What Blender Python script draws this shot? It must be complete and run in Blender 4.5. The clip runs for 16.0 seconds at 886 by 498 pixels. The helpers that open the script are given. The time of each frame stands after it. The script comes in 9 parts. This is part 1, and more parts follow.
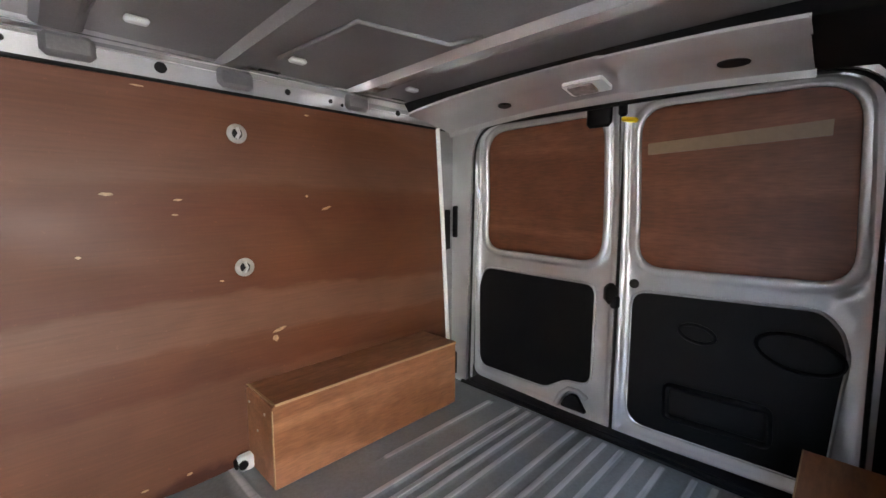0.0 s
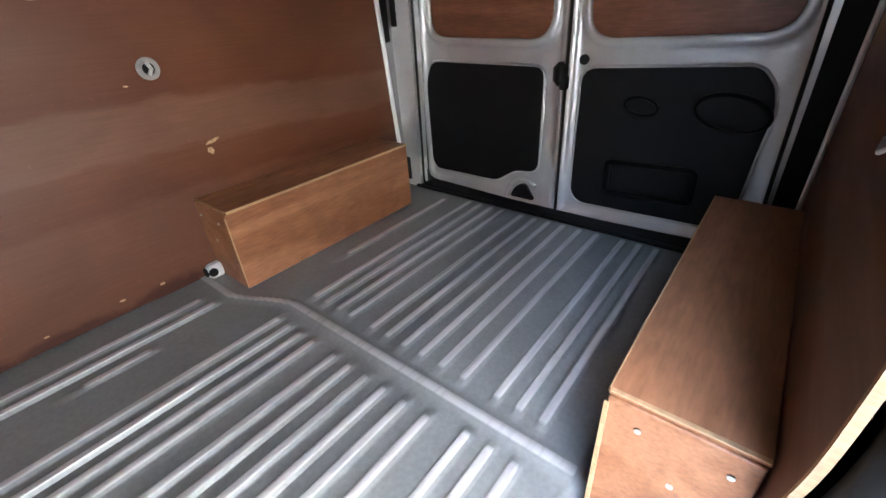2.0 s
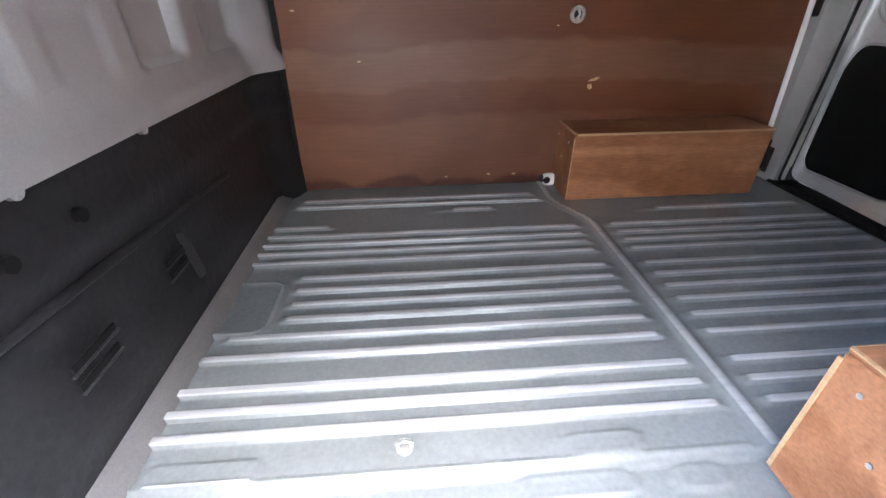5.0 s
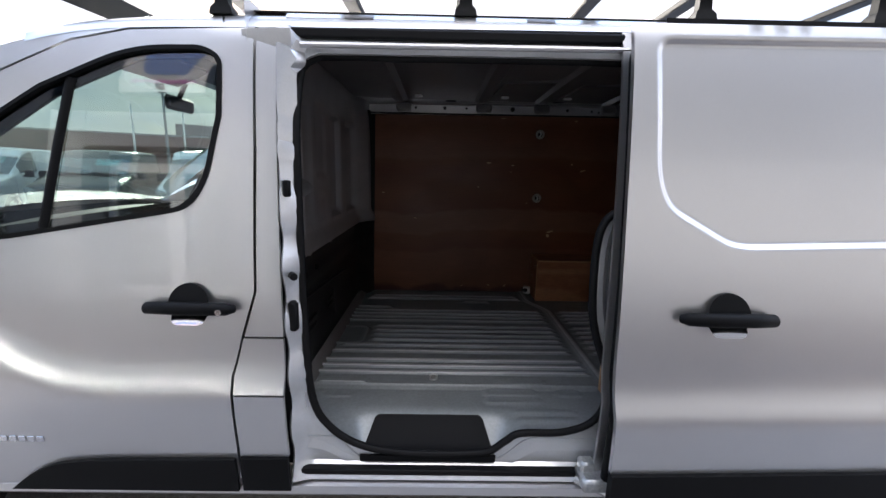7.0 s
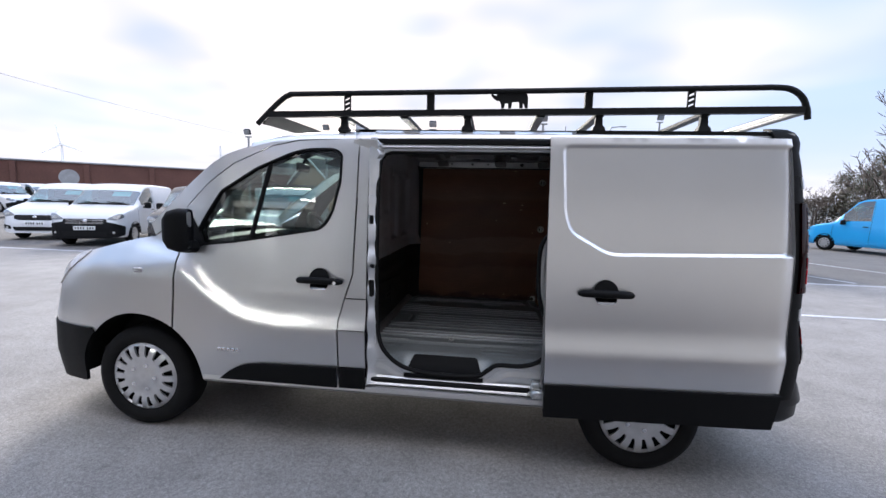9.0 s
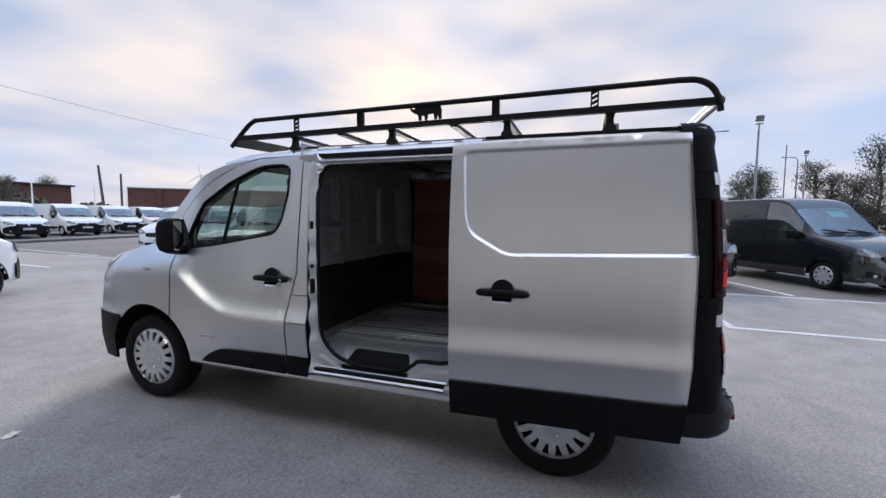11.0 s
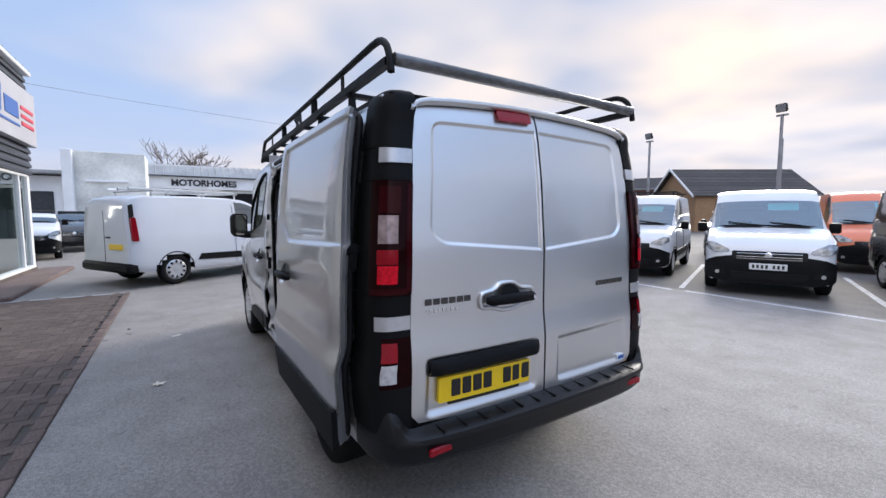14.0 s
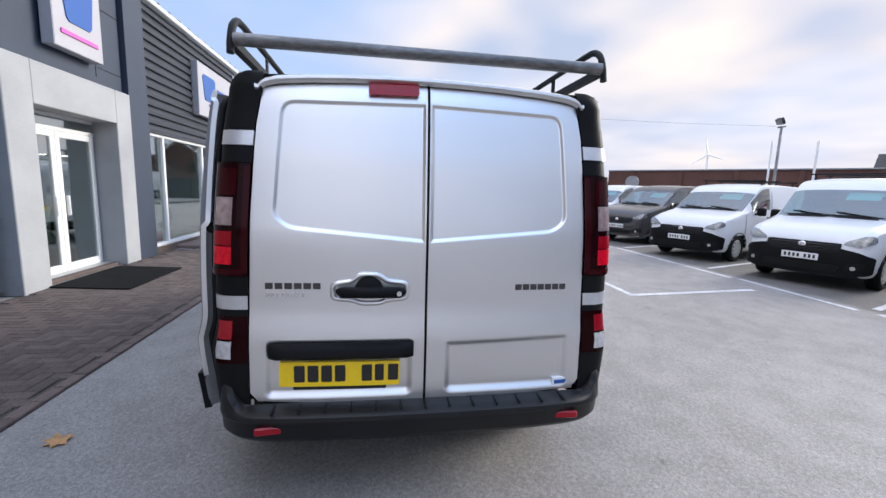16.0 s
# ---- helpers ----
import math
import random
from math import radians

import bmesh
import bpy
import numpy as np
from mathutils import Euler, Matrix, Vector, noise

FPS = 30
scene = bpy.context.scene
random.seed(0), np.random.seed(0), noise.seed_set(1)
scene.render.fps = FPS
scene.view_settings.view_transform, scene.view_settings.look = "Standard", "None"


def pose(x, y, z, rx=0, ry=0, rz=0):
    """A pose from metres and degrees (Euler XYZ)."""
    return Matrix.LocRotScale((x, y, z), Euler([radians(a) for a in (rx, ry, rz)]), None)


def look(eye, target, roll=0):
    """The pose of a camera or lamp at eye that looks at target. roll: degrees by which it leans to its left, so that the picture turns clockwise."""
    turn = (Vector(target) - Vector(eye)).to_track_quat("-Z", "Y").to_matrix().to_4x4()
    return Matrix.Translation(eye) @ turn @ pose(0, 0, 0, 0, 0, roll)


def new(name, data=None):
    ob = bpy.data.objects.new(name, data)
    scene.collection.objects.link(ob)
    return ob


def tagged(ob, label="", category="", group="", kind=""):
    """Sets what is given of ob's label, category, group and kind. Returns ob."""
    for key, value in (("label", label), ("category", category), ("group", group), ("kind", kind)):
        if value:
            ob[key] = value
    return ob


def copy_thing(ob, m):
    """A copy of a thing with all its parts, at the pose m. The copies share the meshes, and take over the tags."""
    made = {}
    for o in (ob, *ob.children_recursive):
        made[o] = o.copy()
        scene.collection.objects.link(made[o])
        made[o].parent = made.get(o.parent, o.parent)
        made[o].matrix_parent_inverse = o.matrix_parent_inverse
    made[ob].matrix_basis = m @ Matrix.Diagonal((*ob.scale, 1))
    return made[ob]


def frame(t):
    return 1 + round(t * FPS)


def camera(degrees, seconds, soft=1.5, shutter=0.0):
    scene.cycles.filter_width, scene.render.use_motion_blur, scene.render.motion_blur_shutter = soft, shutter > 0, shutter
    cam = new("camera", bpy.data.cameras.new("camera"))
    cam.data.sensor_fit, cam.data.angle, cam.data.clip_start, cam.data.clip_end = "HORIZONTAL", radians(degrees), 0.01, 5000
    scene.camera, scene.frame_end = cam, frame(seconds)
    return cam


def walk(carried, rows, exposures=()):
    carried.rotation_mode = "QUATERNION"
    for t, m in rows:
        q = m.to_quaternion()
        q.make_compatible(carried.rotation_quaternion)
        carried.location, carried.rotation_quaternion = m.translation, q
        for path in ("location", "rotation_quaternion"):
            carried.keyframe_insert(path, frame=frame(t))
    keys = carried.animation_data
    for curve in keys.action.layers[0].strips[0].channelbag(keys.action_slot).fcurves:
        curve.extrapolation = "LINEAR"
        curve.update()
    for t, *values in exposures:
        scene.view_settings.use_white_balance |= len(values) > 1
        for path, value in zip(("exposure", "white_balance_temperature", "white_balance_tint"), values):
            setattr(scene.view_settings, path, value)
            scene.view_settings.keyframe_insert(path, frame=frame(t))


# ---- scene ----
from mathutils.geometry import delaunay_2d_cdt

cam = camera(93.7, 16.0)
PATH = [
    (0, (3.102, -0.64, 1.503), (4.517, 0.755, 1.274), 0.1),
    (0.5, (3.147, -0.658, 1.509), (4.706, 0.577, 1.298), -0.5),
    (1, (3.173, -0.673, 1.505), (4.781, 0.481, 1.219), -1.4),
    (1.5, (3.17, -0.687, 1.451), (4.673, 0.451, 0.784), -3.6),
    (2, (3.131, -0.694, 1.385), (4.447, 0.428, 0.379), -3.9),
    (2.5, (3.111, -0.696, 1.367), (4.33, 0.425, 0.245), -3.2),
    (3, (3.083, -0.697, 1.363), (4.205, 0.471, 0.19), -2.7),
    (3.5, (3.015, -0.7, 1.349), (3.989, 0.546, 0.124), -2.1),
    (4, (2.958, -0.719, 1.336), (3.764, 0.607, 0.074), -1.0),
    (4.5, (2.947, -0.83, 1.318), (3.441, 0.711, 0.142), -0.9),
    (5, (2.953, -1.013, 1.341), (3.073, 0.692, 0.303), -0.5),
    (5.2, (2.944, -1.096, 1.357), (3.024, 0.662, 0.405), 0.4),
    (7.3, (2.906, -2.373, 1.48), (2.93, -0.401, 1.147), 1.1),
    (7.5, (2.881, -2.498, 1.49), (2.92, -0.524, 1.175), 0.9),
    (8, (2.914, -2.809, 1.501), (2.903, -0.829, 1.222), 0.6),
    (8.2, (2.944, -2.927, 1.512), (2.897, -0.946, 1.239), 0.7),
    (10.3, (3.706, -3.423, 1.461), (3.204, -1.492, 1.319), 1.4),
    (10.5, (3.816, -3.384, 1.446), (3.282, -1.462, 1.294), 0.9),
    (11, (4.158, -3.224, 1.456), (3.519, -1.335, 1.307), 0.6),
    (11.5, (4.625, -3.127, 1.446), (3.803, -1.311, 1.287), -0.1),
    (12, (5.016, -2.922, 1.417), (4.028, -1.19, 1.27), -0.6),
    (12.5, (5.386, -2.636, 1.432), (4.272, -0.98, 1.305), -0.7),
    (13, (5.81, -2.357, 1.431), (4.47, -0.879, 1.283), -0.8),
    (13.5, (6.071, -1.993, 1.393), (4.576, -0.67, 1.266), 0.1),
    (14, (6.353, -1.57, 1.416), (4.671, -0.5, 1.253), -0.0),
    (14.5, (6.574, -1.187, 1.455), (4.758, -0.377, 1.237), 0.3),
    (15, (6.621, -0.789, 1.457), (4.74, -0.158, 1.207), 1.8),
    (15.5, (6.692, -0.438, 1.457), (4.766, 0.037, 1.207), 2.5),
    (16, (6.668, -0.223, 1.477), (4.714, 0.092, 1.19), 1.8),
]
EXPOSURES = [(0.0, 5.6, 7400, 8), (1.2, 5.55, 7300, 8), (1.6, 5.55, 7200, 8), (2.5, 5.35, 7050, 8), (4.0, 5.1, 6850, 8), (5.2, 4.95, 6800, 9), (6.3, 2.25, 6750, 9), (7.3, 1.5, 6700, 8), (8.2, 1.35, 6600, 8), (10.3, 0.62, 6500, 8), (13.0, 0.58, 6450, 8), (14.5, 0.7, 6600, 8), (16.0, 0.78, 6600, 8)]
walk(cam, [(t, look(eye, target, roll)) for t, eye, target, roll in PATH], EXPOSURES)

# ---- sky and sun ----
SUN_AZ, SUN_EL = -21.0, 22.0          # degrees from +y towards +x, and above the horizon
world = bpy.data.worlds.new("sky")
scene.world = world
world.use_nodes = True
wn, wl = world.node_tree.nodes, world.node_tree.links
wn.clear()
w_out = wn.new("ShaderNodeOutputWorld")
w_bg = wn.new("ShaderNodeBackground")
w_sky = wn.new("ShaderNodeTexSky")
w_sky.sky_type = 'NISHITA'
w_sky.sun_disc = False
w_sky.sun_elevation = radians(SUN_EL)
w_sky.sun_rotation = radians(SUN_AZ)
w_sky.dust_density = 2.0
w_scale = wn.new("ShaderNodeVectorMath"); w_scale.operation = 'SCALE'; w_scale.inputs['Scale'].default_value = 0.10
wl.new(w_sky.outputs['Color'], w_scale.inputs[0])
w_tc = wn.new("ShaderNodeTexCoord")
w_sep = wn.new("ShaderNodeSeparateXYZ")
wl.new(w_tc.outputs['Generated'], w_sep.inputs[0])


def wmath(op, a, b=None, clamp=False):
    n = wn.new("ShaderNodeMath")
    n.operation, n.use_clamp = op, clamp
    for i, v in enumerate((a, b)):
        if v is None:
            continue
        if isinstance(v, (int, float)):
            n.inputs[i].default_value = v
        else:
            wl.new(v, n.inputs[i])
    return n.outputs[0]


zup = wmath('ADD', wmath('MAXIMUM', w_sep.outputs['Z'], 0.0), 0.16)
w_vec = wn.new("ShaderNodeCombineXYZ")
wl.new(wmath('DIVIDE', w_sep.outputs['X'], zup), w_vec.inputs[0])
wl.new(wmath('DIVIDE', w_sep.outputs['Y'], zup), w_vec.inputs[1])
w_n1 = wn.new("ShaderNodeTexNoise")
w_n1.inputs['Scale'].default_value, w_n1.inputs['Detail'].default_value, w_n1.inputs['Roughness'].default_value = 0.55, 2.5, 0.45
wl.new(w_vec.outputs[0], w_n1.inputs['Vector'])
w_n2 = wn.new("ShaderNodeTexNoise")
w_n2.inputs['Scale'].default_value, w_n2.inputs['Detail'].default_value = 1.3, 2.0
wl.new(w_vec.outputs[0], w_n2.inputs['Vector'])
# cloud tone: grey-violet bellies to pale tops
w_tone = wn.new("ShaderNodeValToRGB")
w_tone.color_ramp.elements[0].position, w_tone.color_ramp.elements[0].color = 0.36, (0.44, 0.52, 0.72, 1)
w_tone.color_ramp.elements[1].position, w_tone.color_ramp.elements[1].color = 0.66, (0.86, 0.79, 0.80, 1)
wl.new(w_n2.outputs['Fac'], w_tone.inputs[0])
w_cover = wn.new("ShaderNodeValToRGB")
w_cover.color_ramp.elements[0].position, w_cover.color_ramp.elements[0].color = 0.44, (0.06, 0.06, 0.06, 1)
w_cover.color_ramp.elements[1].position, w_cover.color_ramp.elements[1].color = 0.60, (0.92, 0.92, 0.92, 1)
wl.new(w_n1.outputs['Fac'], w_cover.inputs[0])
# clear sky between the clouds
w_blue = wn.new("ShaderNodeMix"); w_blue.data_type = 'RGBA'
w_blue.inputs['Factor'].default_value = 0.85
wl.new(w_scale.outputs[0], w_blue.inputs['A'])
w_blue.inputs['B'].default_value = (0.40, 0.57, 0.93, 1)
s_dir = Vector((math.sin(radians(SUN_AZ)) * math.cos(radians(SUN_EL)), math.cos(radians(SUN_AZ)) * math.cos(radians(SUN_EL)), math.sin(radians(SUN_EL))))
w_dot = wn.new("ShaderNodeVectorMath"); w_dot.operation = 'DOT_PRODUCT'
wl.new(w_tc.outputs['Generated'], w_dot.inputs[0])
w_dot.inputs[1].default_value = s_dir
# thicker cloud towards the sun
veil = wmath('MULTIPLY', wmath('POWER', wmath('MAXIMUM', w_dot.outputs['Value'], 0.0), 5.0), 0.8)
w_mix = wn.new("ShaderNodeMix"); w_mix.data_type = 'RGBA'
wl.new(wmath('ADD', w_cover.outputs['Color'], veil, True), w_mix.inputs['Factor'])
wl.new(w_blue.outputs['Result'], w_mix.inputs['A'])
wl.new(w_tone.outputs['Color'], w_mix.inputs['B'])
# the veiled sun: a wide warm brightening of the cloud in front of it
near_sun = wmath('POWER', wmath('MAXIMUM', w_dot.outputs['Value'], 0.0), 14.0)
glow = wmath('MULTIPLY', near_sun, wmath('ADD', wmath('MULTIPLY', w_n2.outputs['Fac'], 1.1), -0.1, True))
w_glow = wn.new("ShaderNodeMix"); w_glow.data_type = 'RGBA'; w_glow.blend_type = 'ADD'
wl.new(glow, w_glow.inputs['Factor'])
wl.new(w_mix.outputs['Result'], w_glow.inputs['A'])
w_glow.inputs['B'].default_value = (0.48, 0.28, 0.05, 1)
# paler, pinkish band of haze along the horizon
haze = wmath('POWER', wmath('SUBTRACT', 1.0, wmath('MAXIMUM', w_sep.outputs['Z'], 0.0), True), 7.0)
w_haze = wn.new("ShaderNodeMix"); w_haze.data_type = 'RGBA'
wl.new(wmath('MULTIPLY', haze, 0.65), w_haze.inputs['Factor'])
wl.new(w_glow.outputs['Result'], w_haze.inputs['A'])
w_haze.inputs['B'].default_value = (0.78, 0.72, 0.76, 1)
wl.new(w_haze.outputs['Result'], w_bg.inputs['Color'])
# overcast: the zenith is brighter than the horizon
w_zen = wn.new("ShaderNodeMapRange"); w_zen.interpolation_type = 'SMOOTHSTEP'
w_zen.inputs['From Min'].default_value, w_zen.inputs['From Max'].default_value = 0.48, 0.95
w_zen.inputs['To Min'].default_value, w_zen.inputs['To Max'].default_value = 0.72, 1.6
wl.new(w_sep.outputs['Z'], w_zen.inputs['Value'])
# brighter south-east sky, added out of view to light the rear doors
w_fill = wn.new("ShaderNodeVectorMath"); w_fill.operation = 'DOT_PRODUCT'
wl.new(w_tc.outputs['Generated'], w_fill.inputs[0])
w_fill.inputs[1].default_value = Vector((0.72, -0.45, 0.53)).normalized()
thin = wmath('MULTIPLY', wmath('POWER', wmath('MAXIMUM', w_fill.outputs['Value'], 0.0), 4.0), 0.9)
wl.new(wmath('MULTIPLY', w_zen.outputs[0], wmath('ADD', thin, 1.0)), w_bg.inputs['Strength'])
wl.new(w_bg.outputs[0], w_out.inputs[0])

sun_data = bpy.data.lights.new("sun", 'SUN')
sun_data.energy, sun_data.angle, sun_data.color = 2.7, radians(26), (1.0, 0.95, 0.91)
sun = new("sun", sun_data)
sun.matrix_world = look(tuple(s_dir * 60), (0, 0, 0))

# ---- materials ----
def mat(name, color, rough=0.5, metal=0.0, coat=0.0, grain=None, grain_scale=40.0, grain_amt=0.15, stain=0.0, stain_scale=1.5,
        bump=0.0, bump_scale=60.0, stretch=(1, 1, 1), spec=0.5, island=0.0, objvar=0.0, rough_var=0.0):
    """A surface with two scales of variation: fine grain and broad stains, both in world-sized object space."""
    m = bpy.data.materials.new(name)
    m.use_nodes = True
    nt = m.node_tree
    n, l = nt.nodes, nt.links
    b = n['Principled BSDF']
    b.inputs['Roughness'].default_value, b.inputs['Metallic'].default_value = rough, metal
    b.inputs['Specular IOR Level'].default_value = spec
    if coat:
        b.inputs['Coat Weight'].default_value, b.inputs['Coat Roughness'].default_value = coat, 0.04
    tc = n.new("ShaderNodeTexCoord")
    mp = n.new("ShaderNodeMapping")
    mp.inputs['Scale'].default_value = stretch
    l.new(tc.outputs['Object'], mp.inputs[0])
    def noise_tex(scale, detail=4.0):
        t = n.new("ShaderNodeTexNoise")
        t.inputs['Scale'].default_value, t.inputs['Detail'].default_value = scale, detail
        l.new(mp.outputs[0], t.inputs['Vector'])
        return t
    fine, broad = noise_tex(grain_scale), noise_tex(stain_scale, 5.0)
    mix = n.new("ShaderNodeMix"); mix.data_type = 'RGBA'
    dark = grain if grain else tuple(c * (1 - grain_amt * 2) for c in color)
    mix.inputs['A'].default_value, mix.inputs['B'].default_value = (*dark, 1), (*color, 1)
    ramp = n.new("ShaderNodeMapRange")
    ramp.inputs['From Min'].default_value, ramp.inputs['From Max'].default_value = 0.3, 0.7
    l.new(fine.outputs['Fac'], ramp.inputs['Value'])
    l.new(ramp.outputs[0], mix.inputs['Factor'])
    last = mix.outputs['Result']
    def scaled(value_socket, low, high, lo_in=0.3, hi_in=0.7):
        r = n.new("ShaderNodeMapRange")
        r.inputs['From Min'].default_value, r.inputs['From Max'].default_value = lo_in, hi_in
        r.inputs['To Min'].default_value, r.inputs['To Max'].default_value = low, high
        l.new(value_socket, r.inputs['Value'])
        return r.outputs[0]
    def times(col, fac):
        x = n.new("ShaderNodeVectorMath"); x.operation = 'SCALE'
        l.new(col, x.inputs[0]); l.new(fac, x.inputs['Scale'])
        return x.outputs[0]
    if stain:
        last = times(last, scaled(broad.outputs['Fac'], 1 - stain, 1 + stain * 0.5))
    if objvar:
        oi = n.new("ShaderNodeObjectInfo")
        last = times(last, scaled(oi.outputs['Random'], 1 - objvar, 1 + objvar, 0, 1))
    if island:
        g = n.new("ShaderNodeNewGeometry")
        last = times(last, scaled(g.outputs['Random Per Island'], 1 - island, 1 + island, 0, 1))
    l.new(last, b.inputs['Base Color'])
    if rough_var:
        l.new(scaled(broad.outputs['Fac'], rough - rough_var, rough + rough_var), b.inputs['Roughness'])
    if bump:
        bt = noise_tex(bump_scale, 3.0)
        bp = n.new("ShaderNodeBump")
        bp.inputs['Strength'].default_value, bp.inputs['Distance'].default_value = bump, 0.01
        l.new(bt.outputs['Fac'], bp.inputs['Height'])
        l.new(bp.outputs[0], b.inputs['Normal'])
    return m


def glass_mat(name, tint=(0.8, 0.9, 0.88), clear=0.75, ior=1.6):
    """Thin tinted pane: see-through with Fresnel gloss on top."""
    m = bpy.data.materials.new(name)
    m.use_nodes = True
    n, l = m.node_tree.nodes, m.node_tree.links
    n.clear()
    out, tr, gl, mx, fr = (n.new(k) for k in ("ShaderNodeOutputMaterial", "ShaderNodeBsdfTransparent", "ShaderNodeBsdfGlossy", "ShaderNodeMixShader", "ShaderNodeLayerWeight"))
    p5, ma = n.new("ShaderNodeMath"), n.new("ShaderNodeMath")
    p5.operation, ma.operation = 'POWER', 'MULTIPLY_ADD'
    f0 = ((ior - 1) / (ior + 1)) ** 2 * 1.9
    p5.inputs[1].default_value, ma.inputs[1].default_value, ma.inputs[2].default_value = 5.0, 1 - f0, f0
    tr.inputs['Color'].default_value = (*[t * clear for t in tint], 1)
    gl.inputs['Roughness'].default_value = 0.02
    gl.inputs['Color'].default_value = (0.95, 0.97, 0.97, 1)
    fr.inputs['Blend'].default_value = 0.5
    l.new(fr.outputs['Facing'], p5.inputs[0]); l.new(p5.outputs[0], ma.inputs[0]); l.new(ma.outputs[0], mx.inputs[0]); l.new(tr.outputs[0], mx.inputs[1]); l.new(gl.outputs[0], mx.inputs[2])
    l.new(mx.outputs[0], out.inputs[0])
    return m


def glow_mat(name, color, power):
    m = bpy.data.materials.new(name)
    m.use_nodes = True
    b = m.node_tree.nodes['Principled BSDF']
    b.inputs['Base Color'].default_value = (*color, 1)
    b.inputs['Emission Color'].default_value, b.inputs['Emission Strength'].default_value = (*color, 1), power
    return m


def wood_mat(name, a, b_col, band=2.2, rough=0.55, streak=9.0, bump=0.05, along=(0.35, 2.0, 3.2), spec=0.5):
    """Veneered plywood: long soft bands of figure along x, fine pores, a few scuffs."""
    m = bpy.data.materials.new(name)
    m.use_nodes = True
    n, l = m.node_tree.nodes, m.node_tree.links
    bs = n['Principled BSDF']
    tc = n.new("ShaderNodeTexCoord")
    mp = n.new("ShaderNodeMapping"); mp.inputs['Scale'].default_value = along
    l.new(tc.outputs['Object'], mp.inputs[0])
    t1 = n.new("ShaderNodeTexNoise"); t1.inputs['Scale'].default_value, t1.inputs['Detail'].default_value, t1.inputs['Distortion'].default_value = band, 3.0, 0.6
    t2 = n.new("ShaderNodeTexNoise"); t2.inputs['Scale'].default_value, t2.inputs['Detail'].default_value = streak * 6, 4.0
    t3 = n.new("ShaderNodeTexNoise"); t3.inputs['Scale'].default_value, t3.inputs['Detail'].default_value = 14.0, 6.0
    l.new(mp.outputs[0], t1.inputs['Vector']); l.new(mp.outputs[0], t2.inputs['Vector']); l.new(tc.outputs['Object'], t3.inputs['Vector'])
    rp = n.new("ShaderNodeValToRGB")
    rp.color_ramp.elements[0].position, rp.color_ramp.elements[0].color = 0.40, (*a, 1)
    rp.color_ramp.elements[1].position, rp.color_ramp.elements[1].color = 0.60, (*b_col, 1)
    e = rp.color_ramp.elements.new(0.52); e.color = (*[(x * 0.6 + y * 0.4) for x, y in zip(a, b_col)], 1)
    l.new(t1.outputs['Fac'], rp.inputs[0])
    mr = n.new("ShaderNodeMapRange"); mr.inputs['From Min'].default_value, mr.inputs['From Max'].default_value = 0.3, 0.7
    mr.inputs['To Min'].default_value, mr.inputs['To Max'].default_value = 0.78, 1.12
    l.new(t2.outputs['Fac'], mr.inputs['Value'])
    mr2 = n.new("ShaderNodeMapRange"); mr2.inputs['From Min'].default_value, mr2.inputs['From Max'].default_value = 0.35, 0.65
    mr2.inputs['To Min'].default_value, mr2.inputs['To Max'].default_value = 0.88, 1.08
    l.new(t3.outputs['Fac'], mr2.inputs['Value'])
    mm = n.new("ShaderNodeMath"); mm.operation = 'MULTIPLY'
    l.new(mr.outputs[0], mm.inputs[0]); l.new(mr2.outputs[0], mm.inputs[1])
    sc = n.new("ShaderNodeVectorMath"); sc.operation = 'SCALE'
    l.new(rp.outputs[0], sc.inputs[0]); l.new(mm.outputs[0], sc.inputs['Scale'])
    l.new(sc.outputs[0], bs.inputs['Base Color'])
    bs.inputs['Roughness'].default_value, bs.inputs['Specular IOR Level'].default_value = rough, spec
    bp = n.new("ShaderNodeBump"); bp.inputs['Strength'].default_value, bp.inputs['Distance'].default_value = bump, 0.005
    l.new(t2.outputs['Fac'], bp.inputs['Height']); l.new(bp.outputs[0], bs.inputs['Normal'])
    return m


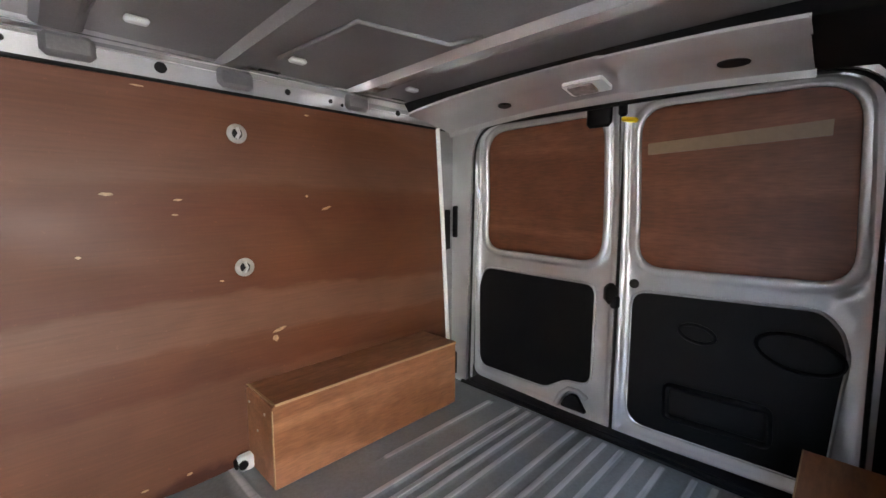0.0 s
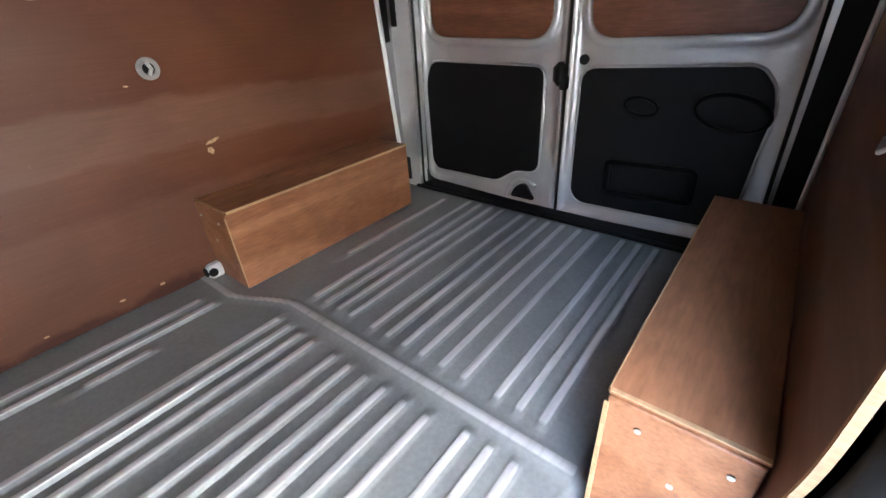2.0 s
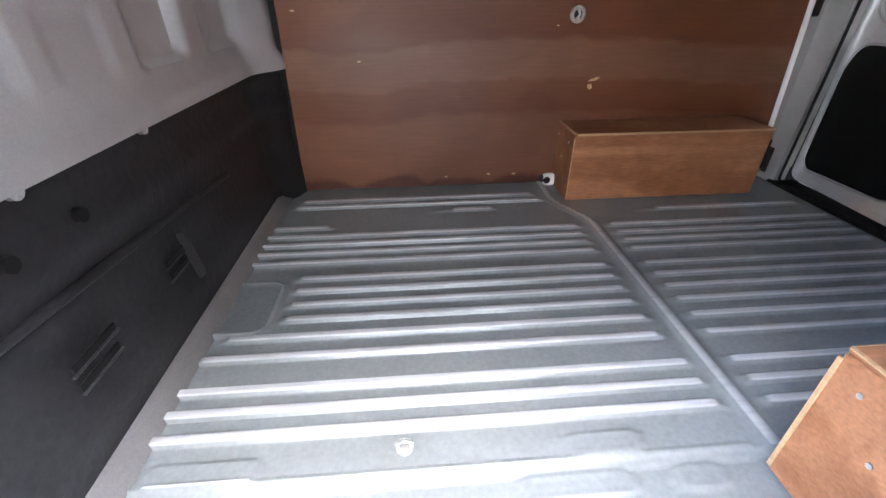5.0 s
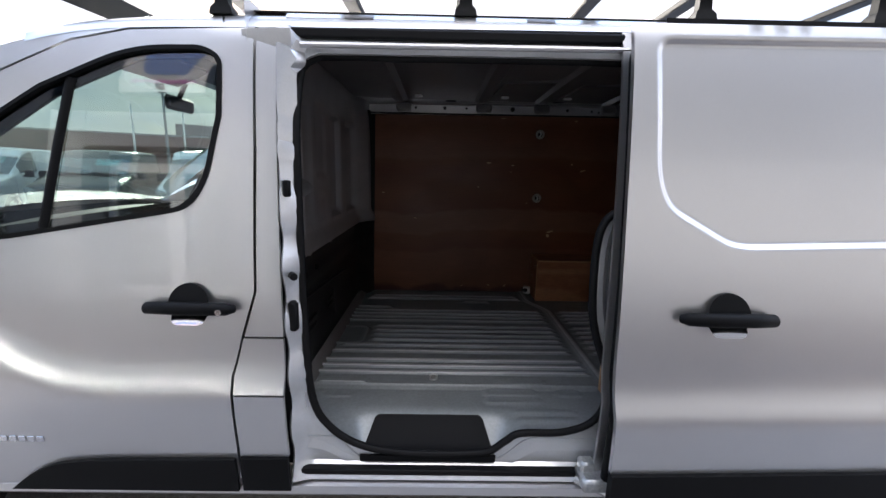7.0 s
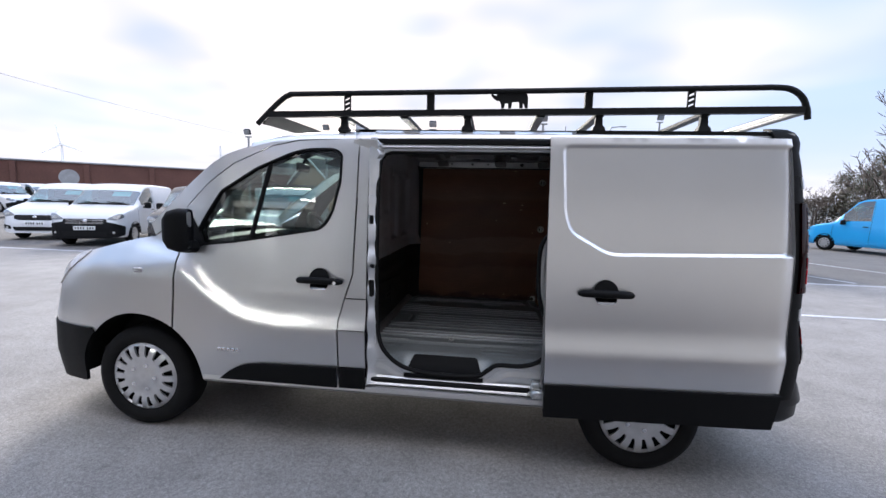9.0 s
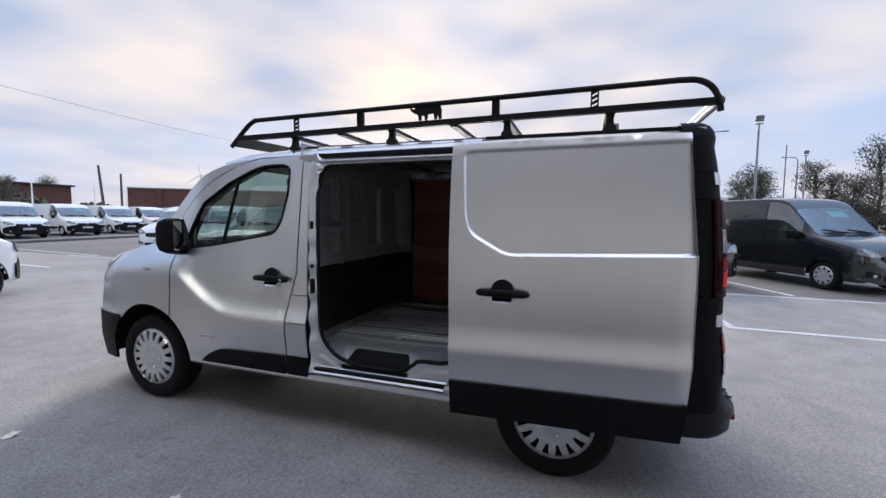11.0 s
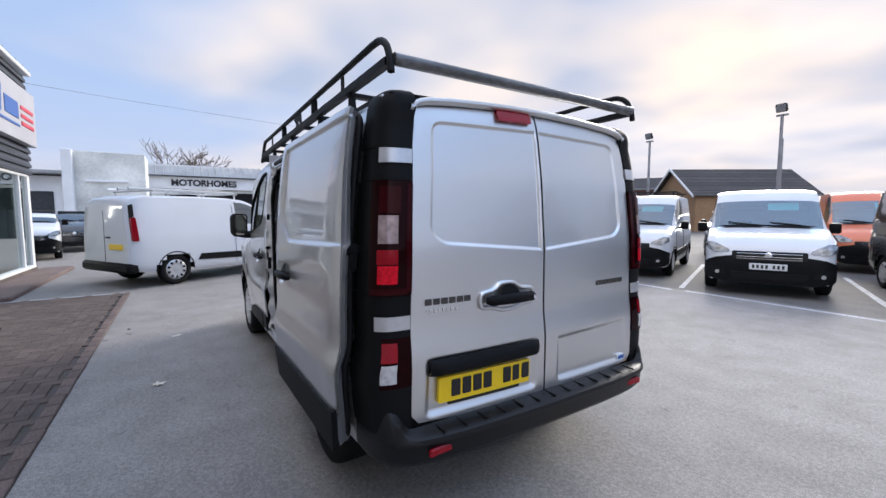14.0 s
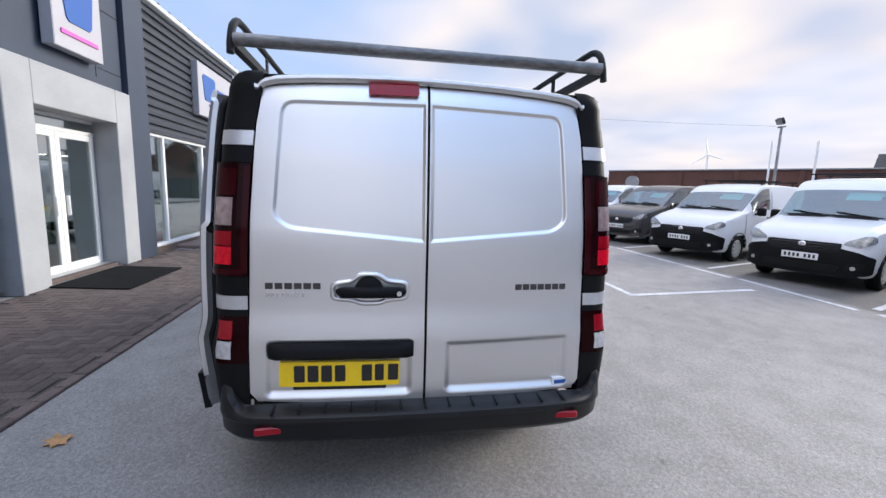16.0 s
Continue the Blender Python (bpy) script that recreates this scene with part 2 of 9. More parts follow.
def veneer_mat(name):
    """Red hardwood ply: veneer leaves in lengthwise bands with ragged borders, streaks, scuffs and a damp lower edge."""
    m = bpy.data.materials.new(name)
    m.use_nodes = True
    n, l = m.node_tree.nodes, m.node_tree.links
    bs = n['Principled BSDF']
    tc = n.new("ShaderNodeTexCoord")

    def tex(stretch, scale, detail, lo, hi, a, b, distort=0.0):
        mp = n.new("ShaderNodeMapping"); mp.inputs['Scale'].default_value = stretch
        l.new(tc.outputs['Object'], mp.inputs[0])
        t = n.new("ShaderNodeTexNoise")
        t.inputs['Scale'].default_value, t.inputs['Detail'].default_value, t.inputs['Distortion'].default_value = scale, detail, distort
        l.new(mp.outputs[0], t.inputs['Vector'])
        r = n.new("ShaderNodeMapRange")
        for k, v in (('From Min', lo), ('From Max', hi), ('To Min', a), ('To Max', b)):
            r.inputs[k].default_value = v
        l.new(t.outputs['Fac'], r.inputs['Value'])
        return r.outputs[0]

    def mth(op, a, b):
        x = n.new("ShaderNodeMath"); x.operation = op
        for i, v in enumerate((a, b)):
            if isinstance(v, (int, float)):
                x.inputs[i].default_value = v
            else:
                l.new(v, x.inputs[i])
        return x.outputs[0]

    sp = n.new("ShaderNodeSeparateXYZ"); l.new(tc.outputs['Object'], sp.inputs[0])
    height = mth('ADD', mth('ADD', sp.outputs['Z'], tex((0.8, 1, 0.3), 1.6, 2, 0.2, 0.8, -0.045, 0.045)), tex((1.2, 1, 3), 7.0, 3, 0.2, 0.8, -0.014, 0.014))
    unit = n.new("ShaderNodeMapRange")
    unit.inputs['From Min'].default_value, unit.inputs['From Max'].default_value = 0.55, 1.95
    l.new(height, unit.inputs['Value'])
    rp = n.new("ShaderNodeValToRGB")
    red, mid, pale, deep = (0.134, 0.048, 0.021), (0.150, 0.059, 0.031), (0.162, 0.074, 0.043), (0.118, 0.037, 0.016)
    stops = ((0.55, mid), (0.86, mid), (0.885, deep), (0.995, red), (1.012, pale), (1.145, pale), (1.165, deep), (1.30, red), (1.45, deep), (1.52, red), (1.55, pale), (1.66, mid), (1.76, red), (1.80, mid))
    els = rp.color_ramp.elements
    for k, (z, c) in enumerate(stops):
        pos = (z - 0.55) / 1.40
        e = els[k] if k < 2 else els.new(pos)
        e.position, e.color = pos, (*c, 1)
    l.new(unit.outputs[0], rp.inputs[0])
    # damp, frayed fringe along the floor
    edge = n.new("ShaderNodeMapRange")
    edge.inputs['From Min'].default_value, edge.inputs['From Max'].default_value = 0.625, 0.600
    l.new(mth('ADD', sp.outputs['Z'], tex((1, 1, 1), 5.0, 6, 0.25, 0.75, -0.045, 0.045)), edge.inputs['Value'])
    damp = n.new("ShaderNodeMix"); damp.data_type = 'RGBA'
    l.new(mth('MULTIPLY', edge.outputs[0], 0.8), damp.inputs['Factor']); l.new(rp.outputs[0], damp.inputs['A'])
    damp.inputs['B'].default_value = (0.050, 0.010, 0.006, 1)
    streak = tex((0.25, 2, 5.0), 26.0, 5, 0.3, 0.7, 0.90, 1.08)
    blotch = tex((0.7, 1, 1.0), 3.2, 5, 0.3, 0.7, 0.80, 1.16, 0.8)
    scuff = tex((1, 1, 1), 70.0, 3, 0.68, 0.80, 1.0, 1.45)
    sc = n.new("ShaderNodeVectorMath"); sc.operation = 'SCALE'
    l.new(damp.outputs['Result'], sc.inputs[0]); l.new(mth('MULTIPLY', mth('MULTIPLY', streak, blotch), scuff), sc.inputs['Scale'])
    l.new(sc.outputs[0], bs.inputs['Base Color'])
    l.new(tex((0.5, 1, 2), 4.0, 4, 0.3, 0.7, 0.40, 0.58), bs.inputs['Roughness'])
    bs.inputs['Specular IOR Level'].default_value = 0.38
    bp = n.new("ShaderNodeBump"); bp.inputs['Strength'].default_value, bp.inputs['Distance'].default_value = 0.06, 0.004
    l.new(streak, bp.inputs['Height']); l.new(bp.outputs[0], bs.inputs['Normal'])
    return m


SILVER = mat("silver_paint", (0.74, 0.737, 0.735), 0.36, 0.95, 1.0, grain_scale=900, grain_amt=0.05, stain=0.03, stain_scale=2.5)
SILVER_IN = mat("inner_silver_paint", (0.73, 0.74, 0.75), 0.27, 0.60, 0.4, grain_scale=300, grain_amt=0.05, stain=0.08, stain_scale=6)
# roof grey; also darkens the sliding door's silver edges for their dim reflection
ROOF_IN = mat("roof_and_edge_grey", (0.22, 0.215, 0.215), 0.40, 0.3, grain_scale=200, grain_amt=0.08, stain=0.12, stain_scale=4)
HARDB = mat("black_hardboard", (0.022, 0.022, 0.024), 0.42, spec=0.35, grain_scale=60, grain_amt=0.2, stain=0.35, stain_scale=7, bump=0.15, bump_scale=40)
# the inner silver again, darkened for the shade at bulkhead and pillar
BULKM = mat("inner_silver_shaded", (0.58, 0.58, 0.59), 0.30, 0.55, 0.3, grain_scale=300, grain_amt=0.05, stain=0.10, stain_scale=6)
PORTALM = mat("weathered_render", (0.38, 0.39, 0.40), 0.85, grain_scale=50, grain_amt=0.05, stain=0.14, stain_scale=1.3, bump=0.1, bump_scale=120)
FLOORM = mat("worn_floor_paint", (0.285, 0.312, 0.318), 0.34, 0.24, 0.0, grain_scale=90, grain_amt=0.08, stain=0.10, stain_scale=5, bump=0.03, bump_scale=120)


def bright_ridges(m, low, high, bare):
    """Highlights on the proud ridges of a pressing, painted in as a paler streaked colour."""
    n, l = m.node_tree.nodes, m.node_tree.links
    b = n['Principled BSDF']
    src = b.inputs['Base Color'].links[0].from_socket
    tc = n.new("ShaderNodeTexCoord")
    sp = n.new("ShaderNodeSeparateXYZ"); l.new(tc.outputs['Object'], sp.inputs[0])
    r = n.new("ShaderNodeMapRange")
    r.inputs['From Min'].default_value, r.inputs['From Max'].default_value = low, high
    l.new(sp.outputs['Z'], r.inputs['Value'])
    t = n.new("ShaderNodeTexNoise"); t.inputs['Scale'].default_value = 30.0
    mp = n.new("ShaderNodeMapping"); mp.inputs['Scale'].default_value = (0.12, 2.0, 1.0)
    l.new(tc.outputs['Object'], mp.inputs[0]); l.new(mp.outputs[0], t.inputs['Vector'])
    r2 = n.new("ShaderNodeMapRange")
    r2.inputs['From Min'].default_value, r2.inputs['From Max'].default_value = 0.25, 0.5
    r2.inputs['To Min'].default_value, r2.inputs['To Max'].default_value = 0.45, 1.0
    l.new(t.outputs['Fac'], r2.inputs['Value'])
    k = n.new("ShaderNodeMath"); k.operation = 'MULTIPLY'
    l.new(r.outputs[0], k.inputs[0]); l.new(r2.outputs[0], k.inputs[1])
    x = n.new("ShaderNodeMix"); x.data_type = 'RGBA'
    l.new(k.outputs[0], x.inputs['Factor']); l.new(src, x.inputs['A'])
    x.inputs['B'].default_value = (*bare, 1)
    l.new(x.outputs['Result'], b.inputs['Base Color'])
    return m


# pale rib tops: their highlights are put into the floor's colour
bright_ridges(FLOORM, 0.5765, 0.5795, (0.62, 0.635, 0.65))
BLACKP = mat("black_plastic", (0.0075, 0.0078, 0.0085), 0.52, spec=0.11, grain_scale=400, grain_amt=0.1, stain=0.15, bump=0.08, bump_scale=500)
DARKIN = mat("dark_lining", (0.006, 0.0065, 0.007), 0.6, spec=0.2, grain_scale=200, grain_amt=0.15, stain=0.25, stain_scale=8, bump=0.1, bump_scale=300)
BUMPERM = mat("textured_bumper_plastic", (0.011, 0.011, 0.012), 0.42, spec=0.30, grain_scale=300, grain_amt=0.1, stain=0.2, stain_scale=6, bump=0.06, bump_scale=500)
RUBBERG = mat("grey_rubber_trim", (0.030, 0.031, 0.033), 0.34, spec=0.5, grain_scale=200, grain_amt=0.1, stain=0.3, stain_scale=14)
BLACKGLOSS = mat("black_gloss", (0.012, 0.012, 0.014), 0.14, coat=0.3, grain_amt=0.02)
RUBBER = mat("tyre_rubber", (0.009, 0.009, 0.0095), 0.8, spec=0.2, grain_scale=120, grain_amt=0.15, stain=0.2, stain_scale=12, bump=0.15, bump_scale=200)
SEALM = mat("seal_rubber", (0.006, 0.006, 0.0065), 0.6, spec=0.2, grain_scale=200, grain_amt=0.1)
RACKM = mat("rack_black_paint", (0.011, 0.0115, 0.012), 0.58, spec=0.20, grain_scale=120, grain_amt=0.15, stain=0.2, stain_scale=9)
ROLLER = mat("scuffed_roller_steel", (0.20, 0.20, 0.20), 0.35, 0.5, grain_scale=80, grain_amt=0.25, stain=0.45, stain_scale=8, stretch=(1, 0.3, 1))
HUBM = mat("hubcap_silver", (0.62, 0.62, 0.63), 0.3, 0.6, 0.3, grain_scale=200, grain_amt=0.05, stain=0.1, stain_scale=20)
CHROME = mat("chrome", (0.75, 0.75, 0.76), 0.12, 1.0, grain_amt=0.01)
ZINC = mat("zinc_plate", (0.60, 0.61, 0.60), 0.35, 0.7, grain_scale=100, grain_amt=0.12, stain=0.2, stain_scale=25)
RED = mat("red_lens", (0.30, 0.003, 0.012), 0.12, coat=0.12, spec=0.3, grain_scale=30, grain_amt=0.1)
REDDEEP = mat("deep_red_lens", (0.013, 0.0004, 0.0012), 0.07, coat=0.0, spec=0.09, grain_scale=30, grain_amt=0.1)
REDLOW = mat("smoked_red_lens", (0.034, 0.001, 0.003), 0.10, coat=0.0, spec=0.12, grain_scale=30, grain_amt=0.1)
REDMID = mat("dark_red_lens", (0.30, 0.002, 0.010), 0.12, coat=0.0, spec=0.2, grain_scale=30, grain_amt=0.1)
REDBRIGHT = mat("bright_red_lens", (0.78, 0.004, 0.022), 0.15, coat=0.0, spec=0.2, grain_scale=60, grain_amt=0.2)
CLEARL = mat("clear_lens", (0.72, 0.70, 0.70), 0.1, 0.3, coat=0.8, grain_scale=40, grain_amt=0.2)
LENSPINK = mat("clear_tail_lens", (0.42, 0.30, 0.29), 0.12, 0.2, coat=0.3, grain_scale=26, grain_amt=0.25, stain=0.35, stain_scale=18)
HEADL = mat("headlamp_glass", (0.30, 0.31, 0.32), 0.12, 0.45, coat=0.8, grain_scale=22, grain_amt=0.32, stain=0.4, stain_scale=14)
ORANGE = mat("amber_lens", (0.8, 0.25, 0.02), 0.2, coat=0.6)
YELLOW = mat("plate_yellow", (0.90, 0.60, 0.010), 0.35, grain_scale=60, grain_amt=0.03, stain=0.05)
EYELET = mat("aged_white_plastic", (0.42, 0.40, 0.36), 0.5, grain_scale=80, grain_amt=0.1, stain=0.2, stain_scale=30)
PLATEW = mat("plate_white", (0.75, 0.76, 0.76), 0.35, grain_scale=60, grain_amt=0.03, stain=0.05)
INK = mat("ink_black", (0.012, 0.012, 0.013), 0.5, grain_amt=0.05)
PLY = veneer_mat("red_plywood")
PLYREAR = wood_mat("rear_window_ply", (0.165, 0.058, 0.028), (0.235, 0.092, 0.048), rough=0.45, along=(2.0, 0.35, 3.2))
PLYEDGE = mat("raw_ply_edge", (0.55, 0.36, 0.20), 0.7, grain_scale=60, grain_amt=0.15, stain=0.2, stain_scale=12, stretch=(0.2, 1, 8))
PLYBOX = wood_mat("box_plywood", (0.25, 0.100, 0.043), (0.36, 0.160, 0.080), band=3.5, rough=0.5)
SPLINTER = mat("splintered_wood", (0.62, 0.42, 0.25), 0.8, grain_scale=80, grain_amt=0.2)
TAPE = mat("brown_tape", (0.30, 0.21, 0.13), 0.35, grain_scale=50, grain_amt=0.06, stain=0.1)
GLASS = glass_mat("van_glass", (0.80, 0.96, 0.90), 0.66)
GLASSD = glass_mat("car_glass", (0.60, 0.92, 0.92), 0.55, 1.95)
SHOWGLASS = glass_mat("shop_glass", (0.88, 0.98, 0.95), 0.85, 2.5)
WHITEPAINT = mat("white_car_paint", (0.68, 0.69, 0.71), 0.25, 0.0, 0.5, grain_scale=200, grain_amt=0.02, stain=0.04)
DARKPAINT = mat("dark_car_paint", (0.008, 0.0072, 0.009), 0.14, 0.0, 0.6, spec=0.4, grain_scale=600, grain_amt=0.1)
GREYPAINT = mat("anthracite_car_paint", (0.010, 0.013, 0.0155), 0.16, 0.0, 0.8, spec=0.4, grain_scale=600, grain_amt=0.1)
BROWNPAINT = mat("brown_grey_car_paint", (0.05, 0.045, 0.045), 0.24, 0.3, 0.5, grain_scale=600, grain_amt=0.1)
SILVERPAINT = mat("pale_silver_car_paint", (0.52, 0.55, 0.60), 0.28, 0.5, 0.6, grain_scale=600, grain_amt=0.06)
ORANGEPAINT = mat("orange_car_paint", (0.72, 0.17, 0.06), 0.3, 0.0, 0.5, grain_amt=0.03)
BLUEPAINT = mat("blue_car_paint", (0.02, 0.42, 0.88), 0.3, 0.0, 0.5, grain_amt=0.03)
CYANCARD = mat("cyan_price_card", (0.20, 0.80, 0.82), 0.5, grain_amt=0.05)
WHITECARD = mat("white_card", (0.78, 0.80, 0.80), 0.6, grain_amt=0.04)


def asphalt_mat():
    """Rolled asphalt: pale chippings in dark binder, mottled patches, oily stains."""
    m = bpy.data.materials.new("asphalt")
    m.use_nodes = True
    n, l = m.node_tree.nodes, m.node_tree.links
    b = n['Principled BSDF']
    b.inputs['Roughness'].default_value, b.inputs['Specular IOR Level'].default_value = 0.80, 0.3
    tc = n.new("ShaderNodeTexCoord")
    def tex(scale, detail, lo, hi, a, z):
        t = n.new("ShaderNodeTexNoise"); t.inputs['Scale'].default_value, t.inputs['Detail'].default_value = scale, detail
        l.new(tc.outputs['Object'], t.inputs['Vector'])
        r = n.new("ShaderNodeMapRange")
        for k, v in (('From Min', lo), ('From Max', hi), ('To Min', a), ('To Max', z)):
            r.inputs[k].default_value = v
        l.new(t.outputs['Fac'], r.inputs['Value'])
        return r.outputs[0]
    vo = n.new("ShaderNodeTexVoronoi"); vo.inputs['Scale'].default_value = 85.0
    l.new(tc.outputs['Object'], vo.inputs['Vector'])
    rp = n.new("ShaderNodeValToRGB")
    rp.color_ramp.elements[0].position, rp.color_ramp.elements[0].color = 0.20, (0.232, 0.215, 0.202, 1)
    rp.color_ramp.elements[1].position, rp.color_ramp.elements[1].color = 0.98, (0.306, 0.286, 0.267, 1)
    e = rp.color_ramp.elements.new(0.60); e.color = (0.263, 0.245, 0.230, 1)
    l.new(vo.outputs['Color'], rp.inputs[0])
    last = rp.outputs[0]
    for sock in (tex(160, 2, 0.35, 0.65, 0.72, 1.28), tex(42, 3, 0.35, 0.65, 0.86, 1.12), tex(3.1, 7, 0.36, 0.64, 0.90, 1.07), tex(0.42, 5, 0.33, 0.67, 0.84, 1.08), tex(7.0, 8, 0.22, 0.36, 0.62, 1.0)):
        x = n.new("ShaderNodeVectorMath"); x.operation = 'SCALE'
        l.new(last, x.inputs[0]); l.new(sock, x.inputs['Scale'])
        last = x.outputs[0]
    # the bays along +y have a darker, newer surface
    sp = n.new("ShaderNodeSeparateXYZ"); l.new(tc.outputs['Object'], sp.inputs[0])
    seam = n.new("ShaderNodeMath"); seam.operation = 'ADD'
    l.new(sp.outputs['Y'], seam.inputs[0]); l.new(tex(1.4, 5, 0.3, 0.7, -0.14, 0.14), seam.inputs[1])
    bay = n.new("ShaderNodeMapRange")
    for k, v in (('From Min', 6.42), ('From Max', 6.60), ('To Min', 1.0), ('To Max', 0.52)):
        bay.inputs[k].default_value = v
    l.new(seam.outputs[0], bay.inputs['Value'])
    x = n.new("ShaderNodeVectorMath"); x.operation = 'SCALE'
    l.new(last, x.inputs[0]); l.new(bay.outputs[0], x.inputs['Scale'])
    l.new(x.outputs[0], b.inputs['Base Color'])
    bp = n.new("ShaderNodeBump"); bp.inputs['Strength'].default_value, bp.inputs['Distance'].default_value = 0.22, 0.003
    l.new(vo.outputs['Distance'], bp.inputs['Height']); l.new(bp.outputs[0], b.inputs['Normal'])
    return m


ASPHALT = asphalt_mat()
LINEP = mat("worn_line_paint", (0.66, 0.66, 0.68), 0.75, grain=(0.34, 0.34, 0.35), grain_scale=26, stain=0.25, stain_scale=2.5, bump=0.2, bump_scale=150)
PAVER = mat("clay_paver", (0.148, 0.110, 0.094), 0.9, grain=(0.082, 0.060, 0.053), grain_scale=70, objvar=0.25, island=0.20, stain=0.25, stain_scale=3, bump=0.4, bump_scale=130)
JOINT = mat("sandy_joint", (0.095, 0.083, 0.075), 0.95, grain_scale=150, grain_amt=0.25, bump=0.3, bump_scale=200)
KERBM = mat("kerb_block", (0.17, 0.12, 0.105), 0.88, grain_scale=60, grain_amt=0.2, objvar=0.2, stain=0.2, bump=0.3, bump_scale=120)
CLAD = mat("dark_cladding", (0.034, 0.040, 0.052), 0.42, 0.2, grain_scale=60, grain_amt=0.05, stain=0.12, stain_scale=2)
NAVY = mat("navy_render_panel", (0.0300, 0.0450, 0.0750), 0.6, grain_scale=60, grain_amt=0.06, stain=0.12, stain_scale=1.5, bump=0.05)
RENDER = mat("white_render", (0.84, 0.85, 0.85), 0.8, grain_scale=50, grain_amt=0.04, stain=0.10, stain_scale=1.3, bump=0.1, bump_scale=120)
# greys of the unseen added wall, picked for the light it throws back
FILL_LOW = mat("fill_wall_low", (0.27, 0.27, 0.275), 0.8, grain_scale=50, grain_amt=0.05, stain=0.12, stain_scale=1.3, bump=0.1, bump_scale=120)
FILL_HIGH = mat("fill_wall_high", (0.11, 0.115, 0.125), 0.55, grain_scale=60, grain_amt=0.04, stain=0.10, stain_scale=1.2, bump=0.05, bump_scale=90)
CREAM = mat("weathered_cream_wall", (0.82, 0.82, 0.76), 0.85, grain_scale=8, grain_amt=0.08, stain=0.3, stain_scale=0.8)
UPVC = mat("white_frame", (0.80, 0.81, 0.81), 0.35, grain_scale=40, grain_amt=0.02, stain=0.05)
SIGNFACE = mat("sign_face", (0.44, 0.435, 0.46), 0.4, grain_amt=0.03, stain=0.08)
SIGNBLUE = mat("sign_blue", (0.02, 0.10, 0.36), 0.4, grain_amt=0.03)
SIGNRED = mat("sign_red", (0.60, 0.03, 0.06), 0.4, grain_amt=0.03)
SIGNPINK = mat("sign_magenta", (0.55, 0.12, 0.42), 0.4, grain_amt=0.03)
MATM = mat("door_mat", (0.014, 0.014, 0.015), 0.95, spec=0.1, grain_scale=120, grain_amt=0.3, stain=0.2, bump=0.5, bump_scale=250)
BRICKFAR = mat("far_red_brick", (0.135, 0.062, 0.048), 0.9, grain_scale=9, grain_amt=0.16, stain=0.2, stain_scale=0.5)
BRICKTAN = mat("tan_brick", (0.40, 0.24, 0.13), 0.9, grain_scale=14, grain_amt=0.16, stain=0.15, stain_scale=0.6)
TILE = mat("dark_roof_tile", (0.065, 0.060, 0.058), 0.8, grain_scale=5, grain_amt=0.15, island=0.25, stain=0.2, stain_scale=0.7)
TILEBROWN = mat("brown_roof_tile", (0.12, 0.075, 0.055), 0.85, grain_scale=5, grain_amt=0.15, stain=0.25, stain_scale=0.7)
SHEETROOF = mat("grey_sheet_roof", (0.38, 0.39, 0.39), 0.6, 0.2, grain_scale=6, grain_amt=0.1, stain=0.2, stain_scale=0.8)
FENCEM = mat("dark_fence", (0.05, 0.055, 0.06), 0.8, grain_scale=12, grain_amt=0.2, stain=0.2)
GALV = mat("galvanised_post", (0.34, 0.35, 0.36), 0.55, 0.5, grain_scale=25, grain_amt=0.12, stain=0.2, stain_scale=3)
WOODPOLE = mat("old_pole", (0.12, 0.09, 0.07), 0.9, grain_scale=20, grain_amt=0.2, stain=0.2)
BARK = mat("winter_bark", (0.105, 0.085, 0.072), 0.95, grain_scale=12, grain_amt=0.25, stain=0.25)
TWIG = mat("winter_twigs", (0.20, 0.165, 0.14), 0.95, grain_scale=6, grain_amt=0.25)
HEDGE = mat("winter_hedge", (0.135, 0.115, 0.085), 0.95, grain_scale=3, grain_amt=0.25, island=0.35)
LEAFM = mat("evergreen_leaf", (0.11, 0.115, 0.075), 0.8, grain_scale=4, grain_amt=0.3, island=0.4)
LEAFDRY = mat("dry_leaf", (0.55, 0.30, 0.13), 0.8, grain_scale=60, grain_amt=0.2, stain=0.2, stain_scale=20)
LEAFPALE = mat("pale_leaf", (0.72, 0.66, 0.55), 0.8, grain_scale=60, grain_amt=0.12)
VISOR = mat("grey_visor", (0.20, 0.20, 0.20), 0.8, grain_scale=200, grain_amt=0.1)
SEATM = mat("seat_fabric", (0.04, 0.042, 0.046), 0.9, grain_scale=200, grain_amt=0.2, stain=0.1, bump=0.2, bump_scale=300)
LAMPGLOW = glow_mat("courtesy_lamp_lit", (1.0, 0.75, 0.42), 4.0)
ROOMWALL = mat("showroom_wall", (0.72, 0.74, 0.72), 0.9, grain_amt=0.03, stain=0.08)
ROOMFLOOR = mat("showroom_floor", (0.30, 0.30, 0.30), 0.3, grain_amt=0.05, stain=0.1)
HILLM = mat("far_hill", (0.15, 0.15, 0.14), 0.95, grain_scale=0.05, grain_amt=0.2, stain=0.3, stain_scale=0.02)


# ---- mesh tools ----
def lerp_table(table, v):
    xs = [a for a, *_ in table]
    return np.interp(v, xs, [b for _, b in table])


def sstep(a, b, v):
    t = min(1.0, max(0.0, (v - a) / (b - a)))
    return t * t * (3 - 2 * t)


def resample(poly, step, closed=True):
    out = []
    n = len(poly)
    for i in range(n if closed else n - 1):
        a, b = Vector(poly[i]), Vector(poly[(i + 1) % n])
        k = max(1, int(math.ceil((b - a).length / step)))
        out += [tuple(a.lerp(b, j / k)) for j in range(k)]
    if not closed:
        out.append(tuple(poly[-1]))
    return out


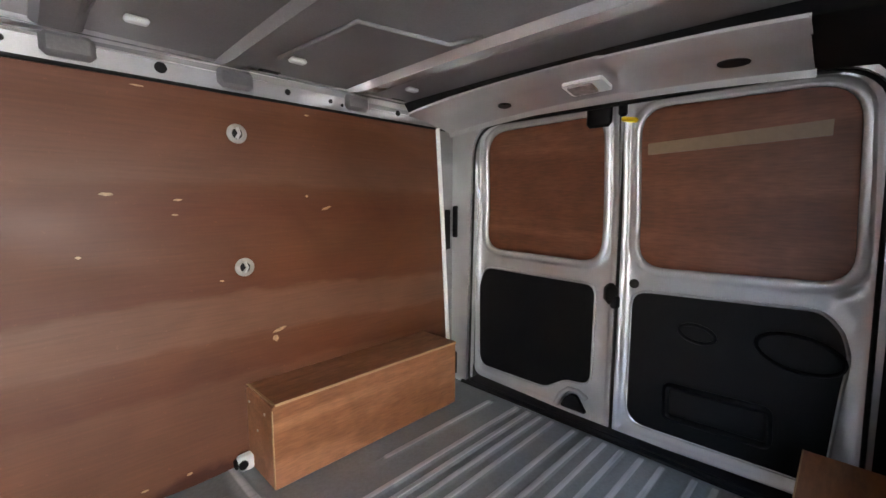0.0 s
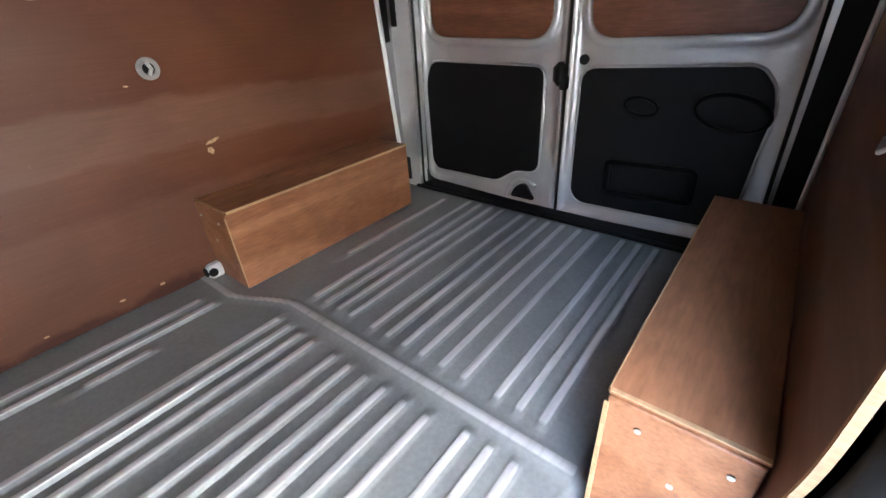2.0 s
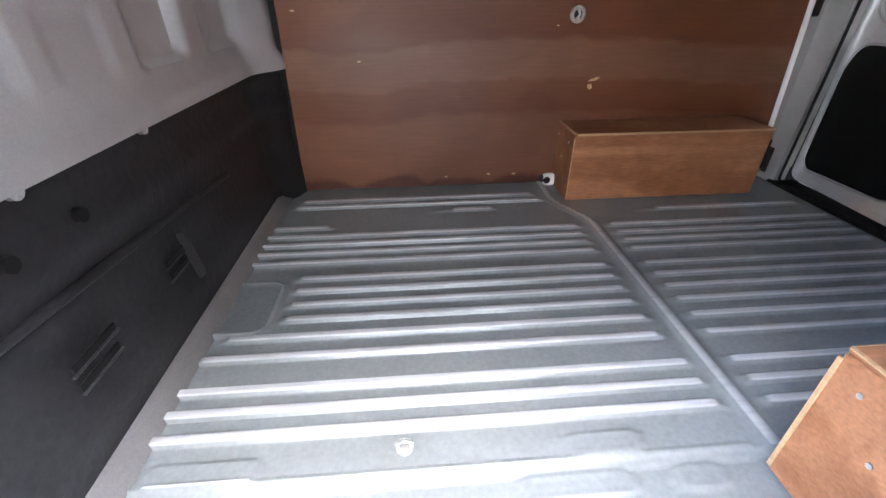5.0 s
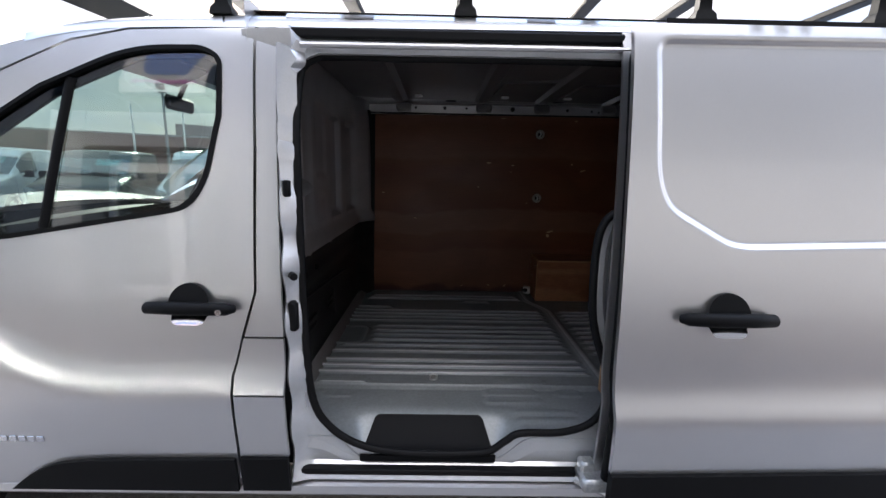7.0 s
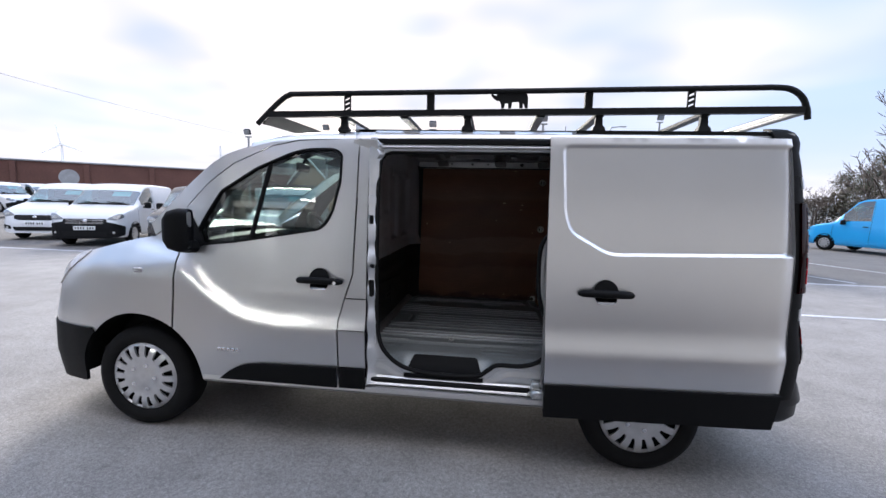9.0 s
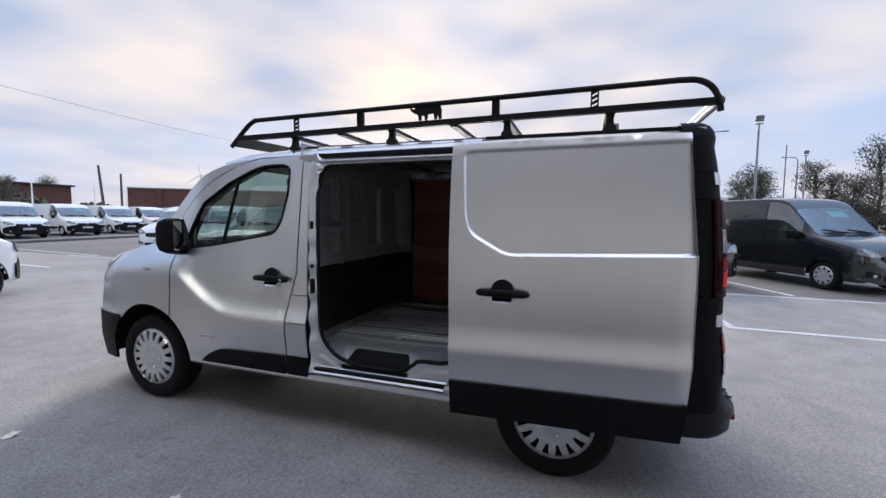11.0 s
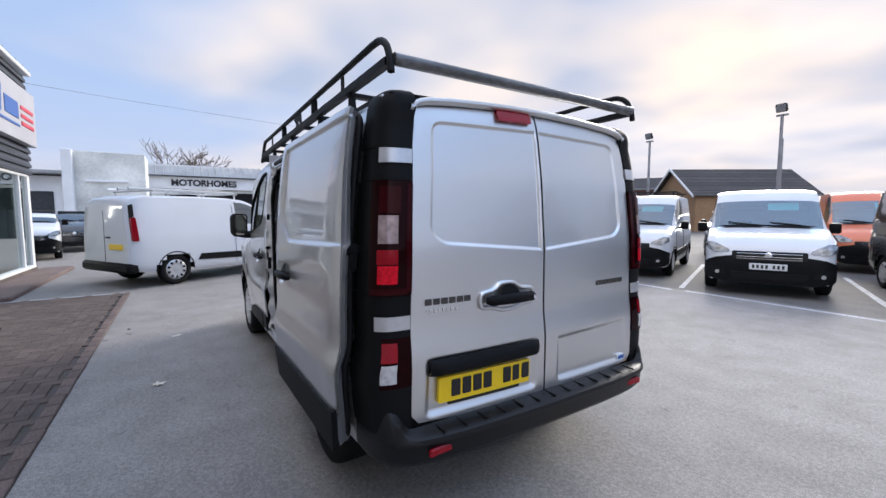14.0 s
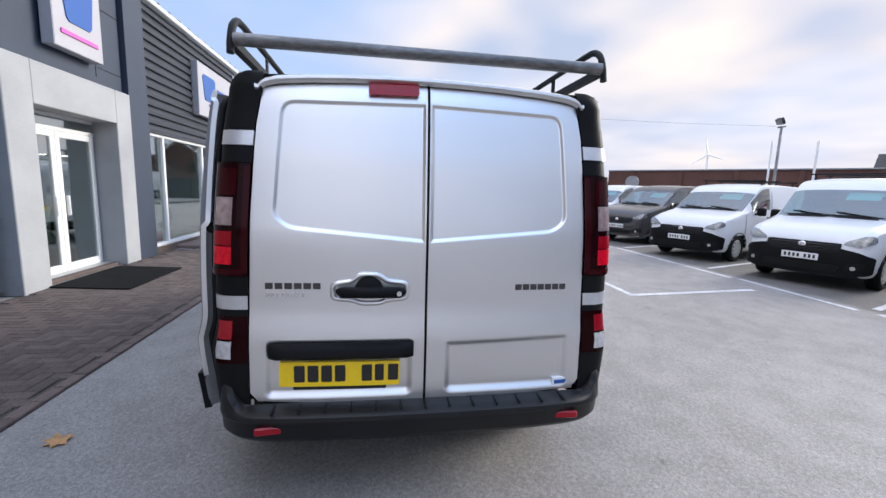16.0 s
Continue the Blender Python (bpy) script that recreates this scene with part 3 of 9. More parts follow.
def rounded(poly, r, seg=5):
    """Polygon with its corners rounded; r is one radius or one for each corner."""
    out, n = [], len(poly)
    for i in range(n):
        p, a, b = Vector(poly[i]), Vector(poly[i - 1]), Vector(poly[(i + 1) % n])
        rr = r[i] if isinstance(r, (list, tuple)) else r
        if rr <= 0:
            out.append(tuple(p)); continue
        d = min(rr, (a - p).length * 0.48, (b - p).length * 0.48)
        s, e = p + (a - p).normalized() * d, p + (b - p).normalized() * d
        for k in range(seg + 1):
            t = k / seg
            out.append(tuple((1 - t) ** 2 * s + 2 * t * (1 - t) * p + t * t * e))
    return out


def arc(cx, cz, r, a0, a1, n=16):
    return [(cx + r * math.cos(radians(a0 + (a1 - a0) * i / n)), cz + r * math.sin(radians(a0 + (a1 - a0) * i / n))) for i in range(n + 1)]


def smooth_line(pts, n=8):
    """Catmull-Rom curve through 2D or 3D points."""
    P = [Vector(p) for p in pts]
    P = [2 * P[0] - P[1]] + P + [2 * P[-1] - P[-2]]
    out = []
    for i in range(1, len(P) - 2):
        for k in range(n):
            t = k / n
            a, b, c, d = P[i - 1], P[i], P[i + 1], P[i + 2]
            out.append(tuple(0.5 * ((2 * b) + (c - a) * t + (2 * a - 5 * b + 4 * c - d) * t * t + (3 * b - a - 3 * c + d) * t ** 3)))
    out.append(tuple(P[-2]))
    return out


def inside(pts, poly):
    pts, poly = np.asarray(pts, float), np.asarray(poly, float)
    res = np.zeros(len(pts), bool)
    j = len(poly) - 1
    for i in range(len(poly)):
        xi, yi, xj, yj = *poly[i], *poly[j]
        c = ((yi > pts[:, 1]) != (yj > pts[:, 1])) & (pts[:, 0] < (xj - xi) * (pts[:, 1] - yi) / (yj - yi + 1e-12) + xi)
        res ^= c
        j = i
    return res


def edge_distance(pts, poly):
    pts = np.asarray(pts, float)
    best = np.full(len(pts), 1e9)
    P = np.asarray(poly, float)
    for i in range(len(P)):
        a, b = P[i - 1], P[i]
        d = b - a
        t = np.clip(((pts - a) @ d) / (d @ d + 1e-12), 0, 1)
        best = np.minimum(best, np.linalg.norm(pts - (a + t[:, None] * d), axis=1))
    return best


def cut_plane(outline, holes=(), step=0.06, lines=(), line_step=0.014):
    """Triangles over a 2D outline with holes, with inner points about step apart; lines are closed loops whose edges are kept."""
    loops = [resample(outline, step)] + [resample(h, step) for h in holes] + [resample(k, line_step) for k in lines]
    verts, edges = [], []
    for lp in loops:
        o = len(verts)
        verts += [Vector(p) for p in lp]
        edges += [(o + i, o + (i + 1) % len(lp)) for i in range(len(lp))]
    us, vs = [p[0] for p in outline], [p[1] for p in outline]
    grid, row = [], 0
    v = min(vs) + step * 0.5
    while v < max(vs):
        u = min(us) + step * (0.25 if row % 2 else 0.75)
        while u < max(us):
            grid.append((u, v)); u += step
        v += step * 0.87; row += 1
    if grid:
        g = np.array(grid)
        ok = inside(g, outline)
        for h in holes:
            ok &= ~inside(g, h)
        g = g[ok]
        if len(g):
            ok = np.ones(len(g), bool)
            for lp in loops:
                ok &= edge_distance(g, lp) > step * 0.4
            verts += [Vector(p) for p in g[ok]]
    vo, _, fo, *_ = delaunay_2d_cdt(verts, edges, [], 0, 1e-5)
    vo = np.array([tuple(p) for p in vo])
    fo = np.array(fo)
    a, b, c = vo[fo[:, 0]], vo[fo[:, 1]], vo[fo[:, 2]]
    area = (b[:, 0] - a[:, 0]) * (c[:, 1] - a[:, 1]) - (b[:, 1] - a[:, 1]) * (c[:, 0] - a[:, 0])
    fo[area < 0] = fo[area < 0][:, ::-1]
    fo = fo[np.abs(area) > 1e-9]
    cen = vo[fo].mean(axis=1)
    ok = inside(cen, outline)
    for h in holes:
        ok &= ~inside(cen, h)
    return vo, fo[ok]


def inset(poly, d):
    """The outline moved inwards by d, point by point along its own normals."""
    P = np.asarray(poly, float)
    keep = np.linalg.norm(P - np.roll(P, 1, axis=0), axis=1) > 1e-6
    P = P[keep]
    area = np.sum(P[:, 0] * np.roll(P[:, 1], -1) - np.roll(P[:, 0], -1) * P[:, 1])
    e = np.roll(P, -1, axis=0) - P
    e /= np.linalg.norm(e, axis=1)[:, None]
    nrm = np.stack([-e[:, 1], e[:, 0]], 1) * (1 if area > 0 else -1)
    a, b = np.roll(nrm, 1, axis=0), nrm
    m = (a + b) / np.maximum(0.4, 1 + np.sum(a * b, axis=1))[:, None]
    return [tuple(p) for p in P + m * d]


class Mesh:
    """Collects vertices and faces for one mesh."""

    def __init__(self):
        self.v, self.f = [], []

    def add(self, verts, faces):
        o = len(self.v)
        self.v += [tuple(p) for p in verts]
        self.f += [tuple(i + o for i in f) for f in faces]
        return self

    def box(self, c, s, r=0.0, m=None):
        """Box at centre c of size s with edges chamfered by r."""
        hx, hy, hz = s[0] / 2, s[1] / 2, s[2] / 2
        r = min(r, hx * 0.9, hy * 0.9, hz * 0.9)
        place = (lambda p: Vector(c) + (m @ Vector(p))) if m else (lambda p: Vector(c) + Vector(p))
        if r <= 0:
            vs = [(x, y, z) for x in (-hx, hx) for y in (-hy, hy) for z in (-hz, hz)]
            fs = [(0, 1, 3, 2), (4, 6, 7, 5), (0, 4, 5, 1), (2, 3, 7, 6), (0, 2, 6, 4), (1, 5, 7, 3)]
            return self.add([place(p) for p in vs], fs)
        vs, idx = [], {}
        for sx in (-1, 1):
            for sy in (-1, 1):
                for sz in (-1, 1):
                    for ax in range(3):
                        p = [sx * hx, sy * hy, sz * hz]
                        for k in range(3):
                            if k != ax:
                                p[k] -= (sx, sy, sz)[k] * r
                        idx[sx, sy, sz, ax] = len(vs); vs.append(tuple(p))
        fs = []
        for ax in range(3):
            o = [k for k in range(3) if k != ax]
            for s in (-1, 1):
                q = []
                for a, b in ((-1, -1), (1, -1), (1, 1), (-1, 1)):
                    k = [0, 0, 0]; k[ax], k[o[0]], k[o[1]] = s, a, b
                    q.append(idx[k[0], k[1], k[2], ax])
                flip = (s > 0) != (ax != 1)
                fs.append(tuple(reversed(q)) if flip else tuple(q))
        for ax in range(3):
            o = [k for k in range(3) if k != ax]
            for a in (-1, 1):
                for b in (-1, 1):
                    k0, k1 = [0, 0, 0], [0, 0, 0]
                    k0[ax], k1[ax] = -1, 1
                    k0[o[0]] = k1[o[0]] = a
                    k0[o[1]] = k1[o[1]] = b
                    fs.append((idx[(*k0, o[0])], idx[(*k1, o[0])], idx[(*k1, o[1])], idx[(*k0, o[1])]))
        for sx in (-1, 1):
            for sy in (-1, 1):
                for sz in (-1, 1):
                    fs.append(tuple(idx[sx, sy, sz, k] for k in range(3)))
        return self.add([place(p) for p in vs], fs)

    def tube(self, pts, r, n=10, closed=False, cap=True, flat=1.0):
        """Round rod along points; r one radius or one a point; flat squashes it along its second axis."""
        P = [Vector(p) for p in pts]
        k = len(P)
        rs = r if isinstance(r, (list, tuple)) else [r] * k
        tan = []
        for i in range(k):
            a = P[i - 1] if (i > 0 or closed) else P[i]
            b = P[(i + 1) % k] if (i < k - 1 or closed) else P[i]
            tan.append((b - a).normalized())
        up = Vector((0, 0, 1)) if abs(tan[0].z) < 0.9 else Vector((1, 0, 0))
        nrm = (up - tan[0] * up.dot(tan[0])).normalized()
        o = len(self.v)
        for i in range(k):
            nrm = (nrm - tan[i] * nrm.dot(tan[i])).normalized()
            bi = tan[i].cross(nrm)
            for j in range(n):
                a = 2 * math.pi * j / n
                self.v.append(tuple(P[i] + nrm * math.cos(a) * rs[i] + bi * math.sin(a) * rs[i] * flat))
        for i in range(k if closed else k - 1):
            for j in range(n):
                a, b = o + i * n + j, o + i * n + (j + 1) % n
                c, d = o + ((i + 1) % k) * n + (j + 1) % n, o + ((i + 1) % k) * n + j
                self.f.append((a, b, c, d))
        if cap and not closed:
            self.f.append(tuple(o + j for j in reversed(range(n))))
            self.f.append(tuple(o + (k - 1) * n + j for j in range(n)))
        return self

    def lathe(self, profile, m, n=40):
        """Profile of (radius, height) turned round the z axis of m."""
        o, k = len(self.v), len(profile)
        for i in range(n):
            a = 2 * math.pi * i / n
            for r, h in profile:
                self.v.append(tuple(m @ Vector((r * math.cos(a), r * math.sin(a), h))))
        for i in range(n):
            for j in range(k - 1):
                a, b = o + i * k + j, o + ((i + 1) % n) * k + j
                self.f.append((a, b, b + 1, a + 1))
        return self

    def sheet(self, outline, holes, step, place, flip=False, lines=()):
        vo, fo = cut_plane(outline, holes, step, lines)
        return self.add([place(u, v) for u, v in vo], [tuple(reversed(f)) if flip else tuple(f) for f in fo])

    def slab(self, outline, place, back, holes=(), step=0.5):
        """A solid plate: front by place(u, v), back by back(u, v), with its rims."""
        vo, fo = cut_plane(outline, holes, step)
        o = len(self.v)
        n = len(vo)
        self.v += [tuple(place(u, v)) for u, v in vo] + [tuple(back(u, v)) for u, v in vo]
        count = {}
        for f in fo:
            for i in range(3):
                e = (f[i], f[(i + 1) % 3])
                count[e] = 1
        for f in fo:
            self.f.append(tuple(o + i for i in f))
            self.f.append(tuple(o + n + i for i in reversed(f)))
        for a, b in count:
            if (b, a) not in count:
                self.f.append((o + b, o + a, o + n + a, o + n + b))
        return self

    def grid(self, rows, closed=False):
        """Quads over rows of points."""
        o, w = len(self.v), len(rows[0])
        for r in rows:
            self.v += [tuple(p) for p in r]
        for i in range(len(rows) - 1):
            for j in range(w if closed else w - 1):
                a, b = o + i * w + j, o + i * w + (j + 1) % w
                self.f.append((a, b, b + w, a + w))
        return self


def thickened(me, t, offset):
    """A skin given a back face and rims; offset -1 grows it behind the face, 1 before it, 0 to both sides."""
    V, index, remap = [], {}, []
    for p in me.v:
        k = tuple(round(c, 4) for c in p)
        if k not in index:
            index[k] = len(V); V.append(p)
        remap.append(index[k])
    F = []
    for f in me.f:
        g = [remap[i] for i in f]
        g = [a for i, a in enumerate(g) if a != g[i - 1]]
        if len(g) > 2:
            F.append(g)
    N = [Vector((0, 0, 0)) for _ in V]
    P = [Vector(p) for p in V]
    for f in F:
        n = Vector((0, 0, 0))
        for i in range(1, len(f) - 1):
            n += (P[f[i]] - P[f[0]]).cross(P[f[i + 1]] - P[f[0]])
        for i in f:
            N[i] += n
    N = [n.normalized() if n.length > 1e-12 else n for n in N]
    a, b = t * (offset + 1) / 2, t * (offset - 1) / 2
    k = len(V)
    out = Mesh()
    out.v = [tuple(p + n * a) for p, n in zip(P, N)] + [tuple(p + n * b) for p, n in zip(P, N)]
    edges = set()
    for f in F:
        out.f.append(tuple(f)); out.f.append(tuple(i + k for i in reversed(f)))
        edges |= {(f[i - 1], f[i]) for i in range(len(f))}
    for u, v in edges:
        if (v, u) not in edges:
            out.f.append((v, u, u + k, v + k))
    return out


def part(name, me, material, parent=None, label="", smooth=None, thick=0.0, offset=-1.0):
    """Links a Mesh as one object under a thing or part. smooth: the angle up to which edges are shaded smooth."""
    d = bpy.data.meshes.new(name)
    if thick:
        me = thickened(me, thick, offset)
    d.from_pydata(me.v, [], me.f)
    d.materials.append(material)
    bm = bmesh.new(); bm.from_mesh(d)
    bmesh.ops.remove_doubles(bm, verts=bm.verts, dist=0.0002)
    if not thick:
        bmesh.ops.recalc_face_normals(bm, faces=bm.faces)
    bm.to_mesh(d); bm.free()
    if smooth is not None:
        d.polygons.foreach_set("use_smooth", [True] * len(d.polygons))
        d.set_sharp_from_angle(angle=radians(smooth))
    ob = new(name, d)
    if parent:
        ob.parent = parent
    if label:
        ob["label"] = label
    return ob


def thing(name, label, category, group="", kind="", m=None):
    """An Empty that stands for one thing, to parent its parts."""
    ob = new(name)
    ob.empty_display_size = 0.2
    if m is not None:
        ob.matrix_basis = m
    return tagged(ob, label, category, group, kind)


def solo(name, me, material, label, category, group="", kind="", smooth=None, m=None):
    """A thing that is a single mesh."""
    ob = part(name, me, material, None, "", smooth)
    if m is not None:
        ob.matrix_basis = m
    return tagged(ob, label, category, group, kind)


def text_mesh(words, size, depth=0.004, bold=0.0):
    """Letters of the built-in font as Mesh data lying in the xy plane, centred."""
    cu = bpy.data.curves.new("letters", 'FONT')
    cu.body, cu.size, cu.extrude, cu.align_x, cu.align_y = words, size, depth, 'CENTER', 'CENTER'
    cu.offset = bold
    ob = bpy.data.objects.new("letters", cu)
    me = bpy.data.meshes.new_from_object(ob)
    out = Mesh()
    out.add([v.co for v in me.vertices], [tuple(p.vertices) for p in me.polygons])
    bpy.data.objects.remove(ob); bpy.data.curves.remove(cu); bpy.data.meshes.remove(me)
    return out


def moved(me, m):
    me.v = [tuple(m @ Vector(p)) for p in me.v]
    return me


def wheel(parent, centre, r, width, rim_r, out, spokes=14, rim_mat=None, name="wheel", nuts=False):
    """Tyre with a dished hubcap; out is -1 or 1, the side that it faces along y."""
    m = Matrix.Translation(centre) @ Matrix.Rotation(radians(90 if out < 0 else -90), 4, 'X')
    t = Mesh().lathe([(rim_r - 0.015, -width / 2), (r - 0.05, -width / 2), (r - 0.012, -width / 2 + 0.018), (r, -width / 2 + 0.045), (r, width / 2 - 0.045),
                      (r - 0.012, width / 2 - 0.018), (r - 0.045, width / 2 - 0.002), (rim_r + 0.015, width / 2 - 0.004), (rim_r - 0.004, width / 2 - 0.022), (rim_r - 0.015, width / 2 - 0.05)], m, 56)
    tyre = part(name, t, RUBBER, parent, "black rubber tyre with hubcap", smooth=50)
    f = width / 2 - 0.018
    slots = []
    for i in range(spokes):
        a0 = 2 * math.pi * (i + 0.5) / spokes
        q = math.pi / spokes
        ring = [(rim_r * 0.60, -q * 0.30), (rim_r * 0.92, -q * 0.52), (rim_r * 0.92, q * 0.52), (rim_r * 0.60, q * 0.30)]
        slots.append([(rr * math.cos(a0 + b), rr * math.sin(a0 + b)) for rr, b in ring])

    def dish(u, v):
        rr = math.hypot(u, v) / rim_r
        return m @ Vector((u, v, f + lerp_table([(0, 0.016), (0.28, 0.016), (0.34, 0.009), (0.52, 0.011), (0.72, 0.019), (0.93, 0.010), (1.0, -0.004)], rr)))

    h = Mesh().sheet([(rim_r * math.cos(k * math.pi / 24), rim_r * math.sin(k * math.pi / 24)) for k in range(48)], slots, rim_r * 0.16, dish)
    part("hubcap", h, rim_mat or HUBM, tyre, "silver multi-spoke hubcap", smooth=35, thick=0.012)
    d = Mesh().lathe([(0.001, f - 0.035), (rim_r * 0.98, f - 0.035)], m, 32)
    part("wheel_disc", d, BLACKP, tyre)
    for i in range(5 if nuts else 0):
        a = 2 * math.pi * i / 5
        c, q = math.cos(a) * rim_r * 0.36, math.sin(a) * rim_r * 0.36
        part("wheel_nut", Mesh().tube([m @ Vector((c, q, f + 0.004)), m @ Vector((c, q, f + 0.020))], 0.012, 8), CHROME, tyre, smooth=40)
    return tyre


# ---- the silver panel van: x from its nose (0) to its tail, left side at -y ----
ROOF_EDGE = [(0.95, 1.30), (1.05, 1.40), (1.30, 1.60), (1.58, 1.79), (1.85, 1.875), (2.3, 1.90), (3.4, 1.912), (4.7, 1.918), (5.0, 1.918)]
ROOF_EDGE = [tuple(p) for p in smooth_line(ROOF_EDGE, 6)]
BASE = [(0.20, 0.885), (0.30, 0.902), (0.36, 0.912), (0.50, 0.922), (0.80, 0.932), (1.10, 0.930), (1.25, 0.922), (1.40, 0.912), (1.60, 0.893), (1.75, 0.874), (1.84, 0.857), (1.90, 0.832), (1.94, 0.79)]
CREASE = [(0.9, 1.18), (1.25, 1.10), (1.42, 0.93), (1.58, 0.82), (1.72, 0.765), (1.88, 0.745), (2.3, 0.745), (3.45, 0.735), (4.7, 0.765)]
NOSE_X = [(-0.70, 0.0), (-0.45, 0.02), (-0.20, 0.06), (0.05, 0.13), (0.25, 0.25), (0.50, 0.50), (0.90, 0.90), (5.0, 5.0)]
NOSE_K = [(-0.70, 0.0), (-0.45, 0.27), (-0.20, 0.54), (0.05, 0.775), (0.25, 0.885), (0.50, 0.962), (0.90, 1.0), (4.55, 1.0), (4.75, 0.985)]
LEAN = [(0.2, 0.06), (0.45, 0.0), (0.7, 0.03), (0.9, 0.12), (1.05, 0.26), (1.2, 0.50), (1.4, 0.8)]


BASE_Z, BASE_W = [a for a, _ in BASE], [b for _, b in BASE]


def half_width(u, z):
    q = 0.02 + 0.035 * sstep(1.82, 1.60, z)
    w = float(np.mean(np.interp([z - 2 * q, z - q, z, z + q, z + 2 * q] if z < 1.7 else [z - q, z, z + q], BASE_Z, BASE_W)))
    zc = lerp_table(CREASE, u)
    w += 0.028 * min(1.0, max(0.0, (zc + 0.13 - z) / 0.13)) ** 2 - 0.012 * sstep(zc - 0.02, zc - 0.30, z)
    w *= (lerp_table(NOSE_K, u - 0.06) + lerp_table(NOSE_K, u) + lerp_table(NOSE_K, u + 0.06)) / 3
    return w - 0.11 * sstep(1.55, 0.95, u) * sstep(1.0, 1.25, z)


def side(u, z, s=-1, out=0.0):
    """A place on the outer skin; s is -1 for the left side and 1 for the right."""
    x = (lerp_table(NOSE_X, u - 0.05) + lerp_table(NOSE_X, u) + lerp_table(NOSE_X, u + 0.05)) / 3
    x += lerp_table(LEAN, z) * min(1.0, max(0.0, (0.9 - u) / 1.3))
    return (x, s * (half_width(u, z) + out), z)


REAR_X = [(0.3, 4.86), (0.50, 4.865), (0.80, 4.868), (0.93, 4.850), (1.25, 4.848), (1.60, 4.818), (1.80, 4.788), (1.90, 4.765), (1.95, 4.735)]


def rear(y, z, out=0.0):
    """A place on the outer face of the rear doors."""
    x = (lerp_table(REAR_X, z - 0.025) + lerp_table(REAR_X, z) + lerp_table(REAR_X, z + 0.025)) / 3
    return (x - 0.022 * (abs(y) / 0.76) ** 2.5 + out, y, z)


van = thing("panel_van", "silver panel van with open side door and roof rack on asphalt", "van")

WIN = rounded([(1.345, 1.30), (1.365, 1.205), (1.62, 1.235), (2.165, 1.33), (2.225, 1.42), (2.27, 1.61), (2.275, 1.78), (2.22, 1.812), (2.01, 1.808), (1.74, 1.69), (1.52, 1.55)], [0.03, 0.05, 0, 0.08, 0.06, 0, 0.05, 0.06, 0.1, 0, 0])
ARCH_F = (0.945, 0.335, 0.43)
ARCH_R = (4.031, 0.335, 0.43)
DOOR_TOP = [(2.365, 1.868), (2.0, 1.852), (1.83, 1.815), (1.60, 1.71), (1.42, 1.58), (1.27, 1.445), (1.215, 1.37)]
for s in (-1, 1):
    flip = s > 0
    # wing with its arch
    wing = [(0.0, 0.64)] + [(0.0, 1.0), (0.12, 1.07), (0.35, 1.13), (0.7, 1.20), (1.0, 1.245), (1.205, 1.35), (1.228, 1.06), (1.195, 0.76), (1.19, 0.697)] + arc(*ARCH_F, 56, 139, 20) + [(0.45, 0.63)]
    part("front_wing", Mesh().sheet(wing, [], 0.03, lambda u, z: side(u, z, s), flip), SILVER, van, smooth=40, thick=0.012)
    # front door
    door = [(1.203, 0.70), (1.208, 0.76), (1.24, 1.06), (1.218, 1.355)] + list(reversed(DOOR_TOP)) + [(2.362, 1.5), (2.348, 1.08), (2.30, 0.93), (2.263, 0.80), (2.262, 0.375), (1.39, 0.375)] + arc(*ARCH_F, 6, 54, 12)[0:]
    fd = part("front_door", Mesh().sheet(door, [WIN], 0.028, lambda u, z: side(u, z, s), flip), SILVER, van, "silver front door with curved crease", smooth=40, thick=0.018)
    win_in = rounded([(1.36, 1.30), (1.375, 1.222), (1.62, 1.25), (2.15, 1.342), (2.21, 1.42), (2.255, 1.61), (2.262, 1.775), (2.215, 1.80), (2.01, 1.795), (1.74, 1.678), (1.52, 1.537)], [0.03, 0.04, 0, 0.08, 0.06, 0, 0.05, 0.06, 0.1, 0, 0])
    part("window_seal", Mesh().sheet(WIN, [win_in], 0.05, lambda u, z: side(u, z, s, 0.004), flip), BLACKP, fd, "black rubber window surround", smooth=40, thick=0.02)
    pane = part("door_window", Mesh().sheet(win_in, [], 0.08, lambda u, z: side(u, z, s, -0.012), flip), GLASS, fd, "clear tinted side window", smooth=60)
    pane.visible_shadow = False
    part("quarter_pillar", Mesh().tube([side(1.826, 1.712, s, -0.010), side(1.775, 1.5, s, -0.008), side(1.714, 1.264, s, -0.008)], 0.015, 8, flat=0.6), BLACKP, fd, smooth=50)
    # black cladding low on the door and the pillar
    part("door_moulding", Mesh().sheet(rounded([(1.50, 0.382), (1.57, 0.44), (1.66, 0.485), (1.80, 0.50), (2.258, 0.508), (2.258, 0.38)], [0, 0.05, 0.05, 0.1, 0.01, 0]), [], 0.03, lambda u, z: side(u, z, s, 0.016), flip), BLACKP, fd, "black plastic lower moulding", smooth=40, thick=0.014)
    part("pillar_moulding", Mesh().sheet([(2.272, 0.38), (2.272, 0.508), (2.432, 0.51), (2.432, 0.38)], [], 0.05, lambda u, z: side(u, z, s, 0.012), flip), BLACKP, van, smooth=40, thick=0.014)
    # door handle
    hd = Mesh()
    hx = 2.155
    hd.tube([side(hx - 0.135, 1.03, s, 0.012), side(hx - 0.12, 1.034, s, 0.030), side(hx - 0.04, 1.037, s, 0.040), side(hx + 0.05, 1.036, s, 0.040), side(hx + 0.12, 1.032, s, 0.030), side(hx + 0.135, 1.028, s, 0.012)], [0.012, 0.019, 0.021, 0.021, 0.019, 0.012], 12)
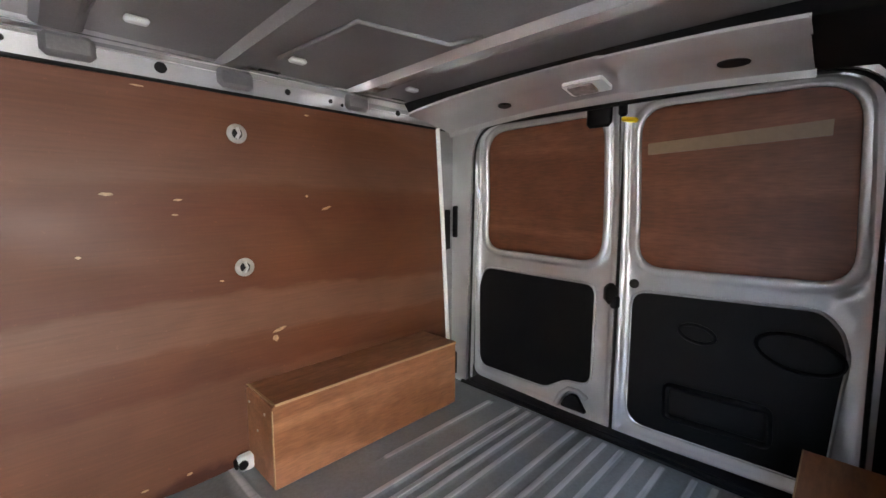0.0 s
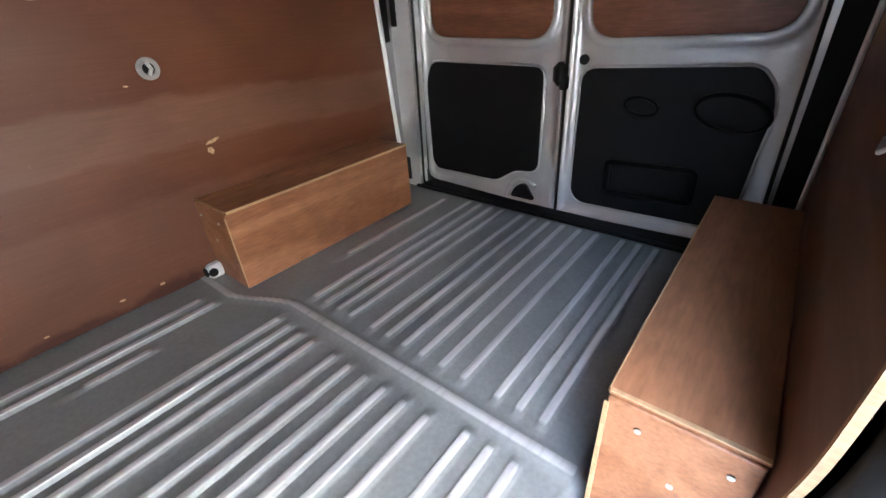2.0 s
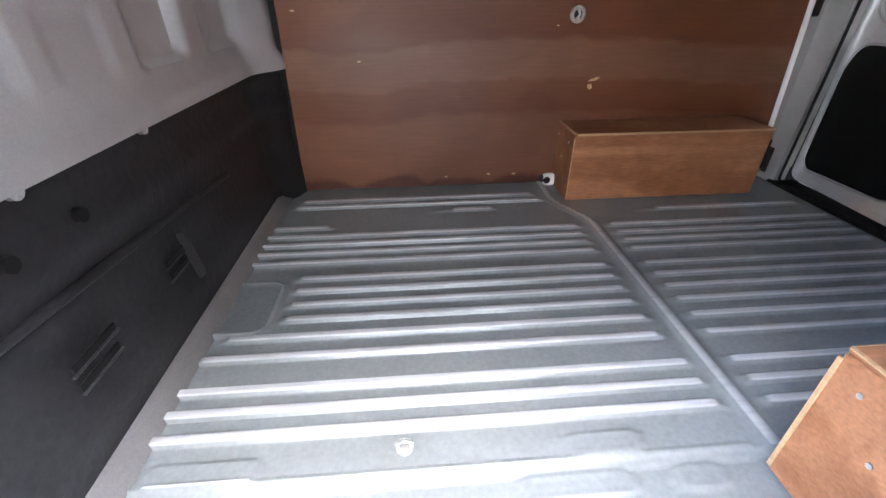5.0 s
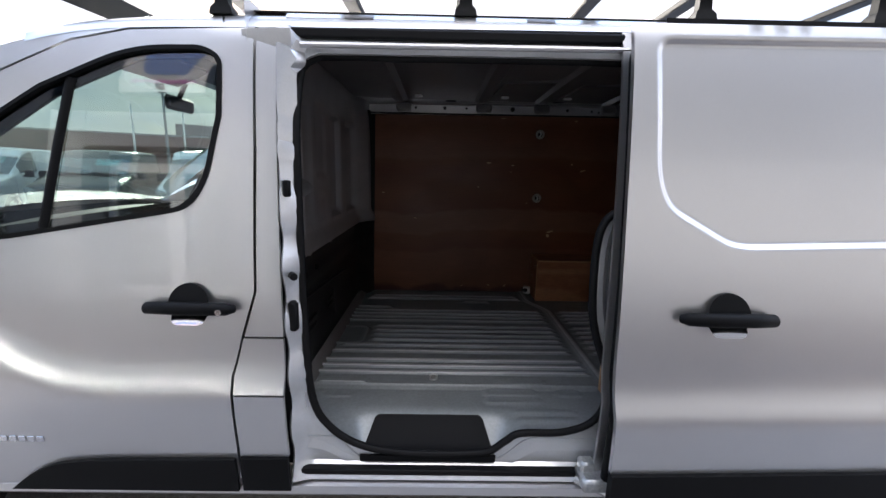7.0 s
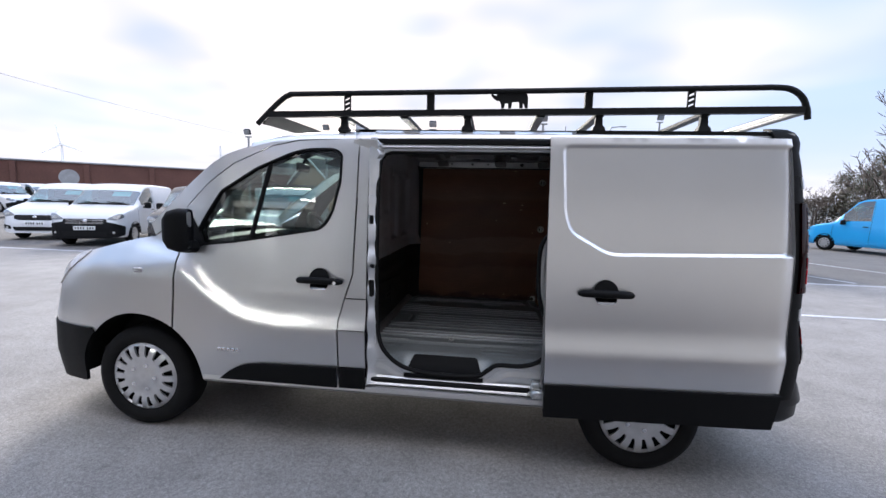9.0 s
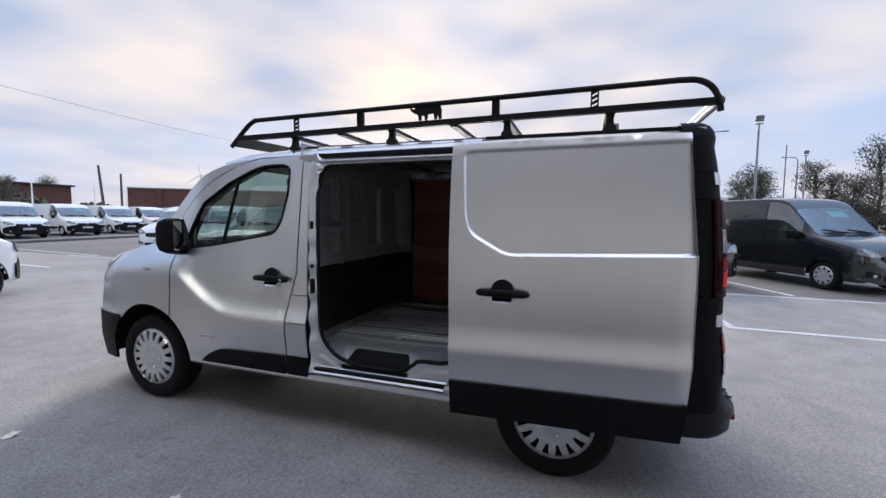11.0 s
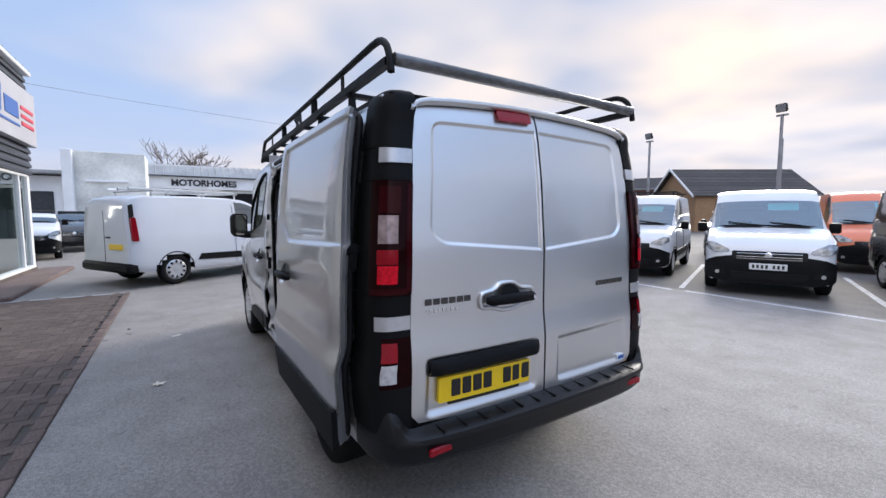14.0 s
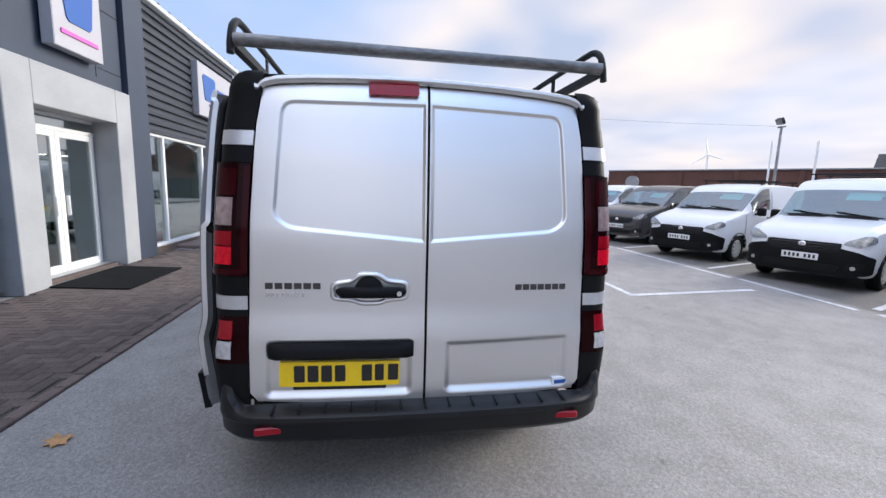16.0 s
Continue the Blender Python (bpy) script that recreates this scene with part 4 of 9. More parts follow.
    hd.sheet(arc(hx, 1.045, 0.062, 0, 180, 14), [], 0.05, lambda u, z: side(u, z, s, 0.006 + 0.02 * max(0, 1 - (z - 1.03) / 0.08)), flip)
    hh = part("door_handle", hd, BLACKP, fd, "black plastic pull handle", smooth=50)
    part("handle_cup", Mesh().sheet(rounded([(hx - 0.062, 1.03), (hx - 0.048, 0.982), (hx + 0.048, 0.982), (hx + 0.062, 1.03)], 0.02), [], 0.03, lambda u, z: side(u, z, s, 0.001 + 0.036 * sstep(1.036, 0.980, z)), flip), CHROME, fd, "bright handle recess lip", smooth=50)
    lk = Vector(side(hx + 0.105, 1.030, s, 0.048))
    part("lock_barrel", Mesh().tube([lk, lk + Vector((0, s * 0.006, 0))], 0.010, 12), CHROME, fd, smooth=40)
    # cant rail over the door
    cant = DOOR_TOP[:]
    cant = [(2.432, 1.869), (2.365, 1.869)] + [(a, b + 0.007) for a, b in DOOR_TOP[1:]] + [(1.19, 1.37), (1.0, 1.255)] + [(u, lerp_table(ROOF_EDGE, u) - 0.026 * sstep(1.45, 1.75, u)) for u in (0.97, 1.05, 1.15, 1.30, 1.44, 1.58, 1.72, 1.85, 2.05, 2.3, 2.432)]
    part("a_pillar", Mesh().sheet(cant, [], 0.05, lambda u, z: side(u, z, s), flip), SILVER, van, smooth=40, thick=0.012)
    strip = Mesh().grid([[Vector(side(u, lerp_table(ROOF_EDGE, u) - 0.026 * sstep(1.45, 1.75, u), s)).lerp(Vector((u, s * 0.79 * (1 - 0.1 * (u - 0.99) / 0.88), 1.2276 + 0.645 * (u - 0.99) / 0.88)), q) for q in (0, 0.3, 0.7, 1.0)] for u in np.linspace(0.99, 1.74, 12)])
    part("screen_pillar", strip, SILVER, van, smooth=60)
    # b pillar strips
    for k, (lo, hi, x0) in enumerate(((0.512, 0.738, 2.272), (0.745, 0.926, 2.272))):
        part("pillar_panel", Mesh().sheet([(x0, lo), (x0, min(hi, 0.80)), (x0 + (0.034 if hi > 0.8 else 0), hi), (2.432, hi), (2.432, lo)], [], 0.05, lambda u, z: side(u, z, s), flip), SILVER, van, smooth=40, thick=0.012)
    part("pillar_panel", Mesh().sheet([(2.31, 0.933), (2.357, 1.08), (2.372, 1.5), (2.374, 1.868), (2.432, 1.868), (2.432, 0.933)], [], 0.05, lambda u, z: side(u, z, s), flip), SILVER, van, smooth=40, thick=0.012)
    # rear quarter, behind the sliding door on the left
    x0 = 3.46 if s < 0 else 2.44
    quarter = [(x0, 0.38), (x0, 1.885), (4.61, 1.892), (4.615, 1.25), (4.61, 0.60), (4.60, 0.38)] + arc(*ARCH_R, 6, 174, 24)
    part("rear_quarter", Mesh().sheet(quarter, [], 0.045, lambda u, z: side(u, z, s), flip), SILVER, van, smooth=40, thick=0.012)
    for cx, cz, r in (ARCH_F, ARCH_R):
        lining = Mesh()
        for a, b in zip(arc(cx, cz, r, 0, 180, 18)[:-1], arc(cx, cz, r, 0, 180, 18)[1:]):
            pa, pb = side(a[0], a[1], s, -0.003), side(b[0], b[1], s, -0.003)
            lining.add([pa, pb, (pb[0], s * 0.66, pb[2]), (pa[0], s * 0.66, pa[2])], [(0, 1, 2, 3)])
        part("arch_liner", lining, DARKIN, van, smooth=60)
    # door mirror
    c = Vector((1.33, s * 1.02, 1.31))
    tilt = Matrix.Rotation(radians(-24 * s), 3, 'Z')
    mh = Mesh()
    rows = []
    for k, (dx, sc) in enumerate(((-0.075, 0.55), (-0.05, 0.86), (0.0, 1.0), (0.045, 0.98), (0.06, 0.94))):
        rows.append([tuple(c + tilt @ Vector((dx, yy * sc, zz * sc))) for yy, zz in rounded([(-0.072, -0.130), (0.072, -0.130), (0.077, 0.125), (-0.077, 0.125)], 0.05, 4)])
    mh.grid(rows, closed=True)
    mh.add(rows[0], [tuple(range(len(rows[0])))])
    mh.tube([(1.34, s * 0.88, 1.20), (1.33, s * 0.95, 1.205), (1.32, s * 1.01, 1.215)], 0.04, 10)
    mo = part("door_mirror", mh, BLACKP, van, "black plastic door mirror", smooth=45)
    g = Mesh()
    g.sheet(rounded([(-0.060, -0.110), (0.060, -0.110), (0.065, 0.105), (-0.065, 0.105)], 0.04), [], 0.1, lambda u, v: tuple(c + tilt @ Vector((0.054, u, v))))
    part("mirror_glass", g, CHROME, mo, "mirror glass")
    tri = [(1.205, 1.36), (1.345, 1.205), (1.36, 1.195), (1.40, 1.21), (1.36, 1.31), (1.27, 1.43)]
    part("mirror_base", Mesh().sheet(tri, [], 0.05, lambda u, z: side(u, z, s, 0.006), flip), BLACKP, mo, smooth=40, thick=0.02)
    # small indicator on the wing and a badge low on the door, lettering as bars
    p = Vector(side(0.985, 1.045, s, 0.006))
    part("side_indicator", Mesh().box(p, (0.065, 0.016, 0.032), 0.008), CLEARL, van, "clear side indicator", smooth=40)
    for k in range(5):
        part("badge_bar", Mesh().box(side(1.505 + 0.03 * k, 0.572, s, 0.003), (0.022, 0.004, 0.020), 0.001), CHROME, fd, "chrome badge bar")
    # headlamp
    lamp = rounded([(0.02, 0.88), (0.02, 1.02), (0.22, 1.10), (0.40, 1.15), (0.36, 1.05), (0.20, 0.90)], 0.04)
    part("headlamp", Mesh().sheet(lamp, [], 0.04, lambda u, z: side(u, z, s, 0.008), flip), CLEARL, van, "clear headlamp", smooth=50, thick=0.02)
    # shut-line backing, dark
    back = [(1.0, 0.40), (1.15, 1.25), (1.22, 1.37)] + list(reversed(DOOR_TOP)) + [(2.44, 1.86), (2.44, 0.40)]
    hole = rounded([(1.38, 1.30), (1.40, 1.24), (2.14, 1.36), (2.20, 1.43), (2.24, 1.61), (2.245, 1.76), (2.20, 1.785), (2.01, 1.78), (1.75, 1.665), (1.54, 1.525)], 0.02)
    part("door_lining", Mesh().sheet([p for p in back if True][1:-1] + [(2.44, 0.45), (1.40, 0.45), (1.20, 0.75)], [hole], 0.07, lambda u, z: side(u, z, s, -0.045), flip), DARKIN, van, smooth=50, thick=0.01)

# sills
for s in (-1, 1):
    rows = []
    for u in np.linspace(1.38, 3.60, 30):
        w = half_width(u, 0.37)
        rows.append([(u, s * (w - 0.055), 0.425), (u, s * (w - 0.035), 0.402), (u, s * (w + 0.004), 0.392), (u, s * (w + 0.008), 0.365), (u, s * (w - 0.01), 0.345), (u, s * (w - 0.12), 0.34)])
    part("sill", Mesh().grid(rows), SILVER, van, "silver sill with bright lip", smooth=40)

# roof
roof_rows = []
SECT = [(0.838, -0.030), (0.832, -0.012), (0.818, 0.004), (0.795, 0.016), (0.74, 0.028), (0.6, 0.040), (0.4, 0.050), (0.2, 0.056), (0.0, 0.058)]
for x in list(np.linspace(1.70, 2.4, 10)) + list(np.linspace(2.5, 4.5, 12)) + [4.60, 4.68, 4.74, 4.775]:
    e = lerp_table(ROOF_EDGE, x)
    k = 1.0 - 0.10 * sstep(2.2, 1.70, x)
    drop = 0.006 * sstep(4.5, 4.78, x) * 4
    half = [(x, -y * k, e + dz * (1.0 if x > 2.3 else 0.4 + 0.6 * sstep(1.7, 2.3, x)) - drop) for y, dz in SECT]
    hw = half_width(x, e - 0.02) / 0.838
    half = [(a, b * hw / k, c) for a, b, c in half]
    half[0] = (x, -half_width(x, e - 0.03) - 0.002, e - 0.032)
    half = [(a, b * (1 - 0.12 * sstep(4.62, 4.72, x)), c) for a, b, c in half]
    roof_rows.append(half + [(a, -b, c) for a, b, c in reversed(half[:-1])])
for dx, dz in ((0.007, 0.006), (0.008, 0.016), (-0.002, 0.026), (-0.016, 0.030)):
    roof_rows.append([(4.775 + dx, b, c - dz) for _, b, c in roof_rows[25]])
part("roof", Mesh().grid(roof_rows), SILVER, van, "silver roof panel", smooth=40)
# windscreen, bonnet, grille and bumper
ws = Mesh().grid([[(lerp_table([(0, 0.86), (1, 1.74)], t) + 0.12 * (y / 0.76) ** 2, y * (1.0 - 0.10 * t), lerp_table([(0, 1.26), (1, 1.905)], t) - 0.03 * (y / 0.76) ** 2) for y in np.linspace(-0.79, 0.79, 15)] for t in np.linspace(0, 1, 8)])
wsob = part("windscreen", ws, GLASS, van, "clear windscreen", smooth=60)
wsob.visible_shadow = False
bonnet = Mesh().grid([[(x + 0.10 * (y / 0.8) ** 2 * (1 - t * 0.2), y * lerp_table([(0, 0.80), (0.5, 0.98), (1, 1.02)], t), lerp_table([(0, 1.02), (0.2, 1.10), (0.6, 1.20), (1, 1.265)], t) - 0.05 * (y / 0.8) ** 2) for y in np.linspace(-0.82, 0.82, 17)] for t, x in ((0, 0.20), (0.1, 0.27), (0.25, 0.38), (0.5, 0.56), (0.75, 0.74), (1.0, 0.92))])
part("bonnet", bonnet, SILVER, van, "short silver bonnet", smooth=40)
for s in (-1, 1):
    bmp = [(-0.70, 0.24), (-0.70, 0.62), (0.0, 0.648), (0.45, 0.645), (0.60, 0.645)] + [(a, b) for a, b in arc(*ARCH_F, 139, 178, 8)] + [(0.50, 0.27)]
    part("front_bumper", Mesh().sheet(bmp, [], 0.05, lambda u, z: side(u, z, s, 0.012), s > 0), BLACKP, van, "black plastic front bumper", smooth=40, thick=0.02)
    part("grille", Mesh().sheet([(-0.70, 0.645), (-0.70, 1.0), (-0.01, 1.0), (-0.01, 0.645)], [], 0.05, lambda u, z: side(u, z, s, 0.0), s > 0), BLACKGLOSS, van, smooth=40, thick=0.02)
for cx in (0.945, 4.031):
    for s in (-1, 1):
        wheel(van, (cx, s * 0.805, 0.332), 0.332, 0.215, 0.226, s, 16, nuts=True)
# inner walls of the wheel bays
for s in (-1, 1):
    part("bay_wall", Mesh().box((0.945, s * 0.62, 0.56), (1.0, 0.02, 0.56)), DARKIN, van)
    part("bay_wall", Mesh().box((0.945, s * 0.74, 0.80), (0.96, 0.24, 0.02)), DARKIN, van)
    part("bay_wall", Mesh().box((4.031, s * 0.645, 0.57), (0.78, 0.02, 0.50)), DARKIN, van)
# underbody
ub = Mesh().box((2.5, 0, 0.42), (4.3, 1.55, 0.10), 0.02)
ub.box((1.6, 0, 0.32), (0.9, 0.7, 0.16), 0.03).box((3.0, 0.35, 0.33), (1.0, 0.35, 0.16), 0.03)
ub.tube([(4.031, -0.75, 0.332), (4.031, 0.75, 0.332)], 0.045, 10).tube([(0.945, -0.75, 0.332), (0.945, 0.75, 0.332)], 0.045, 10)
part("underbody", ub, DARKIN, van, smooth=40)

# ---- sliding door, slid back beside the rear quarter ----
SLIDE_OUT = 0.105
PANE = rounded([(3.505, 1.835), (3.525, 1.46), (3.56, 1.365), (3.745, 1.262), (3.80, 1.252), (4.75, 1.283), (4.75, 1.842)], [0.05, 0.06, 0.06, 0.05, 0.03, 0, 0])


def slide_skin(u, z):
    x, y, z2 = side(u, z, -1, SLIDE_OUT)
    d = float(edge_distance([(u, z)], PANE)[0])
    dep = 0.017 * sstep(0.0, 0.022, d) if inside([(u, z)], PANE)[0] else 0.0
    if u > 4.60:
        dep += 0.018 * sstep(4.60, 4.68, u)
    return (x, y + dep, z2)


sd_mesh = Mesh()
top_out = [(3.445, 1.872), (3.448, 1.30), (3.455, 0.90), (3.4675, 0.532), (4.6495, 0.562), (4.655, 0.60), (4.672, 0.85), (4.675, 1.28), (4.652, 1.55), (4.632, 1.875)]
sd_mesh.sheet(top_out, [], 0.034, slide_skin, False, [inset(PANE, d) for d in (-0.006, 0.0, 0.006, 0.011, 0.016, 0.022, 0.028)])
sd = part("sliding_door", sd_mesh, SILVER, van, "silver sliding door standing open", smooth=38, thick=0.02)
part("door_moulding", Mesh().sheet([(3.4665, 0.545), (3.472, 0.355), (4.628, 0.385), (4.652, 0.574)], [], 0.03, lambda u, z: side(u, z, -1, SLIDE_OUT + 0.014)), BLACKP, sd, "black plastic lower moulding", smooth=40, thick=0.03)
hx = 3.757
hd = Mesh()
hs = lambda u, z, o: side(u, z, -1, SLIDE_OUT + o)
hd.tube([hs(hx - 0.135, 1.056, 0.012), hs(hx - 0.12, 1.06, 0.030), hs(hx - 0.04, 1.062, 0.040), hs(hx + 0.05, 1.062, 0.040), hs(hx + 0.12, 1.060, 0.030), hs(hx + 0.135, 1.056, 0.012)], [0.012, 0.019, 0.021, 0.021, 0.019, 0.012], 12)
hd.sheet(arc(hx, 1.07, 0.062, 0, 180, 14), [], 0.05, lambda u, z: hs(u, z, 0.006 + 0.02 * max(0, 1 - (z - 1.055) / 0.08)))
part("door_handle", hd, BLACKP, sd, "black plastic pull handle", smooth=50)
part("handle_cup", Mesh().sheet(rounded([(hx - 0.062, 1.056), (hx - 0.048, 1.008), (hx + 0.048, 1.008), (hx + 0.062, 1.056)], 0.02), [], 0.03, lambda u, z: hs(u, z, 0.001 + 0.036 * sstep(1.062, 1.006, z))), CHROME, sd, "bright handle recess lip", smooth=50)
inner = rounded([(3.49, 1.80), (3.50, 0.42), (4.58, 0.43), (4.62, 0.8), (4.61, 1.82)], 0.05)
# roof grey in place of silver: the panel's dimness is in its colour
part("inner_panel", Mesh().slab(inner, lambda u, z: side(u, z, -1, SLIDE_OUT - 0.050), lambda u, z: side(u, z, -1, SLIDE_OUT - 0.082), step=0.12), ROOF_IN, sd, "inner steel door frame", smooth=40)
part("door_seal", Mesh().tube([side(u, z, -1, SLIDE_OUT - 0.068) for u, z in resample(rounded([(3.475, 1.84), (3.485, 0.40), (4.60, 0.41), (4.645, 0.8), (4.63, 1.845)], 0.06), 0.1)], 0.014, 8, closed=True), SEALM, sd, smooth=60)
# flanges in roof grey, a painted stand-in for the dark reflection on silver
for nm_, edge_u, sgn in (("rear_flange", [(0.40, 4.626), (0.47, 4.640), (0.60, 4.652), (0.85, 4.669), (1.28, 4.672), (1.55, 4.649), (1.86, 4.630)], 1), ("front_flange", [(0.40, 3.474), (0.53, 3.470), (0.90, 3.458), (1.30, 3.451), (1.86, 3.448)], -1)):
    part(nm_, Mesh().grid([[side(lerp_table(edge_u, z) - sgn * d, z, -1, SLIDE_OUT - o) for d, o in ((0.0, 0.012), (0.006, 0.030), (0.022, 0.046), (0.028, 0.066), (0.050, 0.082))] for z in np.linspace(0.40, 1.86, 30)]), ROOF_IN, sd, "inner edge of the sliding door, coloured for its dark reflection", smooth=60)
part("window_recess", Mesh().slab(rounded([(3.62, 1.76), (3.64, 1.34), (4.585, 1.34), (4.575, 1.79)], 0.06), lambda u, z: side(u, z, -1, SLIDE_OUT - 0.090), lambda u, z: side(u, z, -1, SLIDE_OUT - 0.080), step=0.12), SEALM, sd, "black sheet on the inner door panel", smooth=40)
for dz in (0.0, 0.035, 0.08):
    part("edge_hole", Mesh().tube([side(4.618, 1.04 + dz, -1, SLIDE_OUT - 0.070), side(4.632, 1.04 + dz, -1, SLIDE_OUT - 0.066)], 0.009, 10), SEALM, sd)
arm = Mesh().box((4.635, -0.945, 1.27), (0.05, 0.11, 0.05), 0.012).box((4.61, -0.94, 1.22), (0.10, 0.05, 0.10), 0.015)
part("door_hinge_arm", arm, BLACKP, sd, "black sliding door carrier", smooth=40)
stp = Mesh().box((3.46, -0.94, 0.445), (0.10, 0.10, 0.05), 0.01).box((3.44, -0.92, 0.47), (0.05, 0.05, 0.06), 0.008).tube([(3.40, -0.93, 0.43), (3.50, -0.99, 0.42)], 0.012, 8)
part("lower_carrier", stp, ZINC, sd, "worn steel lower carrier", smooth=40)

# ---- door opening of the left side ----
OPEN_OUT = [(2.434, 0.405), (2.434, 1.872), (3.60, 1.882), (3.60, 0.405)]
SEAL_PTS = [(2.55, 1.80), (2.505, 1.775), (2.485, 1.70), (2.48, 1.30), (2.484, 0.90), (2.50, 0.68), (2.56, 0.575), (2.66, 0.51), (2.80, 0.482), (2.95, 0.478), (3.10, 0.488), (3.165, 0.53), (3.22, 0.563), (3.36, 0.568), (3.46, 0.605), (3.505, 0.68), (3.50, 0.79), (3.455, 0.92), (3.432, 1.03), (3.428, 1.22), (3.45, 1.315), (3.51, 1.36), (3.56, 1.40), (3.565, 1.76), (3.54, 1.80)]
SEAL = smooth_line(SEAL_PTS + [SEAL_PTS[0]], 5)[:-1]
part("opening_panel", Mesh().sheet(OPEN_OUT, [SEAL], 0.03, lambda u, z: (u, -(min(half_width(u, z) - 0.004, 0.862 + 0.05 * (1 - sstep(0.0, 0.045, float(edge_distance([(u, z)], OPEN_OUT)[0]))) + 0.012 * math.sin(z * 34) * sstep(2.49, 2.45, u)) if z < 1.75 or u < 2.49 else half_width(u, z) - 0.035), z), False), SILVER_IN, van, "painted door opening frame", smooth=40, thick=0.01, offset=1.0)
part("opening_seal", Mesh().tube([(u, -(0.872 if z < 1.6 else 0.872 - (z - 1.6) * 0.30), z) for u, z in SEAL], 0.013, 8, closed=True), SEALM, van, "black rubber door seal", smooth=60)
rl = Mesh().box((2.95, -0.835, 1.858), (1.04, 0.030, 0.030), 0.006)
part("upper_rail", rl, SEALM, van, "dark upper door track", smooth=40)
part("upper_track", Mesh().tube([(2.50, -0.852, 1.822), (3.50, -0.852, 1.826)], 0.009, 8), SILVER_IN, van, smooth=40)
track = Mesh().box((2.95, -0.895, 0.432), (0.98, 0.035, 0.022), 0.004)
part("lower_track", track, SEALM, van, "dark lower door track", smooth=40)
part("door_latch", Mesh().box((2.459, -0.905, 0.995), (0.03, 0.03, 0.10), 0.008), BLACKP, van, "black door latch", smooth=40)
part("door_striker", Mesh().tube([(2.456, -0.90, 1.13), (2.475, -0.93, 1.13)], 0.012, 10), BLACKP, van, "black door striker", smooth=40)
part("door_contact", Mesh().box((2.458, -0.905, 1.40), (0.02, 0.02, 0.05), 0.004), BLACKP, van, smooth=40)

# ---- rear doors ----
def rear_skin(rim, depth, lo_rim=None, lo_depth=0.0):
    def f(y, z):
        x, yy, zz = rear(y, z)
        if inside([(y, z)], rim)[0]:
            x -= depth * sstep(0.0, 0.014, float(edge_distance([(y, z)], rim)[0]))
        if lo_rim is not None and inside([(y, z)], lo_rim)[0]:
            x -= lo_depth * sstep(0.0, 0.03, float(edge_distance([(y, z)], lo_rim)[0]))
        return (x, yy, zz)
    return f


def inner_x(z):
    """The inner face of the rear doors."""
    return 4.735 - 0.035 * sstep(1.4, 1.9, z)


